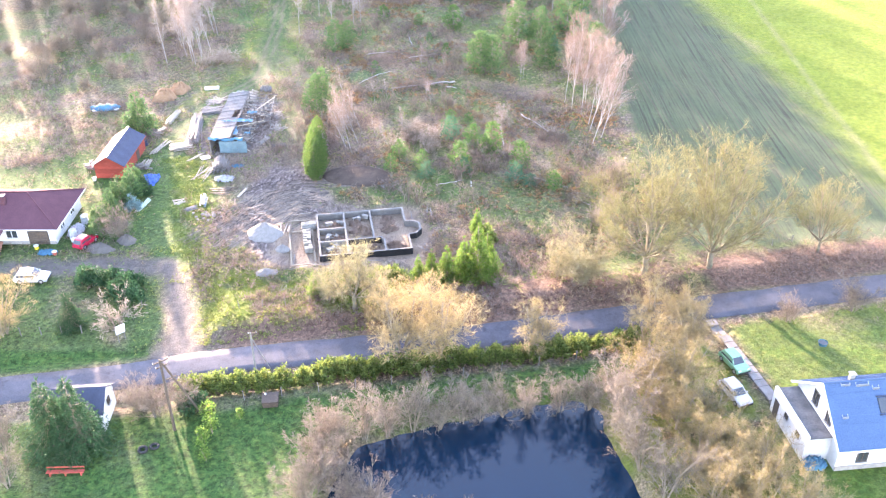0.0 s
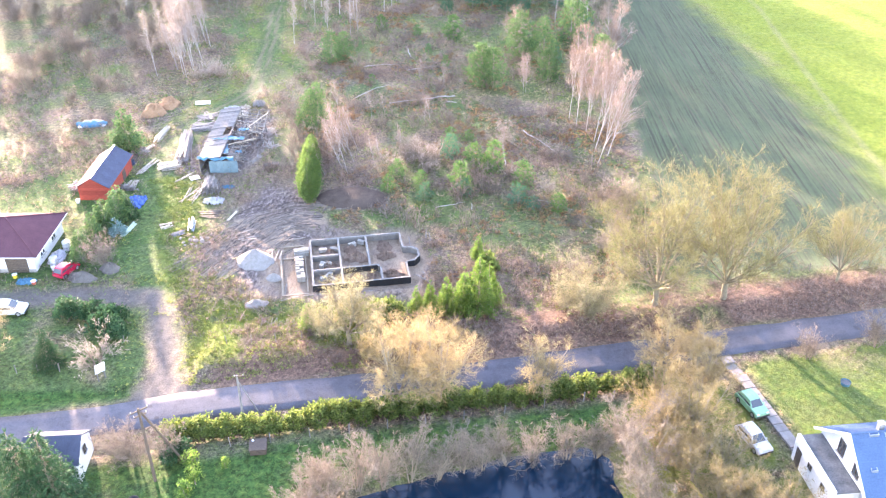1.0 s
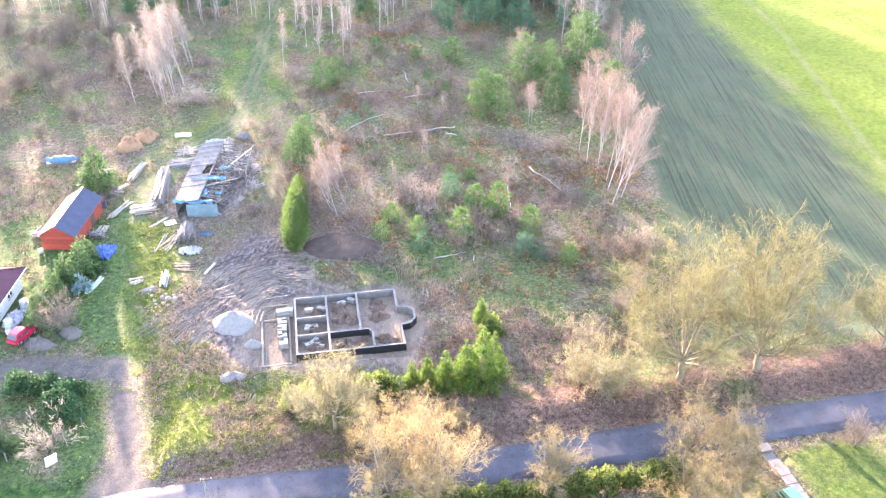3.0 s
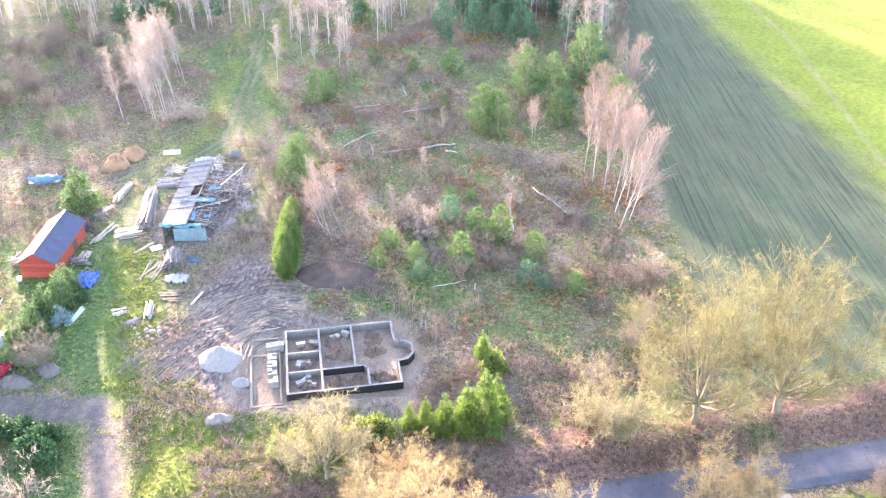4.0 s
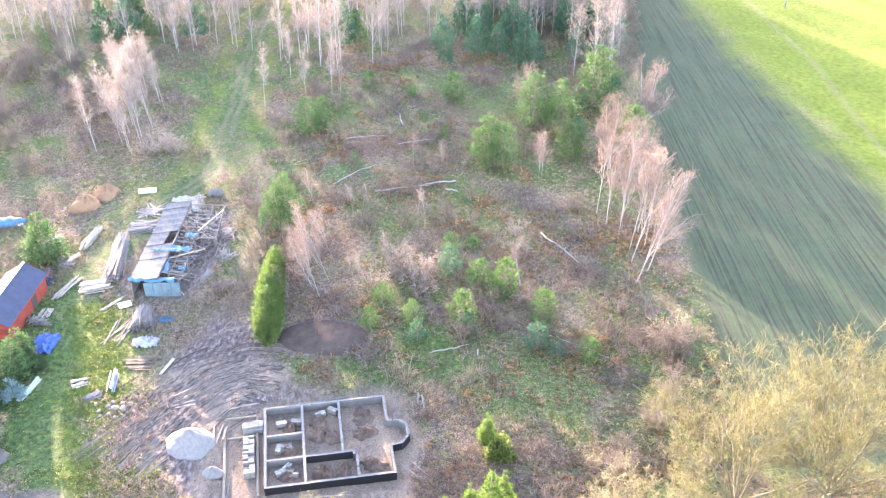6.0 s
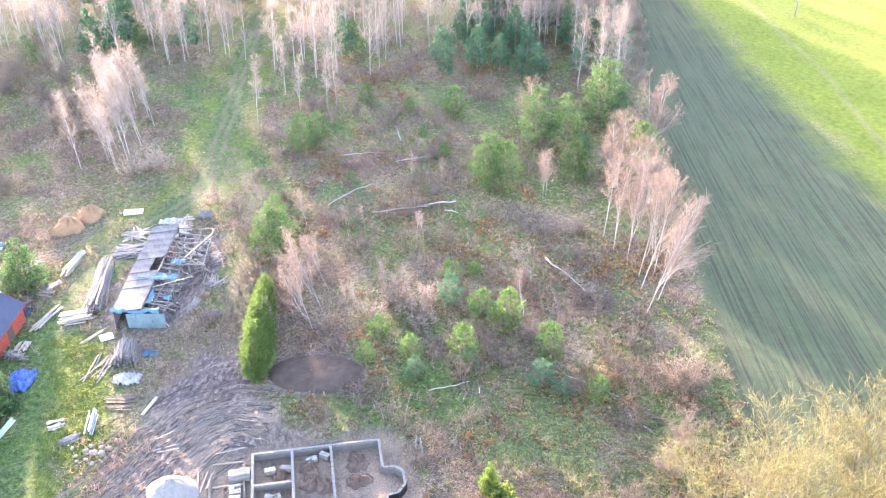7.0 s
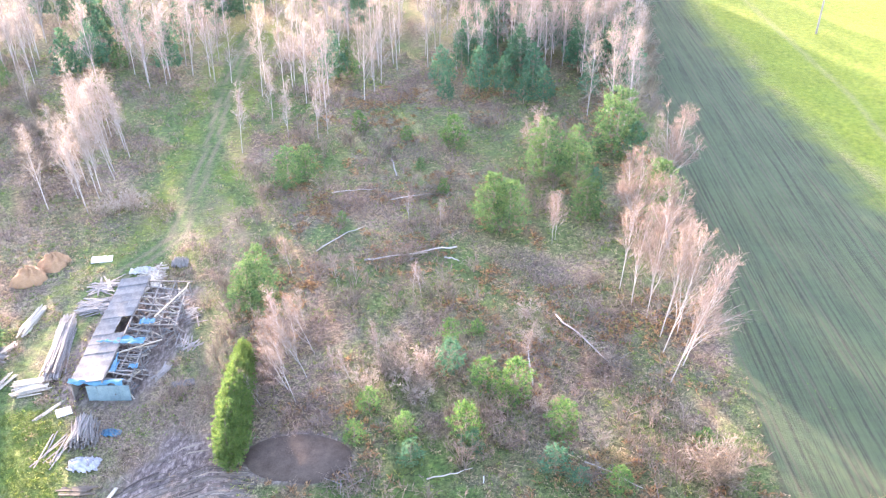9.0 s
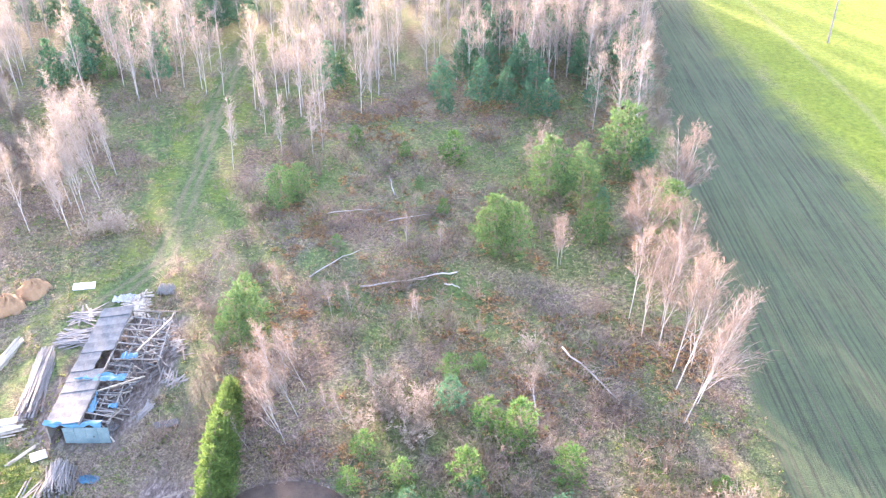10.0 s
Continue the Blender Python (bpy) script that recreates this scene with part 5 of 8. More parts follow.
for i, (u, v, r, h) in enumerate(((5.2, 1.6, 1.15, 0.55), (6.9, 1.7, 0.9, 0.55), (9.6, 1.9, 1.1, 0.45), (5.0, 8.3, 1.15, 0.35), (5.5, 6.2, 1.4, 0.6), (9.2, 6.0, 1.1, 0.4), (2.0, 5.1, 1.0, 0.4), (9.2, 8.3, 1.3, 0.35), (2.4, 8.0, 1.0, 0.35), (2.2, 1.9, 1.0, 0.35))):
    x, y = at_site(u, v)
    heap("earth_mound", "low heap of brown earth inside the foundations", x, y, r, r * 0.9, h + 0.18, M_DIRT, 20 + i, 0.45, 0, "heap", on(x, y) - 0.04, 1.6, 0.17)


def block_stack(x, y, rz, nx, ny, nz, z=None, label="stack of pale concrete blocks on the site"):
    ob = thing("block_stack", label, "blocks", "block stacks", at=(x, y, on(x, y) if z is None else z), rz=rz)
    for i in range(nx):
        for j in range(ny):
            for k in range(nz):
                if k == nz - 1 and random.random() < 0.2:
                    continue
                under("block", BLOCK, None, ob, "", pose((i - (nx - 1) / 2) * 0.50, (j - (ny - 1) / 2) * 0.26, 0.12 + k * 0.245, 0, 0, random.uniform(-3, 3)))
    return ob


_b = boxed((0.49, 0.24, 0.24), bevel=0.012)
BLOCK = bpy.data.meshes.new("block")
_b.to_mesh(BLOCK)
_b.free()
BLOCK.materials.append(stony("pale_block", (0.15, 0.137, 0.118), (0.28, 0.26, 0.225), 2.0, 0.9, 0.01))
for u, v, rz in ((-1.6, 8.0, 2), (-0.7, 8.1, -3), (-1.5, 6.2, 4), (-1.5, 5.0, -2), (-1.5, 3.8, 3), (-1.4, 2.5, 1)):
    x, y = at_site(u, v)
    block_stack(x, y, 9.5 + rz, 2, 4, 3, -0.25)
for u, v, rz in ((1.5, 8.2, 8), (2.9, 8.3, -12), (1.2, 4.9, 74), (1.9, 5.0, 12), (1.3, 2.0, 24), (2.4, 1.7, -15), (1.9, 2.5, 50), (5.2, 8.9, 20), (6.4, 9.3, -35)):
    x, y = at_site(u, v)
    block_stack(x, y, 9.5 + rz, 2, 2, 2, on(x, y) + 0.12, "loose pale concrete blocks inside the foundations")


def lumber(name, label, x, y, rz, n, length, width, layers, mat, seed, wide=0.14, thick=0.045, fan=4.0, group="timber piles", category="timber"):
    """Pile of boards lying on each other, none quite straight."""
    rng = random.Random(seed)
    ob = thing(name, label, category, group, at=(x, y, on(x, y)), rz=rz)
    metas = []
    for v in range(3):
        bm = boxed((length * (0.75 + 0.15 * v), wide, thick), bevel=0.006)
        me = bpy.data.meshes.new("plank")
        bm.to_mesh(me)
        bm.free()
        me.materials.append(mat)
        metas.append(me)
    per = max(1, math.ceil(n / layers))
    for i in range(n):
        k = i // per
        w = width * (1 - 0.5 * k / max(1, layers))
        under("plank", metas[i % 3], None, ob, "", pose(rng.uniform(-0.14, 0.14) * length, rng.uniform(-w, w) / 2, 0.06 + k * (thick + 0.035) + rng.uniform(0, 0.02), rng.uniform(-6, 6), rng.uniform(-2, 2), rng.gauss(0, fan)))
    return ob


def poles(name, label, x, y, rz, n, length, width, layers, mat, seed, r=0.07, fan=4.0):
    rng = random.Random(seed)
    ob = thing(name, label, "timber", "timber piles", at=(x, y, on(x, y)), rz=rz)
    metas = []
    for v in range(3):
        bm = rod(bmesh.new(), (-length * (0.36 + 0.07 * v), 0, 0), (length * (0.36 + 0.07 * v), 0, 0), r, r * 0.7, 7)
        me = bpy.data.meshes.new("pole")
        bm.to_mesh(me)
        bm.free()
        me.materials.append(mat)
        metas.append(me)
    per = max(1, math.ceil(n / layers))
    for i in range(n):
        k = i // per
        w = width * (1 - 0.6 * k / max(1, layers))
        under("pole", metas[i % 3], None, ob, "", pose(rng.uniform(-0.12, 0.12) * length, rng.uniform(-w, w) / 2, r + k * r * 1.7, 0, rng.uniform(-3, 3), rng.gauss(0, fan)))
    return ob


lumber("timber_pile", "long pile of grey weathered boards", -39.2, 130.2, 98, 110, 8.6, 1.9, 8, M_WOOD_GREY, 1, 0.16, 0.05, 2)
lumber("timber_pile", "fanned pile of pale new boards on the grass", -39.9, 124.4, 18, 60, 3.0, 2.6, 5, M_WOOD_PALE, 2, 0.18, 0.04, 7)
poles("pole_pile", "heap of weathered grey poles and rails", -32.6, 117.9, 99, 120, 3.4, 2.7, 10, M_WOOD_GREY, 3, 0.07, 9)
lumber("timber_pile", "loose brown boards beside the pole heap", -34.8, 116.2, 78, 9, 4.0, 2.2, 2, M_WOOD_GREY, 4, 0.14, 0.04, 9)
lumber("timber_pile", "pale stacked boards by the lane", -43.8, 135.0, 84, 26, 4.6, 1.2, 5, M_WOOD_PALE, 5, 0.18, 0.05, 2)
lumber("timber_pile", "narrow stack of pale battens on the grass", -43.2, 124.0, 72, 16, 4.2, 0.9, 3, M_WOOD_PALE, 6, 0.12, 0.05, 3)
lumber("timber_pile", "short pale boards lying on the grass", -43.9, 119.4, 88, 8, 1.6, 1.2, 1, M_WOOD_PALE, 7, 0.2, 0.04, 3)
lumber("timber_pile", "small stack of pale boards near the sand heaps", -44.4, 130.4, 70, 10, 1.8, 1.0, 3, M_WOOD_PALE, 8, 0.2, 0.05, 5)
lumber("timber_pile", "jumble of grey boards behind the ruined barn", -37.6, 137.6, 8, 60, 4.2, 3.0, 4, M_WOOD_GREY, 9, 0.16, 0.04, 18)
lumber("timber_pile", "scattered grey boards behind the ruined barn", -38.2, 141.8, -15, 22, 3.4, 2.6, 2, M_WOOD_GREY, 10, 0.18, 0.04, 40)
lumber("timber_pile", "tangle of pale boards at the barn's far end", -33.0, 143.2, 15, 70, 3.0, 4.6, 4, M_WOOD_PALE, 11, 0.18, 0.04, 40)
lumber("timber_pile", "two pale planks lying on the grass", -37.2, 120.8, 55, 3, 3.8, 0.9, 1, M_WOOD_PALE, 12, 0.2, 0.06, 2)
lumber("timber_pile", "pale yellow plank on the rough grass", -27.9, 110.4, 72, 2, 2.9, 0.5, 1, M_WOOD_PALE, 13, 0.3, 0.1, 1)
lumber("timber_pile", "pale greenish planks beside the lane", -40.9, 106.8, 76, 6, 3.4, 0.7, 2, stony("greenish_board", (0.28, 0.34, 0.26), (0.44, 0.50, 0.40), 1.5), 14, 0.3, 0.06, 2)
lumber("timber_pile", "small stack of pale board offcuts", -36.3, 107.8, 20, 10, 1.5, 1.2, 2, M_WOOD_PALE, 15, 0.25, 0.05, 9)
lumber("timber_pile", "grey board pieces beside the stones", -34.4, 105.9, 40, 7, 1.6, 1.1, 2, M_SHEET, 16, 0.4, 0.05, 9)
lumber("pipe_stack", "bundle of bluish grey metal profiles", -33.0, 107.9, 99, 14, 3.0, 0.9, 3, stony("blue_steel", (0.16, 0.22, 0.29), (0.27, 0.34, 0.41), 2, 0.5), 17, 0.1, 0.07, 2, "site stores", "metal")
lumber("timber_pile", "dark old boards pressed into the grass", -31.0, 110.8, 2, 10, 3.0, 2.6, 1, M_WOOD_BROWN, 18, 0.2, 0.05, 3)
lumber("timber_pile", "grey broken boards near the thuja row", -27.6, 126.6, 62, 14, 2.4, 1.2, 2, M_WOOD_GREY, 19, 0.14, 0.04, 12)
lumber("firewood_stack", "stacked grey firewood along the shed wall", -44.2, 117.6, 78, 40, 1.1, 3.0, 5, M_WOOD_GREY, 20, 0.12, 0.1, 60, "", "firewood")
lumber("firewood_stack", "grey timber leaning behind the shed", -51.6, 118.4, 60, 26, 2.2, 2.4, 4, M_WOOD_GREY, 21, 0.14, 0.07, 25, "", "firewood")
for i, (u, v, rz, ln) in enumerate(((-3.3, 1.0, 88, 3.4), (-3.4, 7.2, 80, 3.0), (-2.4, 11.2, 6, 3.8), (2.0, 11.0, 2, 4.2), (6.5, 11.2, -3, 3.8), (13.9, 1.2, 60, 2.6), (12.6, 9.6, 85, 2.4), (1.0, -1.5, 4, 4.6), (5.6, -1.6, -2, 4.2), (-3.0, -1.4, 10, 3.0))):
    a = math.radians(9.5)
    x, y = -15.2 + u * math.cos(a) - v * math.sin(a), 93.5 + u * math.sin(a) + v * math.cos(a)
    lumber("timber_pile", "single formwork plank lying beside the foundations", x, y, 9.5 + rz, 1, ln, 0.3, 1, M_WOOD_GREY, 60 + i, 0.11, 0.04, 3, "formwork planks")
lumber("timber_pile", "loose boards at the foundation's edge", -2.0, 95.6, 118, 3, 2.6, 1.0, 1, M_WOOD_GREY, 22, 0.10, 0.05, 12)
lumber("timber_pile", "formwork boards along the foundation's far edge", -1.9, 105.2, 95, 2, 2.2, 0.6, 1, M_WOOD_GREY, 23, 0.14, 0.05, 5)


def slab(name, label, x, y, rz, size, mat, tilt=2.0, category="panel"):
    ob = thing(name, label, category, at=(x, y, on(x, y) + 0.06), rz=rz)
    part("panel", boxed(size, (0, 0, size[2] / 2), tilt, tilt * 0.6, 0, 0.015), mat, ob)
    part("bearer", boxed((0.1, size[1] * 0.95, 0.1), (-size[0] * 0.3, 0, -0.05)), M_WOOD_BROWN, ob)
    part("bearer", boxed((0.1, size[1] * 0.95, 0.1), (size[0] * 0.3, 0, -0.05)), M_WOOD_BROWN, ob)


slab("insulation_panel", "white panel lying by the lane", -40.2, 147.1, 12, (2.4, 1.2, 0.14), M_WHITE_PLASTIC, 3)
slab("insulation_panel", "whitish sheet lying on the rough ground", -25.2, 124.9, 18, (2.2, 0.9, 0.08), M_SHEET, 3)
slab("insulation_panel", "white board lying near the ruined barn", -35.6, 121.0, 30, (1.4, 1.1, 0.08), M_WHITE_PLASTIC, 3)


def crumple(name, label, x, y, rx, ry, h, mat, seed, category="tarpaulin", z=None, rz=0.0):
    """A thrown-down sheet in folds."""
    n = 34
    gx, gy = np.meshgrid(np.linspace(-1, 1, n), np.linspace(-1, 1, n))
    rad = np.hypot(gx, gy) / (1 + 0.35 * vnoise(gx * 3 + 9, gy * 3 + 7, 0.8, seed))
    zz = h * np.clip(1 - rad, 0, 1) ** 0.6 * (0.45 + 0.8 * vnoise(gx * 6 + 20, gy * 6 + 20, 1.0, seed + 3)) + h * 0.8 * (vnoise(gx * 9 + gy * 4 + 20, gy * 5, 1.0, seed + 8) - 0.4) * (rad < 1) + h * 0.3 * (vnoise(gx * 16 + 40, gy * 16, 1.0, seed + 9) - 0.5)
    i = (np.arange(n - 1)[:, None] * n + np.arange(n - 1)[None]).ravel()
    F = np.column_stack([i, i + 1, i + n + 1, i + n])
    V = np.column_stack([gx.ravel() * rx, gy.ravel() * ry, np.maximum(zz, 0.0).ravel() + 0.03])
    F = F[(rad.ravel()[F] < 1.0).all(1)]
    me = mesh_of(name, V, F)
    me.materials.append(mat)
    ob = new(name, me)
    ob.matrix_world = pose(x, y, on(x, y) if z is None else z, 0, 0, rz)
    mod = ob.modifiers.new("thick", "SOLIDIFY")
    mod.thickness = 0.02
    return tagged(ob, label, category)


M_FOIL = stony("grey_foil", (0.20, 0.195, 0.205), (0.46, 0.445, 0.465), 2, 0.5, 0.02)
crumple("plastic_sheet", "crumpled whitish plastic sheet on the ground", -31.4, 114.2, 1.4, 0.9, 0.5, M_FOIL, 31)
crumple("blue_tarpaulin", "crumpled blue tarpaulin heap beside the lane", -42.0, 114.0, 1.3, 1.7, 0.6, stony("deep_blue_tarp", (0.02, 0.05, 0.20), (0.07, 0.14, 0.36), 2, 0.7, 0.02), 32)
crumple("plastic_sheet", "scrap of bright blue plastic on the ground", -30.2, 118.2, 0.9, 0.5, 0.25, M_BLUE_TARP, 33)
crumple("plastic_sheet", "blue and white tarpaulin by the annex wall", 34.0, 59.0, 1.1, 0.8, 0.8, M_BLUE_TARP, 34)
crumple("plastic_sheet", "pale bags beside the bungalow wall", -47.6, 100.2, 1.0, 1.6, 0.7, M_FOIL, 35)
crumple("plastic_sheet", "light blue plastic pool lying folded by the house", -49.6, 95.0, 1.2, 0.7, 0.3, M_BLUE_TARP, 36)
for i, (x, y, s) in enumerate(((-31.5, 104.0, 0.36), (-32.3, 104.3, 0.26), (-31.0, 104.7, 0.24), (-30.7, 103.9, 0.34), (-31.9, 103.2, 0.22), (-33.0, 103.6, 0.2), (-29.9, 105.6, 0.2), (-33.6, 104.6, 0.2), (-32.0, 104.9, 0.22), (-30.2, 104.6, 0.26), (-32.7, 103.0, 0.16), (-31.2, 102.7, 0.2), (-29.6, 103.6, 0.18))):
    bm = bmesh.new()
    bmesh.ops.create_icosphere(bm, subdivisions=2, radius=s, matrix=Matrix.Diagonal((1.2, 0.9, 0.65, 1)))
    for v in bm.verts:
        v.co *= 1 + 0.25 * noise.noise(v.co * 3 + Vector((i * 5, 0, 0)))
    me = bpy.data.meshes.new("boulder")
    bm.to_mesh(me)
    bm.free()
    me.materials.append(M_GRAVEL)
    ob = new("boulder", me)
    ob.matrix_world = pose(x, y, on(x, y) + s * 0.3, 0, 0, i * 40)
    tagged(ob, "pale broken concrete lump on rough grass", "stone", "rubble lumps")


# ---------------------------------------------------------------- ruined barn
def build_ruin():
    r = thing("ruined_barn", "collapsing old wooden barn with patched grey sheet roof and bare rafters", "barn", at=(-35.2, 122.6, 0), rz=0.5)
    zf, zr = 2.1, 2.7
    # standing roof strip, sheet by sheet
    for j in range(12):
        for i in range(3):
            if (i, j) in ((2, 6), (2, 5)):
                continue
            y0 = 0.1 + j * 1.45
            sag = -0.06 * math.sin(j * 0.9) - 0.08 * (j == 6)
            part("roof_sheet", boxed((1.16, 1.55, 0.03), (0, 0, 0), random.uniform(-0.8, 0.8), -8 + random.uniform(-0.8, 0.8), random.uniform(-0.8, 0.8)), M_SHEET, r, "",
                 pose(0.5 + i * 1.08, y0 + 0.7, 2.15 + i * 0.16 + sag + 0.02 * (j % 2)))
    for j in range(8):
        y = j * 2.4 + 0.15
        for x, top in ((0.1, 2.0), (3.2, 2.45)):
            part("post", boxed((0.14, 0.14, top), (x, y, top / 2), 0, random.uniform(-2, 2), 0), M_WOOD_GREY, r)
    for x, z in ((0.1, 2.04), (3.2, 2.48)):
        part("beam", boxed((0.14, 17.4, 0.16), (x, 8.6, z - 0.1)), M_WOOD_GREY, r)
    # open rafters of the fallen half
    for j in range(15):
        y = 0.8 + j * 0.57
        part("rafter", boxed((2.5 + random.uniform(-0.3, 0.3), 0.09, 0.1), (4.35, y, 2.0 + random.uniform(-0.3, 0.2)), 0, 9 + random.uniform(-5, 5), random.uniform(-5, 5)), M_WOOD_GREY, r)
    for j in range(8):
        y = 9.3 + j * 1.08
        part("rafter", boxed((4.6 + random.uniform(-0.4, 0.3), 0.1, 0.11), (5.5, y, 2.1 + random.uniform(-0.2, 0.2)), 0, 5 + random.uniform(-4, 4), random.uniform(-3, 3)), M_WOOD_GREY, r)
    for x in (4.6, 6.1, 7.6):
        part("purlin", boxed((0.1, 8.0, 0.1), (x, 13.2, 2.15 - 0.08 * x + 0.35), 0, 0, random.uniform(-3, 3)), M_WOOD_GREY, r)
        for y in (9.5, 13.2, 16.9):
            part("post", boxed((0.13, 0.13, 2.0), (x, y, 1.0), random.uniform(-3, 3), random.uniform(-3, 3), 0), M_WOOD_GREY, r)
    for x in (4.2, 5.4):
        part("purlin", boxed((0.1, 8.6, 0.1), (x, 4.8, 1.95 - 0.1 * (x - 4)), 0, 0, random.uniform(-2, 2)), M_WOOD_GREY, r)
        for y in (0.5, 4.6, 8.8):
            part("post", boxed((0.13, 0.13, 1.9), (x, y, 0.95)), M_WOOD_GREY, r)
    part("brace", boxed((5.0, 0.12, 0.1), (5.0, 5.4, 2.2), 0, 0, 28), M_WOOD_PALE, r, "pale fallen beam")
    part("brace", boxed((6.2, 0.12, 0.1), (6.6, 12.8, 2.4), 0, 4, 72), M_WOOD_PALE, r, "pale fallen beam")
    # end wall with its tarpaulin
    for i in range(4):
        part("wall_panel", boxed((1.0, 0.06, 1.85), (2.0 + i * 1.03, 0.0, 0.93), random.uniform(-3, 1), 0, 0), stony("turquoise_board", (0.07, 0.12, 0.135), (0.16, 0.22, 0.235), 1.2) if i == 0 else bpy.data.materials["turquoise_board"], r, "faded turquoise wall panel")
    for j in range(3):
        part("wall_panel", boxed((0.05, 5.6, 1.7), (0.0, 3.0 + j * 5.7, 0.85)), M_WOOD_GREY, r)
    n = 26
    for x0, y0, lx, ly, z0, s in ((-0.1, -0.12, 5.2, 0.55, 2.25, 1), (2.6, 5.6, 3.0, 0.9, 2.42, 2), (0.8, 5.9, 2.0, 0.35, 2.42, 3), (4.2, 9.0, 1.6, 0.9, 2.35, 4), (3.4, 1.5, 0.6, 2.2, 2.25, 5), (4.9, 2.4, 0.9, 0.6, 2.0, 6)):
        gx, gy = np.meshgrid(np.linspace(0, 1, n), np.linspace(0, 1, 8))
        z = z0 + 0.22 * (vnoise(gx * 8 + s * 9, gy * 4, 1.0, s) - 0.5) + 0.07 * gx * (lx > 2)
        edge = (vnoise(gx * 6 + s * 3, gy * 0, 1.0, s + 20) - 0.5) * 0.8
        i = (np.arange(7)[:, None] * n + np.arange(n - 1)[None]).ravel()
        drop = np.where((gy == 0) & (s == 1), -0.5 * vnoise(gx * 10, gy, 1.0, 3), 0)
        under("tarpaulin", mesh_of("tarpaulin", np.column_stack([(x0 + gx * lx).ravel(), (y0 + gy * ly + edge * gy * ly).ravel(), (z + drop).ravel() + 0.06]), np.column_stack([i, i + 1, i + n + 1, i + n])), M_BLUE_TARP, r, "torn blue tarpaulin")
    # fallen stuff inside
    for j in range(130):
        x, y = random.uniform(3.4, 7.6), random.uniform(0.5, 16.5)
        if y < 8.5:
            x = random.uniform(3.3, 5.6)
        part("board", boxed((random.uniform(1.0, 2.8), 0.14, 0.04), (x, y, random.uniform(0.1, 0.9)), random.uniform(-15, 15), random.uniform(-12, 12), random.uniform(0, 180)), random.choice((M_WOOD_GREY, M_WOOD_GREY, M_SHEET, M_WOOD_PALE)), r)


build_ruin()


# ---------------------------------------------------------------- shed
def build_shed():
    s = thing("garden_shed", "small shed with red-brown board walls and dark felt gable roof", "shed", at=(-47.7, 114.6, 0), rz=-1.5)
    w, L, e, rd = 4.2, 9.4, 2.2, 3.5
    for side in (-1, 1):
        for i in range(int(L / 0.94)):
            part("board", boxed((0.05, 0.93, e), (side * w / 2, 0.47 + i * 0.94, e / 2)), M_WOOD_RED, s)
    for y in (0.0, L):
        for i in range(9):
            z0, z1 = i * 0.38, min((i + 1) * 0.38 - 0.012, rd - 0.06)
            def half(z):
                return w / 2 if z < e else max(0.05, w / 2 * (rd - z) / (rd - e))
            bm = bmesh.new()
            poly(bm, [(-half(z0), 0, z0), (half(z0), 0, z0), (half(z1), 0, z1), (-half(z1), 0, z1)], 0.04)
            part("board", bm, M_WOOD_RED, s, "", pose(0, y, 0))
    for side in (-1, 1):
        a, b = (0, rd + 0.04), (side * (w / 2 + 0.35), e - 0.16)
        bm = bmesh.new()
        pts = [(a[0], -0.35, a[1]), (b[0], -0.35, b[1]), (b[0], L + 0.35, b[1]), (a[0], L + 0.35, a[1])]
        poly(bm, pts if side > 0 else pts[::-1], 0.06)
        part("roof_slope", bm, M_ROOF_DARK, s)
        part("fascia", boxed((0.04, L + 0.7, 0.14), (b[0], L / 2, b[1] - 0.03)), M_WOOD_RED, s, "red eaves board")
    part("ridge_cap", boxed((0.24, L + 0.72, 0.05), (0, L / 2, rd + 0.075), bevel=0.02), M_METAL, s, "pale metal ridge cap")
    part("door", boxed((0.05, 1.2, 1.9), (w / 2 + 0.04, 6.0, 0.95)), M_WOOD_BROWN, s, "brown plank door")


build_shed()


# ---------------------------------------------------------------- houses
def window(parent, at, w, h, rz, frame_mat=None):
    """A window with frame, glass and sill; local x runs along the wall, y outwards."""
    f = part("window", boxed((w, 0.06, h), (0, 0.0, 0)), M_GLASS_DARK, parent, "dark glass window", pose(*at, 0, 0, rz))
    fm = frame_mat or M_WOOD_BROWN
    for x in (-w / 2, w / 2, 0):
        part("frame", boxed((0.07, 0.1, h + 0.1), (x, 0.02, 0)), fm, f)
    for z in (-h / 2, h / 2):
        part("frame", boxed((w + 0.07, 0.1, 0.07), (0, 0.02, z)), fm, f)
    part("sill", boxed((w + 0.2, 0.2, 0.04), (0, 0.08, -h / 2 - 0.06)), M_METAL, f)


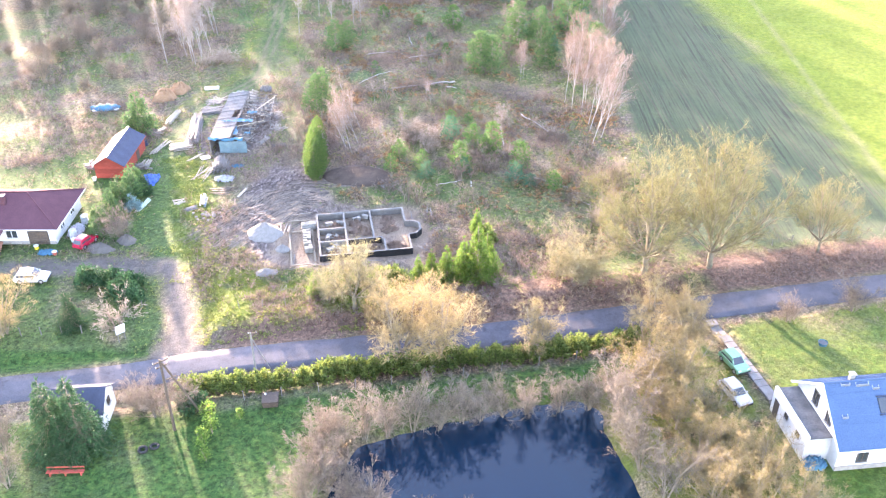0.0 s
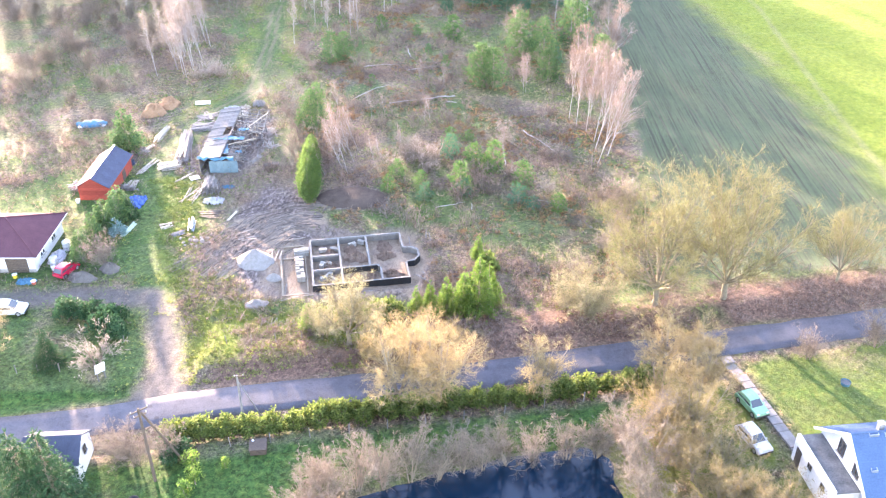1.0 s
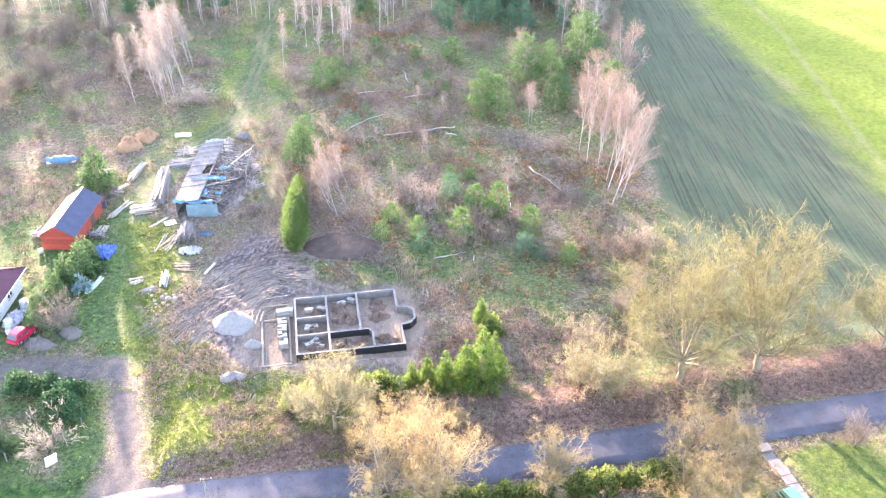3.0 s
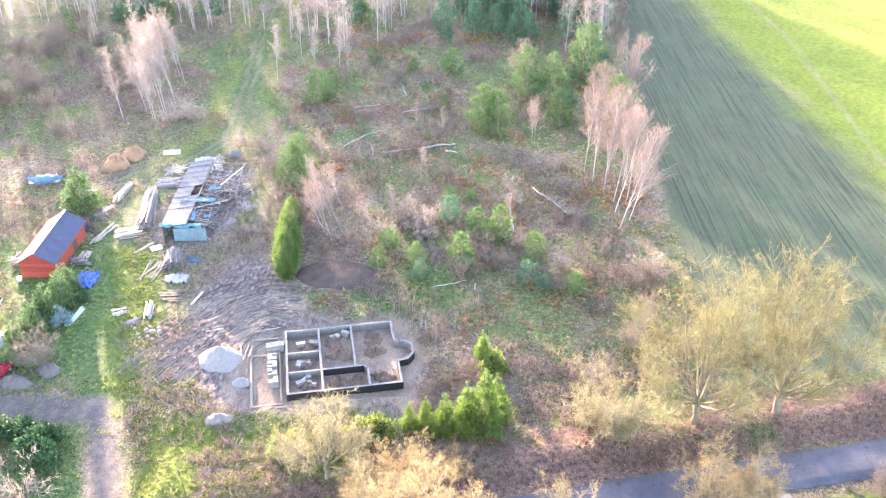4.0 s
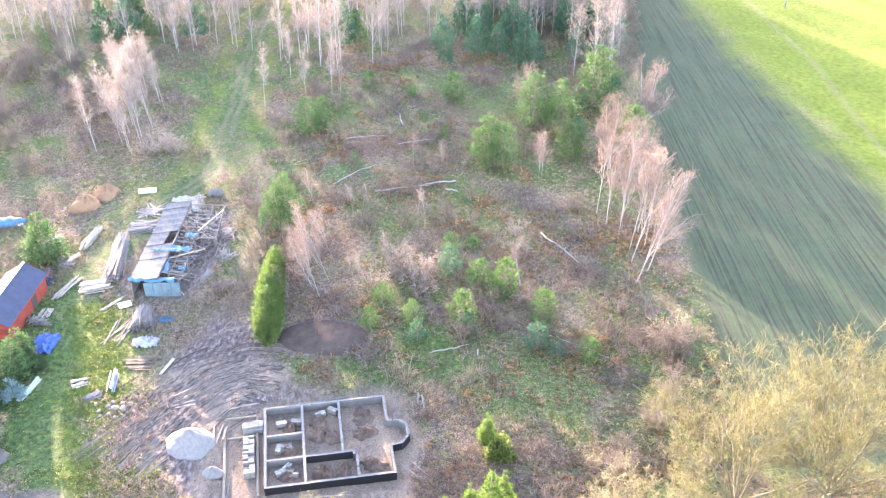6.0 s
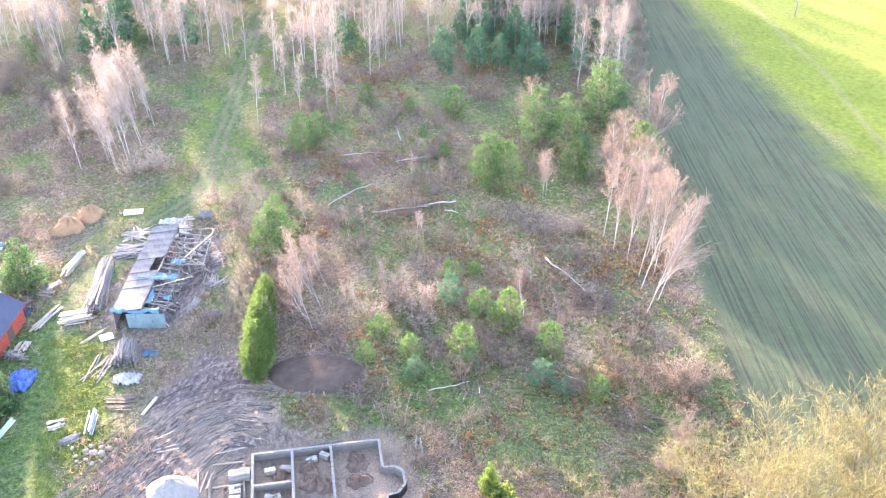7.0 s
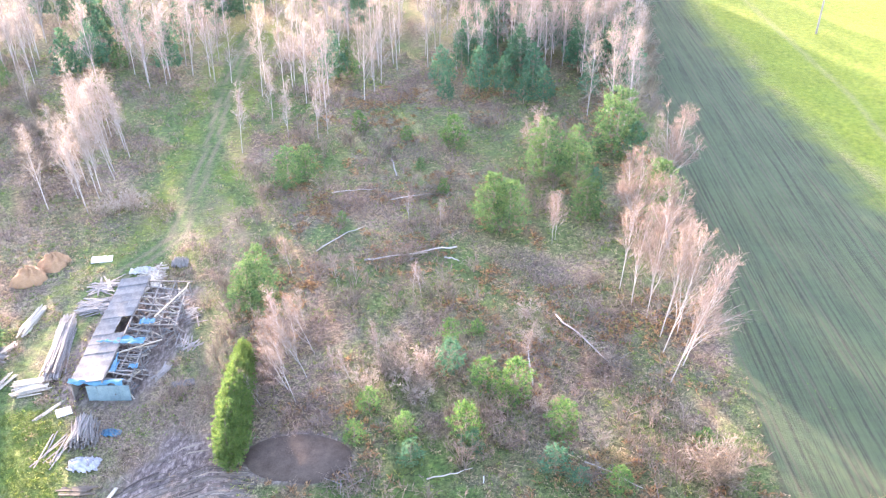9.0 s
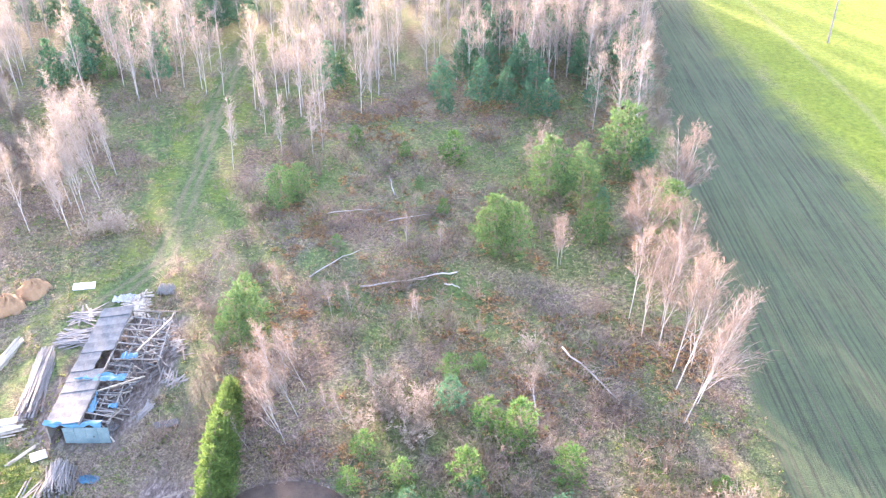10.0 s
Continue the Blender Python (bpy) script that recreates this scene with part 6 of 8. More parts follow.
def build_bungalow():
    h = thing("bungalow", "white plastered bungalow with maroon hipped roof", "house", at=(-56.6, 101.6, 0))
    x0, x1, y0, y1, e = -9.0, 7.4, -4.4, 4.6, 2.6
    for size, at in (((16.4, 0.3, e), (-0.8, y0, e / 2)), ((16.4, 0.3, e), (-0.8, y1, e / 2)), ((0.3, 8.7, e), (x1 - 0.15, 0.1, e / 2)), ((0.3, 8.7, e), (x0 + 0.15, 0.1, e / 2))):
        part("wall", boxed(size, at), M_PLASTER, h)
    part("plinth", boxed((16.5, 0.06, 0.5), (-0.8, y0 - 0.18, 0.25)), M_STONE, h, "grey plinth")
    ex0, ex1, ey0, ey1, rz_ = x0 - 0.7, x1 + 0.75, y0 - 0.75, y1 + 0.7, 5.0
    ym = (ey0 + ey1) / 2
    R0, R1 = (ex0 + 5.2, ym, rz_), (ex1 - 5.2, ym, rz_)
    ez = e - 0.05
    A, B, C, D = (ex0, ey0, ez), (ex1, ey0, ez), (ex1, ey1, ez), (ex0, ey1, ez)
    for pts in ((A, B, R1, R0), (B, C, R1), (C, D, R0, R1), (D, A, R0)):
        bm = bmesh.new()
        poly(bm, pts, 0.12)
        part("roof_slope", bm, M_ROOF_MAROON, h)
    for a, b in ((B, R1), (C, R1), (R0, R1), (A, R0), (D, R0)):
        part("ridge_tile", rod(bmesh.new(), Vector(a) + Vector((0, 0, 0.03)), Vector(b) + Vector((0, 0, 0.03)), 0.09, None, 6), M_ROOF_MAROON, h)
    for a, b in ((A, B), (B, C), (C, D)):
        part("gutter", rod(bmesh.new(), Vector(a) - Vector((0, 0, 0.1)), Vector(b) - Vector((0, 0, 0.1)), 0.07, None, 6), M_PLASTER, h, "white gutter")
    part("soffit", boxed((ex1 - ex0 - 0.2, ey1 - ey0 - 0.2, 0.04), ((ex0 + ex1) / 2, ym, ez - 0.16)), M_PLASTER, h, "white eaves soffit")
    ch = part("chimney", boxed((0.55, 0.55, 1.5), (0.5, ym - 1.6, 4.6), bevel=0.02), M_ROOF_MAROON, h)
    part("cap", boxed((0.7, 0.7, 0.08), (0.5, ym - 1.6, 5.4)), M_STONE, ch)
    gd = part("garage_door", boxed((2.6, 0.08, 2.0), (5.3, y0 - 0.17, 1.0)), M_WOOD_BROWN, h, "dark grey-brown garage door")
    for i in range(5):
        part("door_panel", boxed((2.5, 0.03, 0.34), (5.3, y0 - 0.225, 0.24 + i * 0.39)), M_WOOD_BROWN, gd)
    window(h, (2.0, y0 - 0.15, 1.5), 1.4, 1.1, 180, M_PLASTER)
    for y in (-2.0, 1.6):
        window(h, (x1 + 0.01, y, 1.5), 1.2, 1.1, -90, M_PLASTER)
    po = part("porch_roof", boxed((3.2, 2.6, 0.12), (-0.2, y0 - 1.6, 2.3), 10, 0, 0), M_ROOF_MAROON, h, "small maroon porch roof")
    for i in range(5):
        part("step", boxed((2.6, 0.3, 0.16), (-0.4, y0 - 0.5 - 0.3 * (5 - i), 0.08 + 0.16 * i * 0.9)), stony("brick_step", (0.28, 0.12, 0.08), (0.40, 0.20, 0.14), 3) if i == 0 else bpy.data.materials["brick_step"], h, "red-brown steps")
    for x in (-1.6, 1.2):
        part("post", boxed((0.14, 0.14, 2.3), (x, y0 - 2.7, 1.15)), M_WOOD_BROWN, h)


build_bungalow()


def build_villa():
    v = thing("villa", "white two-storey house with blue metal gable roof and flat-roofed annex", "house", at=(35.6, 58.4, 0), rz=6.5)
    L, D, e, rd = 13.0, 8.6, 3.2, 6.6
    bm = bmesh.new()
    poly(bm, [(0, 0, 0), (0, 0, e), (0, D / 2, rd), (0, D, e), (0, D, 0)], 0.3)
    part("gable_wall", bm, M_PLASTER, v)
    bm = bmesh.new()
    poly(bm, [(L, 0, 0), (L, D, 0), (L, D, e), (L, D / 2, rd), (L, 0, e)], 0.3)
    part("gable_wall", bm, M_PLASTER, v)
    part("wall", boxed((L - 0.62, 0.3, e), (L / 2, 0.15, e / 2)), M_PLASTER, v)
    part("wall", boxed((L - 0.62, 0.3, e), (L / 2, D - 0.15, e / 2)), M_PLASTER, v)
    part("plinth", boxed((L, 0.08, 0.5), (L / 2, -0.06, 0.25)), M_STONE, v, "grey plinth")
    sl = math.atan2(rd - e, D / 2)
    for side in (0, 1):
        y_e = -0.55 if side == 0 else D + 0.55
        z_e = e - 0.55 * math.tan(sl) + 0.14
        bm = bmesh.new()
        pts = [(-0.45, y_e, z_e), (L + 0.45, y_e, z_e), (L + 0.45, D / 2, rd + 0.14), (-0.45, D / 2, rd + 0.14)]
        poly(bm, pts if side == 0 else pts[::-1], 0.08)
        roof = part("roof_slope", bm, M_ROOF_BLUE, v)
        n = 9
        for i in range(n):
            s = (i + 0.5) / n
            part("tile_course", boxed((L + 0.9, 0.05, 0.035), (L / 2, y_e + (D / 2 - y_e) * s, z_e + (rd + 0.14 - z_e) * s + 0.015), math.degrees(sl) * (1 if side == 0 else -1)), M_ROOF_BLUE, roof)
        part("bargeboard", boxed((0.06, math.hypot(D / 2 + 0.55, rd - z_e + 0.14), 0.22), (-0.47, (y_e + D / 2) / 2, (z_e + rd + 0.14) / 2 - 0.06), math.degrees(sl) * (1 if side == 0 else -1)), M_PLASTER, v, "white bargeboard")
        part("gutter", rod(bmesh.new(), (-0.45, y_e - 0.06, z_e - 0.1), (L + 0.45, y_e - 0.06, z_e - 0.1), 0.09, None, 8), M_PLASTER, v, "white gutter")
    part("soffit", boxed((L + 0.8, 0.6, 0.05), (L / 2, -0.3, e - 0.4)), M_PLASTER, v, "white eaves soffit")
    part("ridge_cap", rod(bmesh.new(), (-0.45, D / 2, rd + 0.17), (L + 0.45, D / 2, rd + 0.17), 0.1, None, 8), M_ROOF_BLUE, v)
    ch = part("chimney", boxed((0.45, 0.45, 0.8), (2.6, D / 2 + 0.6, rd + 0.1), bevel=0.02), M_STONE, v, "grey chimney")
    part("cap", boxed((0.6, 0.6, 0.08), (2.6, D / 2 + 0.6, rd + 0.54)), M_STONE, ch)
    def on_roof(y):
        return e + 0.14 + y * math.tan(sl)
    for i, (x, y, w) in enumerate(((1.6, 4.0, 0.8), (3.2, 3.9, 1.2), (4.4, 3.6, 0.6), (0.9, 1.7, 0.5))):
        sg = part("snow_guard", boxed((w, 0.06, 0.22), (x, y, on_roof(y) + 0.12)), M_METAL, v, "dark roof step bracket")
        for dx in (-w / 2, w / 2):
            part("bracket", boxed((0.05, 0.4, 0.05), (x + dx, y + 0.15, on_roof(y) + 0.14), math.degrees(sl)), M_METAL, sg)
    dm = part("skylight", boxed((1.2, 1.4, 0.12), (4.9, 2.4, on_roof(2.4) + 0.05), math.degrees(sl)), M_GLASS_DARK, v, "dark skylight")
    part("frame", boxed((1.4, 0.12, 0.16), (4.9, 1.75, on_roof(1.75) + 0.06), math.degrees(sl)), M_ROOF_DARK, dm)
    part("frame", boxed((1.4, 0.12, 0.16), (4.9, 3.05, on_roof(3.05) + 0.06), math.degrees(sl)), M_ROOF_DARK, dm)
    window(v, (-0.02, 2.7, 4.1), 0.9, 1.4, 90)
    window(v, (-0.02, 5.3, 4.1), 0.9, 1.4, 90)
    for x in (2.4, 6.0, 9.6):
        window(v, (x, -0.02, 1.6), 1.0, 1.3, 180)
    # annex with parapet
    aw, ad, ah = 2.3, 7.0, 2.7
    a0 = 1.4
    part("annex_wall", boxed((0.28, ad, ah + 0.35), (-aw, a0 + ad / 2, (ah + 0.35) / 2)), M_PLASTER, v, "white annex wall with parapet")
    part("annex_wall", boxed((aw - 0.14, 0.28, ah), (-aw / 2 + 0.05, a0 + 0.14, ah / 2)), M_PLASTER, v)
    part("annex_wall", boxed((aw - 0.14, 0.28, ah), (-aw / 2 + 0.05, a0 + ad - 0.14, ah / 2)), M_PLASTER, v)
    part("flat_roof", boxed((aw - 0.16, ad, 0.12), (-aw / 2 + 0.06, a0 + ad / 2, ah + 0.06)), M_SHEET, v, "flat grey felt roof of the annex")
    for y in (3.0, 5.4):
        window(v, (-aw - 0.13, y, 1.9), 0.6, 0.5, 90)
    part("door", boxed((0.06, 0.9, 2.0), (-aw - 0.15, 7.4, 1.0)), M_WOOD_BROWN, v, "brown door")


build_villa()


def build_path():
    """Paved garden path from the road to the annex, slab by slab."""
    a, b = Vector(PATH_A), Vector(PATH_B)
    d = b - a
    ang = math.degrees(math.atan2(d.y, d.x))
    p = thing("garden_path", "narrow straight path of pale concrete slabs across the lawn", "path", kind="structure")
    bm = boxed((0.99, 1.15, 0.26), bevel=0.012)
    me = bpy.data.meshes.new("slab")
    bm.to_mesh(me)
    bm.free()
    me.materials.append(stony("path_slab", (0.15, 0.137, 0.127), (0.23, 0.21, 0.197), 2.0, 0.9, 0.01))
    n = int(d.length)
    for i in range(n):
        q = a + d * ((i + 0.5) / n)
        under("slab", me, None, p, "", pose(q.x, q.y, on(q.x, q.y) + 0.13, random.uniform(-0.8, 0.8), random.uniform(-0.8, 0.8), ang + random.uniform(-1.5, 1.5)))


PATH_A, PATH_B = (29.9, 80.8), (33.7, 64.4)
build_path()


def build_cottage():
    c = thing("outbuilding", "small white outbuilding with dark grey gable roof beside the road", "outbuilding", at=(-34.9, 65.3, 0), rz=94)
    w, L, e, rd = 4.4, 4.6, 2.4, 4.0
    for x in (-1, 1):
        part("wall", boxed((0.25, L, e), (x * (w / 2 - 0.125), 0, e / 2)), M_PLASTER, c)
    for y in (-1, 1):
        bm = bmesh.new()
        pts = [(-w / 2 + 0.26, 0, 0), (w / 2 - 0.26, 0, 0), (w / 2 - 0.26, 0, e), (0, 0, rd - 0.05), (-w / 2 + 0.26, 0, e)]
        poly(bm, pts, 0.25)
        part("gable_wall", bm, M_PLASTER, c, "", pose(0, y * (L / 2 - 0.13) - 0.12, 0))
    for side in (-1, 1):
        bm = bmesh.new()
        pts = [(0, -L / 2 - 0.25, rd + 0.05), (side * (w / 2 + 0.08), -L / 2 - 0.25, e + 0.02), (side * (w / 2 + 0.08), L / 2 + 0.25, e + 0.02), (0, L / 2 + 0.25, rd + 0.05)]
        poly(bm, pts if side > 0 else pts[::-1], 0.1)
        part("roof_slope", bm, M_ROOF_DARK, c)
    window(c, (0.1, -L / 2 - 0.12, 2.2), 0.6, 0.6, 180)


build_cottage()


# ---------------------------------------------------------------- cars
def build_car(name, label, x, y, rz, body_mat, L=4.2, W=1.72, H=1.48, hatch=0.0):
    """Car pointing along local +x."""
    c = thing(name, label, "car", "parked cars", at=(x, y, on(x, y) + 0.03), rz=rz)
    prof = [(-0.5, 0.28), (-0.5, 0.62), (-0.485, 0.78), (-0.30 + hatch, 0.80), (0.18, 0.80), (0.42, 0.72), (0.49, 0.60), (0.5, 0.30), (0.40, 0.20), (-0.42, 0.20)]
    bm = bmesh.new()
    k = H / 1.48
    vs = {}
    for s in (-1, 1):
        vs[s] = [bm.verts.new((px * L, s * W / 2, pz * 1.12 * k)) for px, pz in prof]
    bm.faces.new(vs[-1])
    bm.faces.new(vs[1][::-1])
    for i in range(len(prof)):
        j = (i + 1) % len(prof)
        bm.faces.new((vs[-1][i], vs[1][i], vs[1][j], vs[-1][j]))
    bmesh.ops.bevel(bm, geom=list(bm.edges), offset=0.07, segments=2, affect="EDGES")
    part("body", bm, body_mat, c)
    zb, zt = 0.86 * k, H
    base = [(-0.46 + hatch * 0.3, zb), (0.22, zb), (0.06, zt - 0.03), (-0.10, zt), (-0.34 + hatch * 0.2, zt - 0.02)]
    bm = bmesh.new()
    vs = {s: [bm.verts.new((px * L, s * (W / 2 - (0.07 if z <= zb else 0.20)), z)) for px, z in base] for s in (-1, 1)}
    bm.faces.new(vs[-1])
    bm.faces.new(vs[1][::-1])
    for i in range(len(base)):
        j = (i + 1) % len(base)
        bm.faces.new((vs[-1][i], vs[1][i], vs[1][j], vs[-1][j]))
    bmesh.ops.bevel(bm, geom=list(bm.edges), offset=0.04, segments=1, affect="EDGES")
    cab = part("cabin", bm, body_mat, c)
    wy = W / 2 - 0.06

    def pane(nm, pts, lab):
        b = bmesh.new()
        poly(b, pts, 0.015)
        part(nm, b, M_GLASS_DARK, cab, lab)
    pane("windscreen", [(0.225 * L, -wy + 0.1, zb + 0.02), (0.225 * L, wy - 0.1, zb + 0.02), (0.075 * L, wy - 0.22, zt - 0.08), (0.075 * L, -wy + 0.22, zt - 0.08)], "dark windscreen")
    xb, xt = (-0.465 + hatch * 0.3) * L, (-0.35 + hatch * 0.2) * L
    pane("rear_window", [(xb, wy - 0.12, zb + 0.06), (xb, -wy + 0.12, zb + 0.06), (xt, -wy + 0.22, zt - 0.08), (xt, wy - 0.22, zt - 0.08)], "dark rear window")
    for s in (-1, 1):
        for a, b in ((-0.40, -0.17), (-0.15, 0.15)):
            pts = [(a * L, s * (wy - 0.01), zb + 0.05), (b * L, s * (wy - 0.01), zb + 0.05), ((b - 0.06 if b > 0 else b) * L, s * (wy - 0.13), zt - 0.12), ((a + 0.06 if a < -0.3 else a) * L, s * (wy - 0.13), zt - 0.12)]
            pane("side_window", pts if s < 0 else pts[::-1], "dark side window")
        part("mirror", boxed((0.12, 0.16, 0.12), (0.17 * L, s * (W / 2 + 0.06), zb + 0.08), bevel=0.03), body_mat, c)
        part("headlight", boxed((0.16, 0.34, 0.14), (0.465 * L, s * (W / 2 - 0.26), 0.68 * k), bevel=0.03), M_WHITE_PLASTIC, c, "clear headlight")
        part("tail_light", boxed((0.08, 0.24, 0.2), (-0.488 * L, s * (W / 2 - 0.2), 0.76 * k), bevel=0.02), M_ROOF_MAROON, c, "red tail light")
        for px in (-0.31, 0.31):
            b = rod(bmesh.new(), (px * L, s * (W / 2 - 0.20), 0.30), (px * L, s * (W / 2 + 0.015), 0.30), 0.31, None, 18)
            wh = part("wheel", b, M_RUBBER, c, "black tyre")
            part("rim", rod(bmesh.new(), (px * L, s * (W / 2 - 0.1), 0.30), (px * L, s * (W / 2 + 0.025), 0.30), 0.19, None, 12), M_METAL, wh)
    for px, z in ((0.5, 0.42), (-0.5, 0.45)):
        part("bumper", boxed((0.10, W - 0.1, 0.2), (px * L, 0, z * k), bevel=0.04), M_RUBBER if px > 0 else body_mat, c)


build_car("car", "white estate car parked on the yard track", -49.2, 89.0, 2, paint("white_paint", (0.50, 0.50, 0.51)), 4.0, 1.68, 1.5)
build_car("car", "bright red small car parked on the lawn", -45.4, 96.8, 68, paint("red_paint", (0.45, 0.015, 0.045)), 3.2, 1.5, 1.4, -0.05)
build_car("car", "light green car parked beside the garden path", 30.4, 73.0, -70, paint("green_paint", (0.22, 0.42, 0.24)), 3.6, 1.58, 1.4)
build_car("car", "silver-white car parked under bare trees", 29.2, 68.3, -70, paint("silver_paint", (0.50, 0.48, 0.49)), 3.9, 1.64, 1.4)


# ---------------------------------------------------------------- poles, sign, fences
def crossarm(t, top, yaw, n=2, w=1.5):
    arm = part("crossarm", boxed((w, 0.1, 0.12), (0, 0, 0), bevel=0.01), M_WOOD_BROWN, t, "", pose(top[0], top[1], top[2], 0, 0, yaw))
    for i in range(n + 1):
        part("insulator", rod(bmesh.new(), (-w / 2 + w * i / n, 0, 0.06), (-w / 2 + w * i / n, 0, 0.22), 0.045, 0.03, 8), M_METAL, arm, "grey insulator")


def build_poles():
    a = thing("utility_pole", "wooden A-frame electricity pole beside the hedge", "utility pole", at=(-25.9, 63.6, 0))
    part("pole", rod(bmesh.new(), (0, 0, -0.3), (0.0, 0.1, 8.8), 0.15, 0.11, 10), M_WOOD_BROWN, a)
    part("strut", rod(bmesh.new(), (2.0, 2.6, -0.3), (0.15, 0.15, 8.3), 0.13, 0.10, 10), M_WOOD_BROWN, a)
    part("tie", boxed((1.0, 0.1, 0.1), (0.55, 0.5, 6.3), 0, 0, 35), M_WOOD_BROWN, a)
    crossarm(a, (0.05, 0.1, 8.55), 40)
    crossarm(a, (0.05, 0.1, 8.0), 40, 2, 1.1)
    b = thing("utility_pole", "pale concrete electricity pole with stay in the hedge", "utility pole", at=(-19.2, 70.8, 0))
    part("pole", rod(bmesh.new(), (0, 0, -0.3), (0, 0, 6.3), 0.13, 0.1, 10), M_CONCRETE, b)
    part("strut", rod(bmesh.new(), (1.7, 1.0, -0.3), (0.1, 0.05, 5.4), 0.06, 0.05, 8), M_CONCRETE, b)
    crossarm(b, (0.2, 0, 6.2), 10, 1, 0.8)
    c = thing("utility_pole", "tall grey electricity pole standing in the meadow", "utility pole", at=(72.0, 225.5, 0))
    part("pole", rod(bmesh.new(), (0, 0, -0.3), (0.15, 0, 10.5), 0.2, 0.14, 10), M_CONCRETE, c)
    crossarm(c, (0.15, 0, 10.2), 60)
    s = thing("sign", "white blank sign board on two posts by the drive", "sign", at=(-35.0, 77.4, 0), rz=52)
    part("board", boxed((1.15, 0.06, 1.05), (0, 0, 1.6), 0, 8, 0, 0.01), M_WHITE_PLASTIC, s)
    for x in (-0.4, 0.4):
        part("post", boxed((0.09, 0.09, 2.2), (x, 0.08, 1.1)), M_WOOD_GREY, s)


build_poles()


def fence(label, line, step, h, mat, rails=2, r=0.05):
    x0, y0 = line[0]
    f = thing("fence", label, "fence", "fences", at=(x0, y0, 0))
    bm = rod(bmesh.new(), (0, 0, -0.2), (0, 0, h), r, r * 0.9, 7)
    me = bpy.data.meshes.new("post")
    bm.to_mesh(me)
    bm.free()
    me.materials.append(mat)
    for (ax, ay), (bx, by) in zip(line[:-1], line[1:]):
        d = math.hypot(bx - ax, by - ay)
        n = max(1, round(d / step))
        for i in range(n + 1):
            s = i / n
            px, py = ax + (bx - ax) * s, ay + (by - ay) * s
            under("post", me, None, f, "", pose(px - x0, py - y0, on(px, py), random.uniform(-4, 4), random.uniform(-4, 4), 0))
        for k in range(rails):
            z = h * (0.45 + 0.45 * k / max(1, rails - 1)) if rails > 1 else h * 0.9
            part("wire", rod(bmesh.new(), (ax - x0, ay - y0, z + on(ax, ay)), (bx - x0, by - y0, z + on(bx, by)), 0.008, None, 4), M_WOOD_BROWN, f)


fence("low fence of pale posts and wire along the garden", [(-52, 77.6), (-46.5, 78.4), (-40.0, 78.9), (-36.8, 80.0), (-34.6, 83.5)], 2.6, 1.1, M_CONCRETE)
fence("wire fence on short wooden posts along the bank", [(-23.2, 82.6), (-18.0, 83.0), (-12.6, 84.2)], 2.3, 1.1, M_WOOD_GREY)
fence("pale posts behind the hedge", [(-20, 68.0), (-9, 69.8), (2, 71.4), (14, 74.0), (20, 74.6)], 3.6, 1.2, M_CONCRETE, 0)
fence("wire fence on wooden posts along the field's edge", [(36.0, 94.4), (44.0, 96.4), (52.0, 98.0), (66.0, 101.0)], 2.6, 1.1, M_WOOD_GREY)


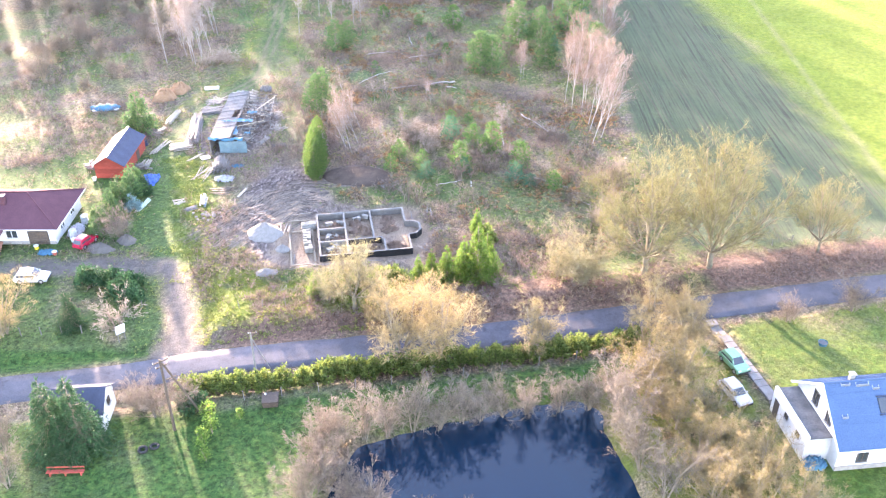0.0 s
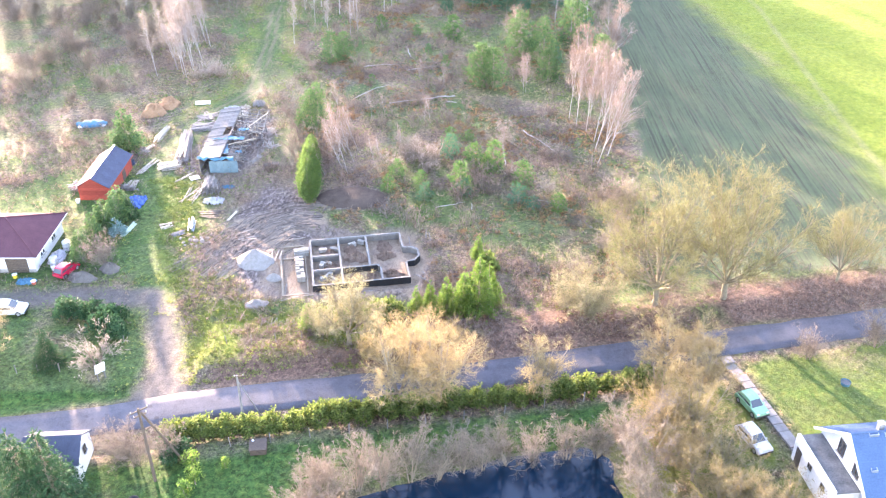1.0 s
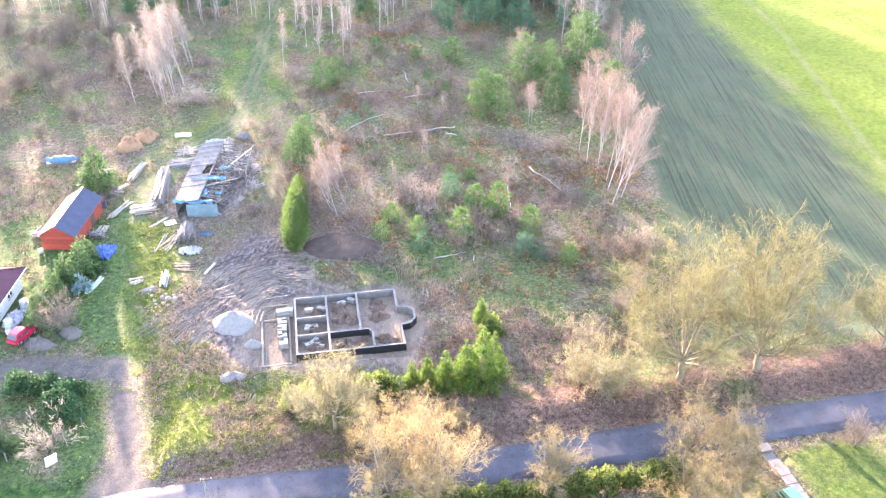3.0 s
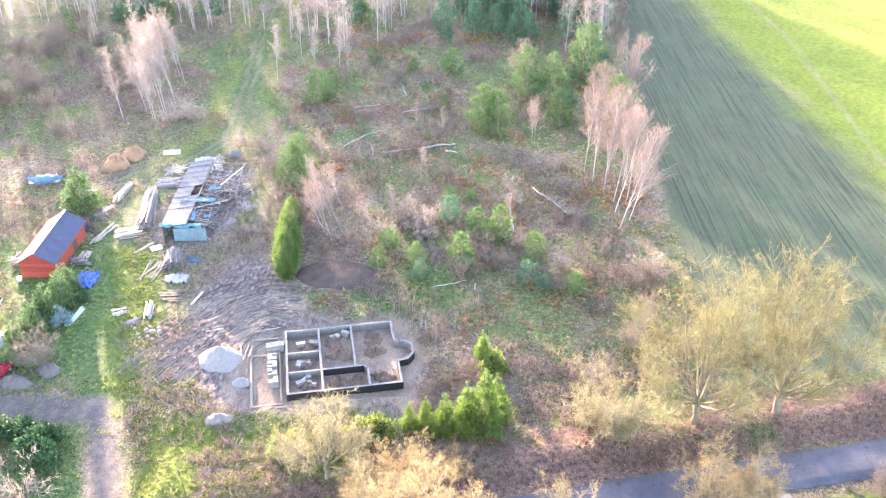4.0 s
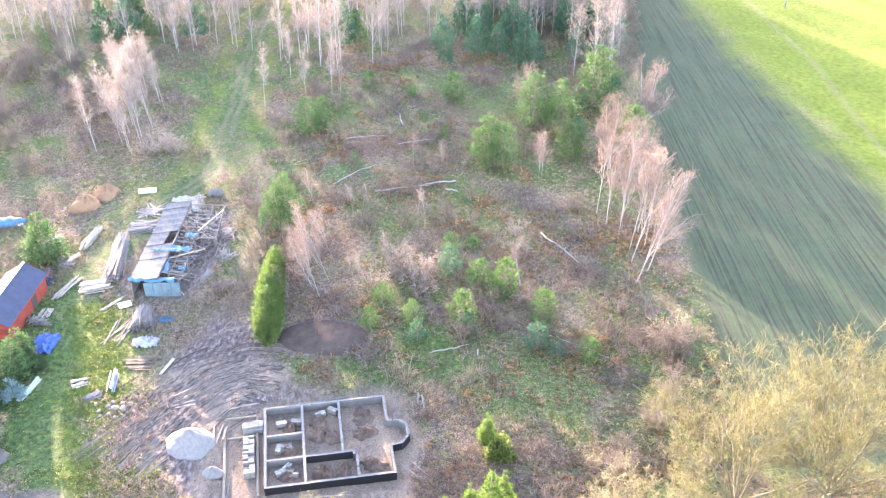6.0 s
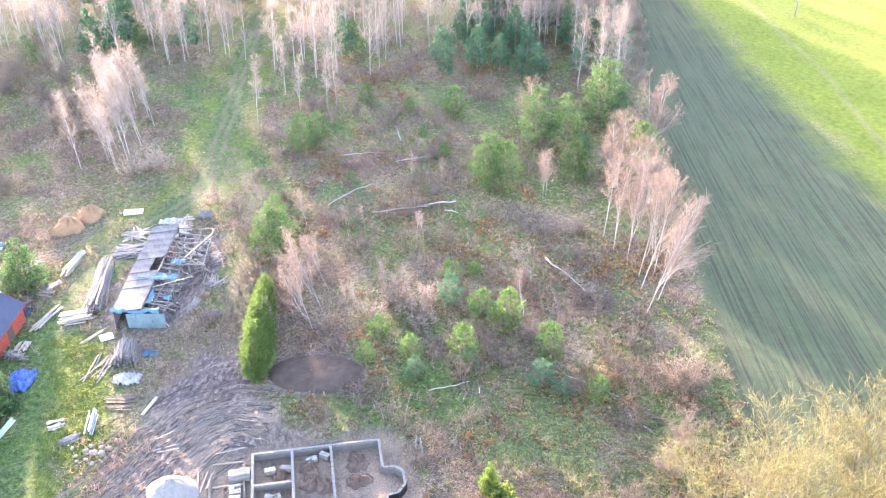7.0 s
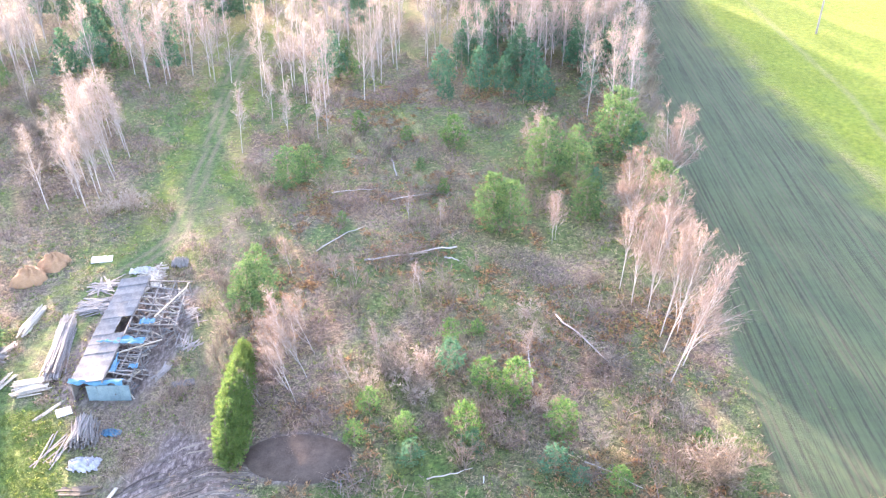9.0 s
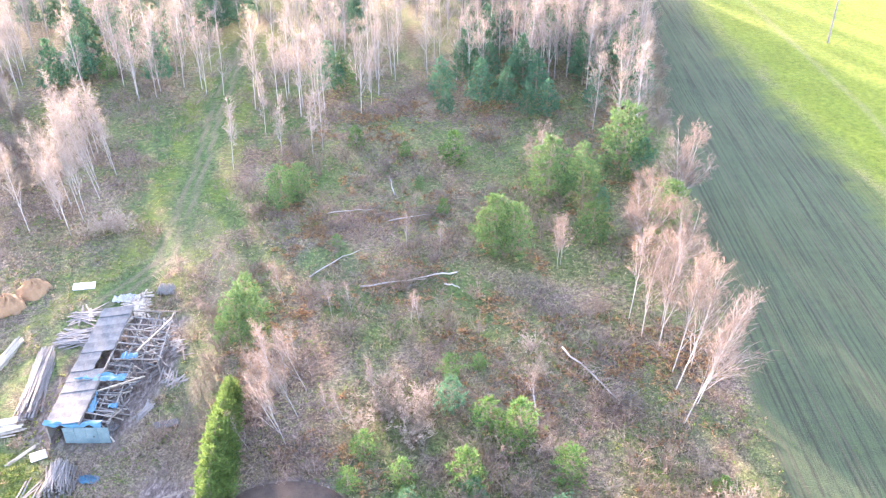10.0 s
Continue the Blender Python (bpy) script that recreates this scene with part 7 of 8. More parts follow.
# ---------------------------------------------------------------- small things
def build_small():
    w = thing("well", "brown wooden well cover with white knob in the lawn", "well", at=(-17.3, 67.6, on(-17.3, 67.6)), rz=6)
    part("curb", boxed((1.5, 1.3, 0.7), (0, 0, 0.35), bevel=0.03), M_WOOD_BROWN, w)
    lid = part("lid", boxed((1.65, 1.45, 0.08), (0, 0, 0.75), 3, 0, 0, 0.01), M_WOOD_BROWN, w, "brown board lid")
    part("knob", rod(bmesh.new(), (-0.5, 0.5, 0.78), (-0.5, 0.5, 0.95), 0.12, 0.08, 10), M_WHITE_PLASTIC, lid)
    for x, y, t in ((-28.2, 60.9, 6), (-27.2, 61.3, -8)):
        t_ = thing("tyre", "old black tyre lying on the lawn's edge", "tyre", "old tyres", at=(x, y, on(x, y) + 0.12), rz=0)
        V, F = [], []
        n, k = 24, 8
        for i in range(n):
            for j in range(k):
                a, b = 2 * math.pi * i / n, 2 * math.pi * j / k
                rr = 0.36 + 0.14 * math.cos(b)
                V.append((math.cos(a) * rr, math.sin(a) * rr, 0.13 * math.sin(b)))
                F.append((i * k + j, ((i + 1) % n) * k + j, ((i + 1) % n) * k + (j + 1) % k, i * k + (j + 1) % k))
        under("tread", mesh_of("tread", V, F), M_RUBBER, t_, "", pose(0, 0, 0, t, 4, 0))
    b = thing("bench", "long red-painted bench under the spruce", "bench", at=(-34.4, 58.0, on(-34.4, 58.0)), rz=2)
    red = stony("red_bench_paint", (0.30, 0.06, 0.04), (0.42, 0.09, 0.06), 3)
    for i in range(3):
        part("slat", boxed((3.4, 0.13, 0.05), (0, -0.16 + 0.16 * i, 0.45), bevel=0.005), red, b)
    for x in (-1.4, 0, 1.4):
        part("leg", boxed((0.08, 0.42, 0.42), (x, 0, 0.21)), red, b)
    part("backrest", boxed((3.4, 0.05, 0.16), (0, 0.25, 0.75), bevel=0.005), red, b)
    t = thing("tub", "round light blue plastic tub on the lawn", "tub", at=(41.0, 76.5, on(41.0, 76.5)))
    bm = bmesh.new()
    bmesh.ops.create_cone(bm, cap_ends=False, segments=20, radius1=0.42, radius2=0.52, depth=0.4, matrix=pose(0, 0, 0.2))
    tub = part("wall", bm, M_BLUE_TARP, t)
    part("base", rod(bmesh.new(), (0, 0, 0.02), (0, 0, 0.05), 0.42, None, 20), M_BLUE_TARP, t)
    part("water", rod(bmesh.new(), (0, 0, 0.28), (0, 0, 0.30), 0.46, None, 20), M_SHEET, t)
    bt = thing("covered_boat", "boat under a bright blue tarpaulin in the scrub", "boat", at=(-55.9, 138.4, on(-55.9, 138.4)), rz=8)
    n, k = 14, 9
    V = []
    for i in range(n):
        s = i / (n - 1) * 2 - 1
        wd = 0.95 * (1 - abs(s) ** 2.6) + 0.05
        for j in range(k):
            a = math.pi * j / (k - 1)
            V.append((s * 2.4, math.cos(a) * wd, 0.1 + math.sin(a) ** 0.7 * (0.75 + 0.15 * math.sin(i * 1.9)) * (1 - 0.3 * abs(s))))
    idx = [(i * k + j, (i + 1) * k + j, (i + 1) * k + j + 1, i * k + j + 1) for i in range(n - 1) for j in range(k - 1)]
    under("tarpaulin", mesh_of("tarpaulin", V, idx), M_BLUE_TARP, bt)
    part("hull", boxed((4.2, 1.5, 0.3), (0, 0, 0.12), bevel=0.1), M_WHITE_PLASTIC, bt, "white hull edge")
    for i, (x, y, col) in enumerate(((-51.4, 96.0, (0.75, 0.55, 0.05)), (-47.3, 97.6, (0.7, 0.72, 0.75)), (-48.6, 94.6, (0.5, 0.12, 0.08)), (-49.9, 114.0, (0.7, 0.7, 0.7)))):
        bk = thing("bucket", "plastic bucket standing on the yard grass", "bucket", "yard buckets", at=(x, y, on(x, y)), rz=i * 50)
        bm = bmesh.new()
        bmesh.ops.create_cone(bm, cap_ends=True, segments=14, radius1=0.24, radius2=0.30, depth=0.5, matrix=pose(0, 0, 0.25))
        part("shell", bm, paint("bucket_paint", col), bk)
        part("rim", rod(bmesh.new(), (0, 0, 0.47), (0, 0, 0.51), 0.32, None, 14), M_PLASTER, bk)
    for i, (x, y) in enumerate(((-47.6, 98.6), (-47.4, 102.4))):
        br = thing("water_barrel", "white round plastic water barrel by the house wall", "barrel", "rain barrels", at=(x, y, on(x, y)))
        part("drum", rod(bmesh.new(), (0, 0, 0), (0, 0, 1.05), 0.48, 0.46, 18), M_WHITE_PLASTIC, br)
        part("lid", rod(bmesh.new(), (0, 0, 1.05), (0, 0, 1.1), 0.5, 0.46, 18), M_FOIL, br)
        for z in (0.3, 0.7):
            part("hoop", rod(bmesh.new(), (0, 0, z), (0, 0, z + 0.05), 0.5, None, 18), M_METAL, br)
    mk = thing("marker_post", "small white marker post in the clearing", "post", at=(3.9, 112.2, on(3.9, 112.2)))
    part("stake", rod(bmesh.new(), (0, 0, -0.1), (0, 0, 0.9), 0.04, None, 8), M_WHITE_PLASTIC, mk)
    part("cap", rod(bmesh.new(), (0, 0, 0.9), (0, 0, 0.95), 0.05, 0.03, 8), M_ROOF_MAROON, mk)


build_small()


# ---------------------------------------------------------------- fallen trees and brush
def fallen(label, a, b, r, brush, seed, twigs=None, name="fallen_birch"):
    rng = np.random.default_rng(seed)
    za, zb = on(*a) + r * 1.5, on(*b) + r * 1.2
    o = thing(name, label, "log", "fallen trees", at=(a[0], a[1], za))
    v = Vector((b[0] - a[0], b[1] - a[1], zb - za + 0.25))
    n = 7
    pts = [v * (i / (n - 1)) + Vector((rng.normal() * 0.06, rng.normal() * 0.10, 0.1 * math.sin(3.1 * i / (n - 1)))) for i in range(n)]
    P = np.array([p[:] for p in pts])
    R = np.linspace(r, r * 0.45, n)
    me = mesh_of("trunk", *pipe(P, R))
    under("trunk", me, M_BIRCH_BARK, o)
    if brush:
        Q = np.stack([P[:-1], (P[:-1] + P[1:]) / 2, P[1:]], 1)[2:]
        Q1, R1 = sprout(Q, np.full(len(Q), 0.06), brush, rng, 0.0, 1.0, (0.5, 1.2), 1.3, 0.08, 0.012, 0.3)
        Q1[..., 2] = np.maximum(Q1[..., 2], -0.12)
        Q2, R2 = sprout(Q1, R1, 6, rng, 0.2, 1.0, (0.4, 0.9), 0.5, 0.05, 0.012, 0.3)
        tagged(under("brushwood", mesh_of("brushwood", *joined(tubes(Q1[:, 0], Q1[:, 1], R1, R1 * 0.7, 3), spikes(Q1[:, 1], Q1[:, 2], R1 * 0.7), spikes(Q2[:, 0], Q2[:, 2], R2))), twigs or M_BIRCH_TWIG, o), "dead grey branches", kind="stuff")


fallen("fallen pale birch trunk with broken branches", (-9.0, 146.9), (-1.5, 148.0), 0.11, 8, 1)
fallen("fallen pale birch trunk on brushwood", (2.0, 149.8), (-3.2, 148.0), 0.12, 4, 2)
fallen("long thin fallen birch on the clearing", (-15.0, 149.0), (-9.6, 154.2), 0.09, 3, 3)
fallen("short fallen trunk on brown brush", (-6.4, 161.4), (-1.2, 162.4), 0.09, 4, 4)
fallen("short fallen trunk in the grass", (-14.4, 163.5), (-8.6, 163.8), 0.08, 2, 5)
fallen("fallen birch with a fan of dead branches", (12.6, 135.8), (17.2, 127.6), 0.10, 26, 6, M_PALE_TWIG)
fallen("short sawn log lying on the clearing", (0.6, 147.4), (2.3, 146.4), 0.11, 0, 7)
fallen("leaning broken birch snag", (-5.9, 168.0), (-7.0, 172.6), 0.10, 3, 8)
fallen("thin fallen pole on the clearing", (-1.0, 112.6), (3.0, 113.4), 0.07, 2, 9)
fallen("thin fallen pole in rusty brush", (13.0, 114.6), (17.5, 111.2), 0.06, 6, 10)
fallen("thin standing dead stem fallen in the scrub", (9.2, 124.6), (9.0, 131.0), 0.08, 1, 11)


# ---------------------------------------------------------------- yard clutter
lumber("junk_pile", "jumble of dark scrap boards and metal by the conifer", -46.4, 127.2, 15, 34, 1.6, 3.6, 3, M_WOOD_BROWN, 41, 0.3, 0.08, 50, "scrap piles", "scrap")
lumber("junk_pile", "pile of grey scrap behind the conifer", -48.6, 134.4, -10, 24, 2.2, 2.6, 3, M_WOOD_GREY, 42, 0.18, 0.06, 40, "scrap piles", "scrap")
lumber("junk_pile", "mixed scrap boards near the lane", -45.2, 129.6, 5, 18, 2.0, 2.4, 2, M_WOOD_GREY, 43, 0.22, 0.06, 14, "scrap piles", "scrap")
lumber("junk_pile", "broken grey boards at the barn's side", -26.4, 131.4, 70, 16, 2.2, 2.6, 1, M_WOOD_GREY, 44, 0.14, 0.04, 40, "scrap piles", "scrap")
lumber("timber_pile", "boards strewn at the barn's open side", -27.0, 136.0, 40, 16, 2.4, 3.0, 1, M_WOOD_GREY, 45, 0.14, 0.04, 50)
lumber("timber_pile", "thin branches and laths strewn on rough grass", -19.0, 86.8, 80, 14, 2.0, 4.4, 1, M_WOOD_GREY, 46, 0.07, 0.04, 45)
lumber("timber_pile", "old boards lying on churned mud", -24.8, 104.6, 20, 4, 2.6, 4.0, 1, M_WOOD_GREY, 47, 0.16, 0.05, 16)
lumber("timber_pile", "formwork boards west of the foundations", -20.6, 100.6, 82, 4, 2.4, 1.2, 1, M_WOOD_GREY, 48, 0.16, 0.05, 12)
crumple("dark_sheet", "dark plastic sheet over scrap near the shed", -46.8, 125.4, 1.6, 0.9, 0.6, M_ROOF_DARK, 49)
crumple("plastic_sheet", "white rubbish scattered behind the barn", -34.6, 144.6, 1.6, 0.7, 0.5, M_FOIL, 50)
crumple("straw_bale", "loose straw-coloured heap at the barn's end", -30.6, 146.0, 1.0, 0.8, 0.9, M_GRAVEL, 51, "heap")


def brush_pile(x, y, r, h, n, seed, label, mat):
    rng = np.random.default_rng(seed)
    a, d = rng.uniform(0, 6.28, n), rng.uniform(0, 1, n) ** 0.5 * r
    P0 = np.column_stack([np.cos(a) * d, np.sin(a) * d * 0.7, rng.uniform(0, 1, n) * h * (1 - d / r) + 0.05])
    D = unit(np.column_stack([rng.normal(size=(n, 2)), rng.uniform(-0.05, 0.5, n)]))
    P1 = P0 + D * rng.uniform(0.6, 1.8, n)[:, None]
    P1[:, 2] = np.maximum(P1[:, 2], 0.05)
    o = thing("brush_pile", label, "brushwood", "brush piles", at=(x, y, on(x, y)))
    under("brushwood", mesh_of("brushwood", *spikes(P0, P1, np.full(n, 0.022))), mat, o)
    k = 9
    a = rng.uniform(0, 6.28, k)
    Q0 = np.column_stack([rng.normal(size=(k, 2)) * r * 0.3, np.full(k, 0.1)])
    for i in range(k):
        part("branch", rod(bmesh.new(), Q0[i], Q0[i] + np.array([math.cos(a[i]) * 1.6, math.sin(a[i]) * 1.6, 0.25]), 0.05, 0.02, 6), M_WOOD_GREY, o)


brush_pile(17.2, 127.6, 2.4, 0.8, 420, 1, "grey fan of dead brushwood at the fallen birch", M_GREY_TWIG)
brush_pile(-3.6, 148.7, 3.6, 0.8, 420, 2, "brown pile of cut brushwood under fallen trunks", M_SCRUB)
brush_pile(-1.0, 163.4, 3.2, 0.8, 360, 3, "brown pile of cut brushwood in the clearing", M_SCRUB)
brush_pile(-22.5, 163.5, 2.8, 0.8, 300, 4, "brown pile of cut brushwood near the lane", M_SCRUB)
brush_pile(15.6, 113.8, 2.4, 0.7, 300, 5, "rusty pile of cut brushwood by young pines", M_GOLD_TWIG)
brush_pile(-8.0, 112.4, 2.4, 0.6, 240, 6, "brown brushwood beside the soil mound", M_SCRUB)
brush_pile(18.6, 108.4, 2.6, 0.7, 260, 7, "grey brushwood in the scrub", M_GREY_TWIG)
brush_pile(-12.0, 160.5, 2.2, 0.6, 220, 8, "brown brushwood among fallen trunks", M_SCRUB)


# ---------------------------------------------------------------- undergrowth
def cover(name, label, mat, x, y, per, low, high, width, spread, seed, curl=0.15, category="undergrowth"):
    """Tufts of blades, all one sheet of undergrowth."""
    rng = np.random.default_rng(seed)
    z = land(x, y)
    P = np.repeat(np.column_stack([x, y, z - 0.03]), per, 0)
    n = len(P)
    P[:, :2] += rng.normal(size=(n, 2)) * 0.08
    size = np.repeat(rng.uniform(low, high, len(x)), per) * rng.uniform(0.6, 1.1, n)
    D = unit(np.column_stack([rng.normal(size=(n, 2)) * spread, np.ones(n)]))
    V, F = blades(P, D, size, rng.uniform(0.6, 1.3, n) * width, rng, curl)
    me = mesh_of(name, V, F)
    me.materials.append(mat)
    tagged(new(name, me), label, category, kind="stuff")


def thicket(name, label, mat, x, y, per, low, high, spread, r, seed):
    """Bare little stems, all one thicket."""
    rng = np.random.default_rng(seed)
    z = land(x, y)
    B = np.repeat(np.column_stack([x, y, z - 0.05]), per, 0)
    n = len(B)
    B[:, :2] += rng.normal(size=(n, 2)) * 0.15
    size = np.repeat(rng.uniform(low, high, len(x)), per) * rng.uniform(0.6, 1.1, n)
    D = unit(np.column_stack([rng.normal(size=(n, 2)) * spread, np.ones(n)]))
    T = B + D * size[:, None]
    m = (B + T) / 2
    S = m + unit(D + rng.normal(size=(n, 3)) * 0.6) * size[:, None] * 0.45
    me = mesh_of(name, *joined(slivers(B, T, np.full(n, r), rng), slivers(m, S, np.full(n, r * 0.8), rng)))
    me.materials.append(mat)
    tagged(new(name, me), label, "scrub", kind="stuff")


def spread_points(n, box_, seed, weight):
    rng = np.random.default_rng(seed)
    x, y = rng.uniform(box_[0], box_[1], n), rng.uniform(box_[2], box_[3], n)
    k = rng.uniform(0, 1, n) < weight(x, y)
    return x[k], y[k]


def wild(x, y):
    a, b, c = ground_masks(x, y)
    w = (1 - a[0]) * (1 - a[1]) * (1 - a[3]) * (1 - b[0]) * (1 - b[1]) * (1 - c[0]) * (1 - 0.7 * c[1]) * (1 - 0.5 * c[2])
    w = w * (away(x, y, ROAD) > 3.2) * (inside(x, y, POND) < -0.3) * (away(x, y, DRIVE) > 2.6) * (inside(x, y, PIT) < 0)
    w = w * (inside(x, y, [(-35.4, 122), (-27, 122), (-27, 141), (-35.4, 141)]) < 0) * (away(x, y, LANE) > 1.6)
    w = w * (inside(x, y, [(33, 57), (50, 59), (49, 70), (31, 69)]) < 0) * (inside(x, y, [(-36.5, 62.5), (-31.3, 62.5), (-31.3, 68), (-36.5, 68)]) < 0)
    return w


def wild_ground(x, y):
    g = ground_masks(x, y)
    return (1 - g[0][0]) * (1 - g[2][0]) * (away(x, y, ROAD) > 3) * (away(x, y, DRIVE) > 2.4)


CLEARING = (-80, 31, 84, 215)
x, y = spread_points(56000, CLEARING, 1, lambda x, y: wild(x, y) * soft(fbm(x, y, 5, 90) - 0.50, 0.12))
cover("dry_grass", "tall dry straw-coloured grass over the clearing", M_DRYGRASS, x, y, 5, 0.3, 0.75, 0.07, 0.9, 2, 0.3)
x, y = spread_points(24000, (-24, 30, 96, 190), 33, lambda x, y: wild(x, y) * np.maximum(0.7 * soft(fbm(x, y, 5, 110) - 0.60, 0.08), np.maximum(np.exp(-((x - 12) ** 2 + (y - 122) ** 2) / 26), np.maximum(np.exp(-((x - 10) ** 2 + (y - 137) ** 2) / 22), 0.8 * np.maximum(np.exp(-((x - 15) ** 2 + (y - 114) ** 2) / 9), np.exp(-((x - 8) ** 2 + (y - 119) ** 2) / 8))))))
cover("straw_grass", "pale matted straw lying in patches", M_STRAW, x, y, 7, 0.3, 0.7, 0.06, 1.4, 34, 0.5)
x, y = spread_points(36000, CLEARING, 3, lambda x, y: wild(x, y) * soft(fbm(x, y, 7, 61) - 0.5, 0.2))
cover("green_grass", "fresh green grass tufts in the clearing", M_FRESHGRASS, x, y, 6, 0.25, 0.55, 0.06, 0.8, 4, 0.2)
x, y = spread_points(9000, (-26, 29, 98, 205), 35, lambda x, y: wild(x, y) * np.maximum(soft(fbm(x, y, 4, 112) - 0.63, 0.06), 0.25 * (np.abs(away(x, y, LANE) - 5.0) < 1.6)))
cover("tall_grass", "bright yellow-green grass clumps in the clearing", M_YELLOWGRASS, x, y, 8, 0.25, 0.6, 0.07, 1.0, 36, 0.3)
x, y = spread_points(50000, CLEARING, 5, lambda x, y: wild(x, y) * np.maximum(soft(fbm(x, y, 7, 95) - 0.53, 0.10), np.maximum(np.exp(-((x + 3) ** 2 + (y - 127) ** 2) / 45), np.exp(-((x - 12) ** 2 + (y - 132) ** 2) / 30))) * (x < 29))
thicket("brown_scrub", "low bare reddish-brown scrub over the clearing", M_SCRUB, x, y, 5, 0.6, 1.7, 0.55, 0.020, 6)
x, y = spread_points(30000, (-22, 30, 95, 200), 7, lambda x, y: wild(x, y) * np.maximum(soft(fbm(x, y, 6, 97) - 0.58, 0.08) * 0.6, 0.9 * np.maximum(np.exp(-((x - 8) ** 2 + (y - 129) ** 2) / 14), np.exp(-((x - 15) ** 2 + (y - 111) ** 2) / 16))))
cover("dead_bracken", "rust-coloured dead bracken in patches", M_RUST, x, y, 8, 0.4, 0.9, 0.12, 1.0, 8, 0.3)
x, y = spread_points(26000, (-60, 60, 20, 125), 9, lambda x, y: ground_masks(x, y)[0][1] * (inside(x, y, POND) < -1) * (away(x, y, ROAD) > 3) * (inside(x, y, [(33, 57), (50, 59), (49, 70), (31, 69)]) < 0))
cover("lawn_grass", "short uneven green lawn grass", M_GREENGRASS, x, y, 5, 0.12, 0.3, 0.05, 0.9, 10, 0.2)
x, y = spread_points(5000, (-27, 60, 74, 96), 11, lambda x, y: ground_masks(x, y)[0][2])
cover("fallen_leaves", "reddish-brown fallen leaves along the verge", M_RUST, x, y, 4, 0.07, 0.15, 0.08, 2.0, 12, 0.4)
x, y = spread_points(3500, (-14, 34, 46, 82), 13, lambda x, y: wild(x, y) * (y < 77 + 0.196 * x - 3))
cover("dry_grass", "golden dry grass under the bare trees", M_DRYGRASS, x, y, 8, 0.4, 0.9, 0.07, 0.7, 14, 0.3)
# bank between road and clearing: tall golden grass and brambles
x, y = spread_points(9000, (-26, 62, 80, 99), 15, lambda x, y: wild(x, y) * soft(fbm(x, y, 4, 99) - 0.45, 0.2))
thicket("bramble_scrub", "tangled bare brambles on the road bank", M_SCRUB, x, y, 6, 0.5, 1.3, 0.8, 0.016, 16)
# Beyond y 135 the yellow grass beside the lane also imitates sun streaks.
x, y = spread_points(14000, (-46, -20, 74, 200), 17, lambda x, y: np.maximum(soft(1.3 - np.abs(away(x, y, DRIVE) - 3.4), 0.8), (0.8 - 0.5 * (y > 135)) * soft(1.4 - np.abs(away(x, y, LANE) - 4.2), 1.0)) * (away(x, y, ROAD) > 3) * (away(x, y, YARD) > 2.6) * soft(fbm(x, y, 4, 101) - 0.38, 0.2))
cover("tall_grass", "tall yellow-green grass along drive and lane", M_YELLOWGRASS, x, y, 5, 0.2, 0.45, 0.08, 0.9, 18, 0.3)
x, y = spread_points(30000, (-44, -5, 78, 124), 23, lambda x, y: 0.9 * np.maximum(soft(inside(x, y, WEEDS), 2), soft(inside(x, y, SITE_WEEDS), 2)) * wild_ground(x, y) * soft(fbm(x, y, 2.5, 65) - 0.4, 0.2))
cover("tall_grass", "clumps of green weeds beside lane and site", M_WEED, x, y, 6, 0.2, 0.5, 0.05, 1.0, 24, 0.3)
x, y = spread_points(6000, (-30, -8, 76, 96), 19, lambda x, y: wild(x, y) * soft(fbm(x, y, 3, 103) - 0.42, 0.2))
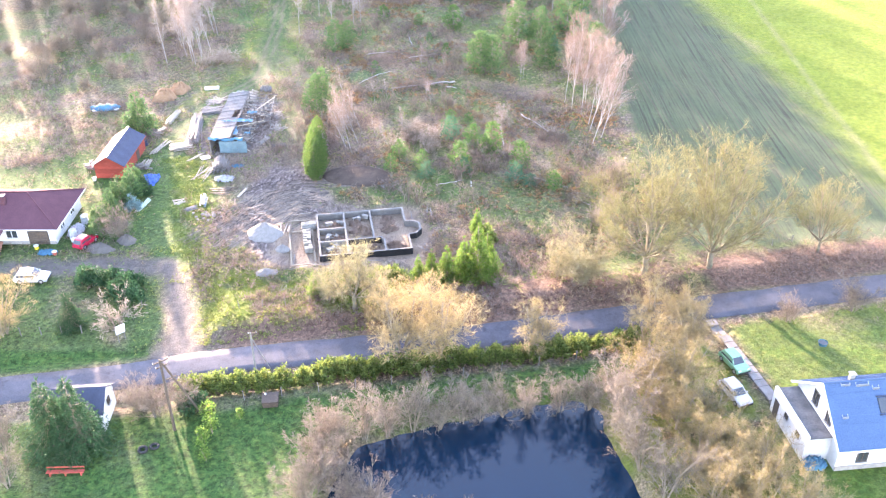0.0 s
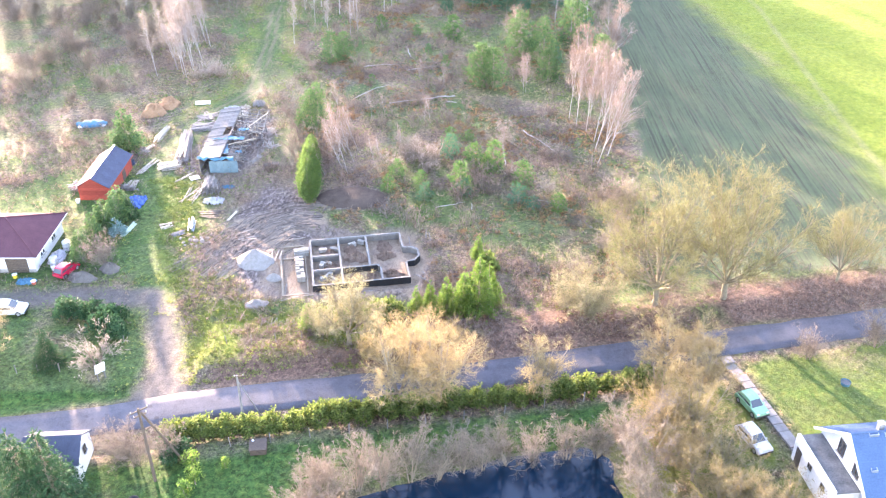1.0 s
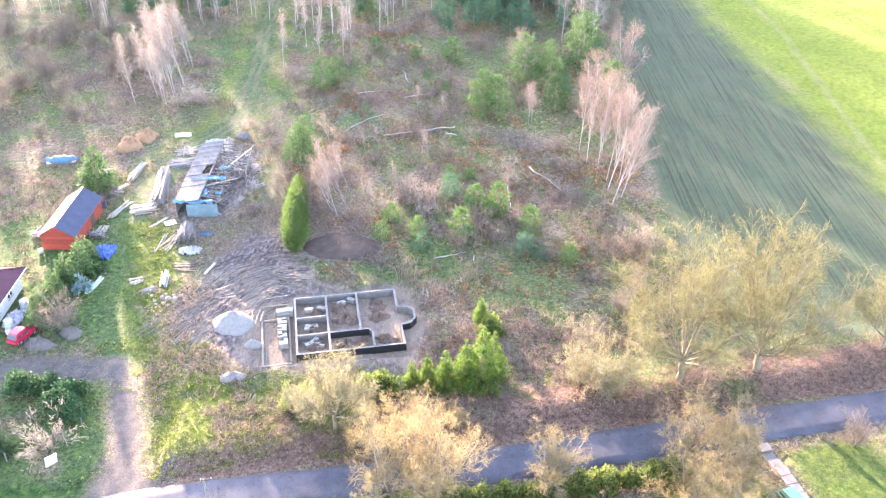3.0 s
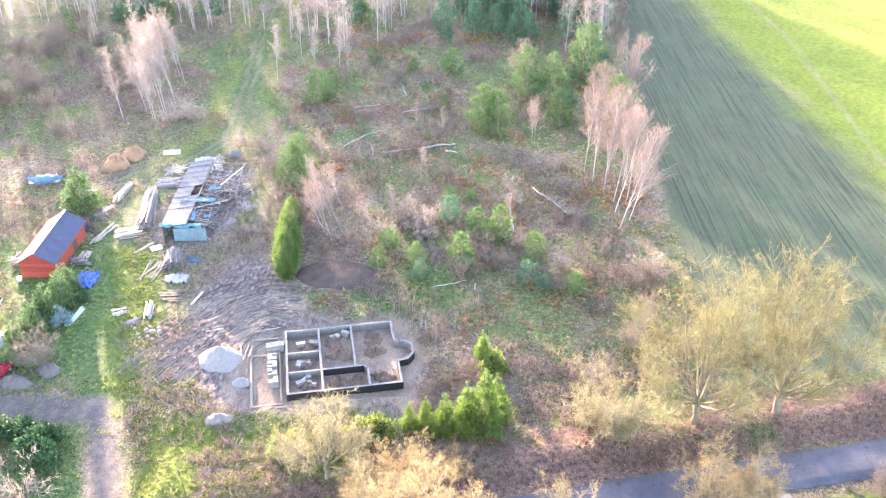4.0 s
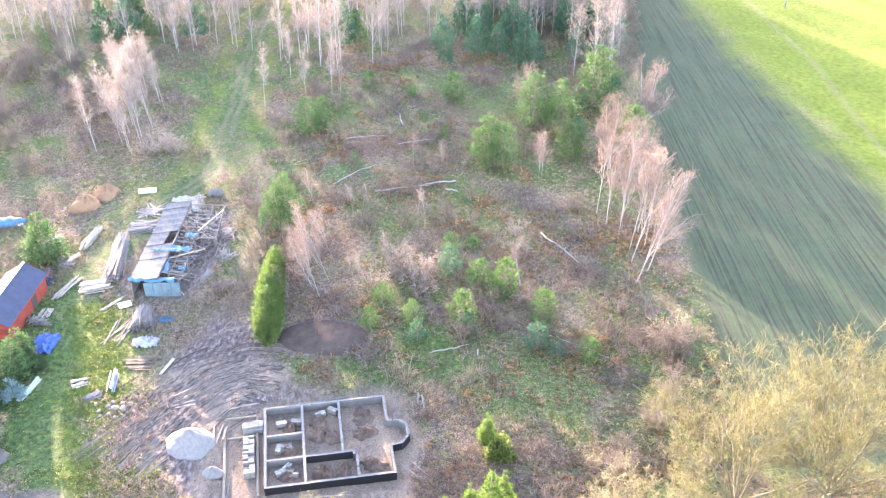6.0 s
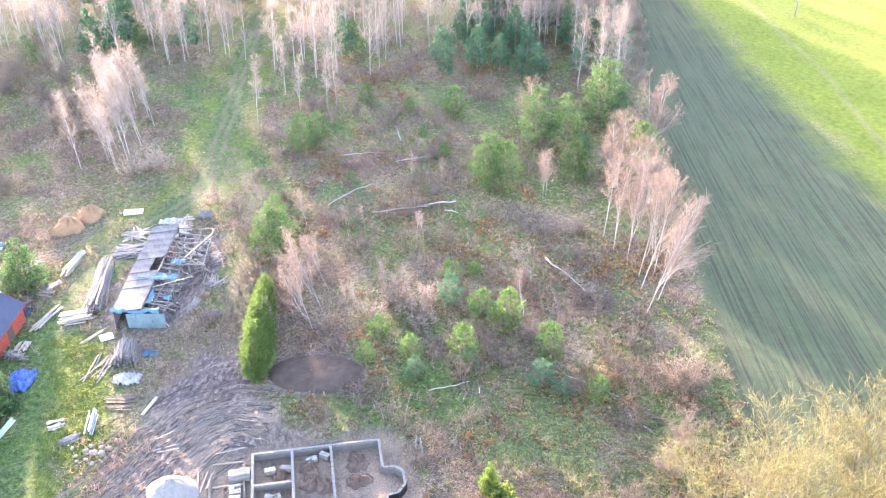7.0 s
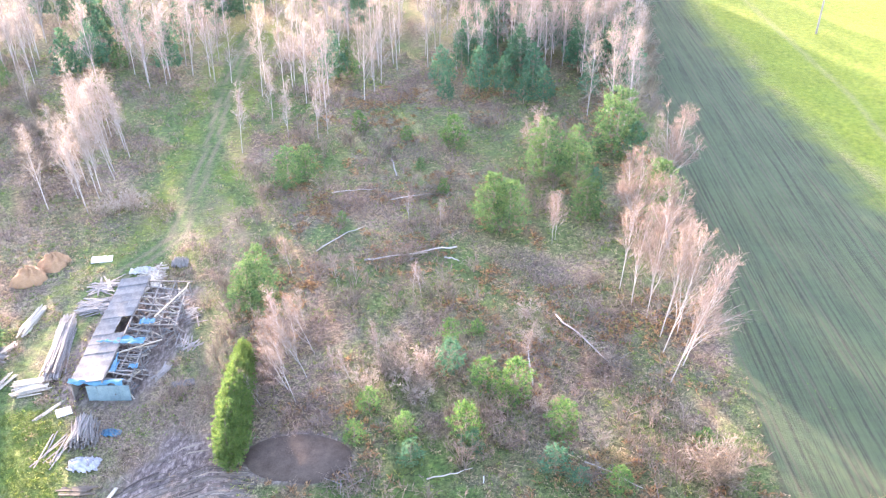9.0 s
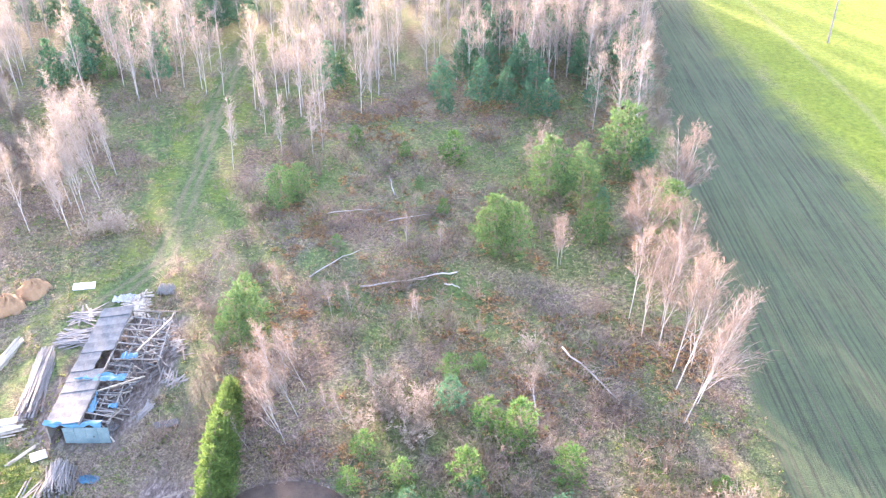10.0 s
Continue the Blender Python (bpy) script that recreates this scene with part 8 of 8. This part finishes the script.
cover("tall_grass", "tall yellow-green weeds between drive and site", M_YELLOWGRASS, x, y, 5, 0.2, 0.5, 0.09, 0.9, 20, 0.3)


def mud_ruts():
    """Wheel ruts: long low ridges of turned mud that follow the diggers' way."""
    rng = np.random.default_rng(77)
    way = np.array([(-31.5, 95.5), (-28.5, 100), (-25.5, 105), (-22.5, 108.5), (-19.5, 110.0), (-16.0, 109.6)])
    s = np.concatenate([[0], np.cumsum(np.hypot(*np.diff(way, axis=0).T))])
    V, F = [], []
    o = 0
    for _ in range(520):
        t0 = rng.uniform(0, s[-1] - 2)
        n = int(rng.integers(6, 16))
        t = np.clip(t0 + np.arange(n) * 0.5, 0, s[-1])
        off = rng.normal() * 2.2
        cx, cy = np.interp(t, s, way[:, 0]), np.interp(t, s, way[:, 1])
        dx, dy = np.gradient(cx) + 1e-6, np.gradient(cy)
        ln = np.hypot(dx, dy)
        bend = off + rng.uniform(0.1, 0.9) * np.sin(t * rng.uniform(0.2, 0.5) + rng.uniform(0, 6)) + rng.normal(size=n) * 0.03
        px, py = cx - dy / ln * bend, cy + dx / ln * bend
        w, h = rng.uniform(0.035, 0.10), rng.uniform(0.02, 0.065)
        fade = np.sin(np.linspace(0.15, 2.99, n))
        z = land(px, py)
        for k, hh in ((-1, 0), (0, 1), (1, 0)):
            V.append(np.column_stack([px - dy / ln * w * k, py + dx / ln * w * k, z + hh * h * fade * rng.uniform(0.7, 1.2, n) + 0.015 - 0.03 * (1 - hh)]))
        for a in (0, 1):
            for i in range(n - 1):
                p = o + a * n + i
                F.append((p, p + 1, p + n + 1, p + n))
        o += 3 * n
    me = mesh_of("mud_ruts", np.concatenate(V), F)
    me.materials.append(M_MUDCLOD)
    tagged(new("mud_ruts", me), "ridged wheel ruts in churned grey mud", "mud", kind="stuff")


mud_ruts()
x, y = spread_points(5000, (-31, -1, 88, 120), 21, lambda x, y: ground_masks(x, y)[0][0] * (inside(x, y, PIT) < 0.3))
cover("mud_lumps", "clods and straw on churned mud", M_MUDCLOD, x, y, 4, 0.08, 0.2, 0.11, 1.2, 22, 0.3)
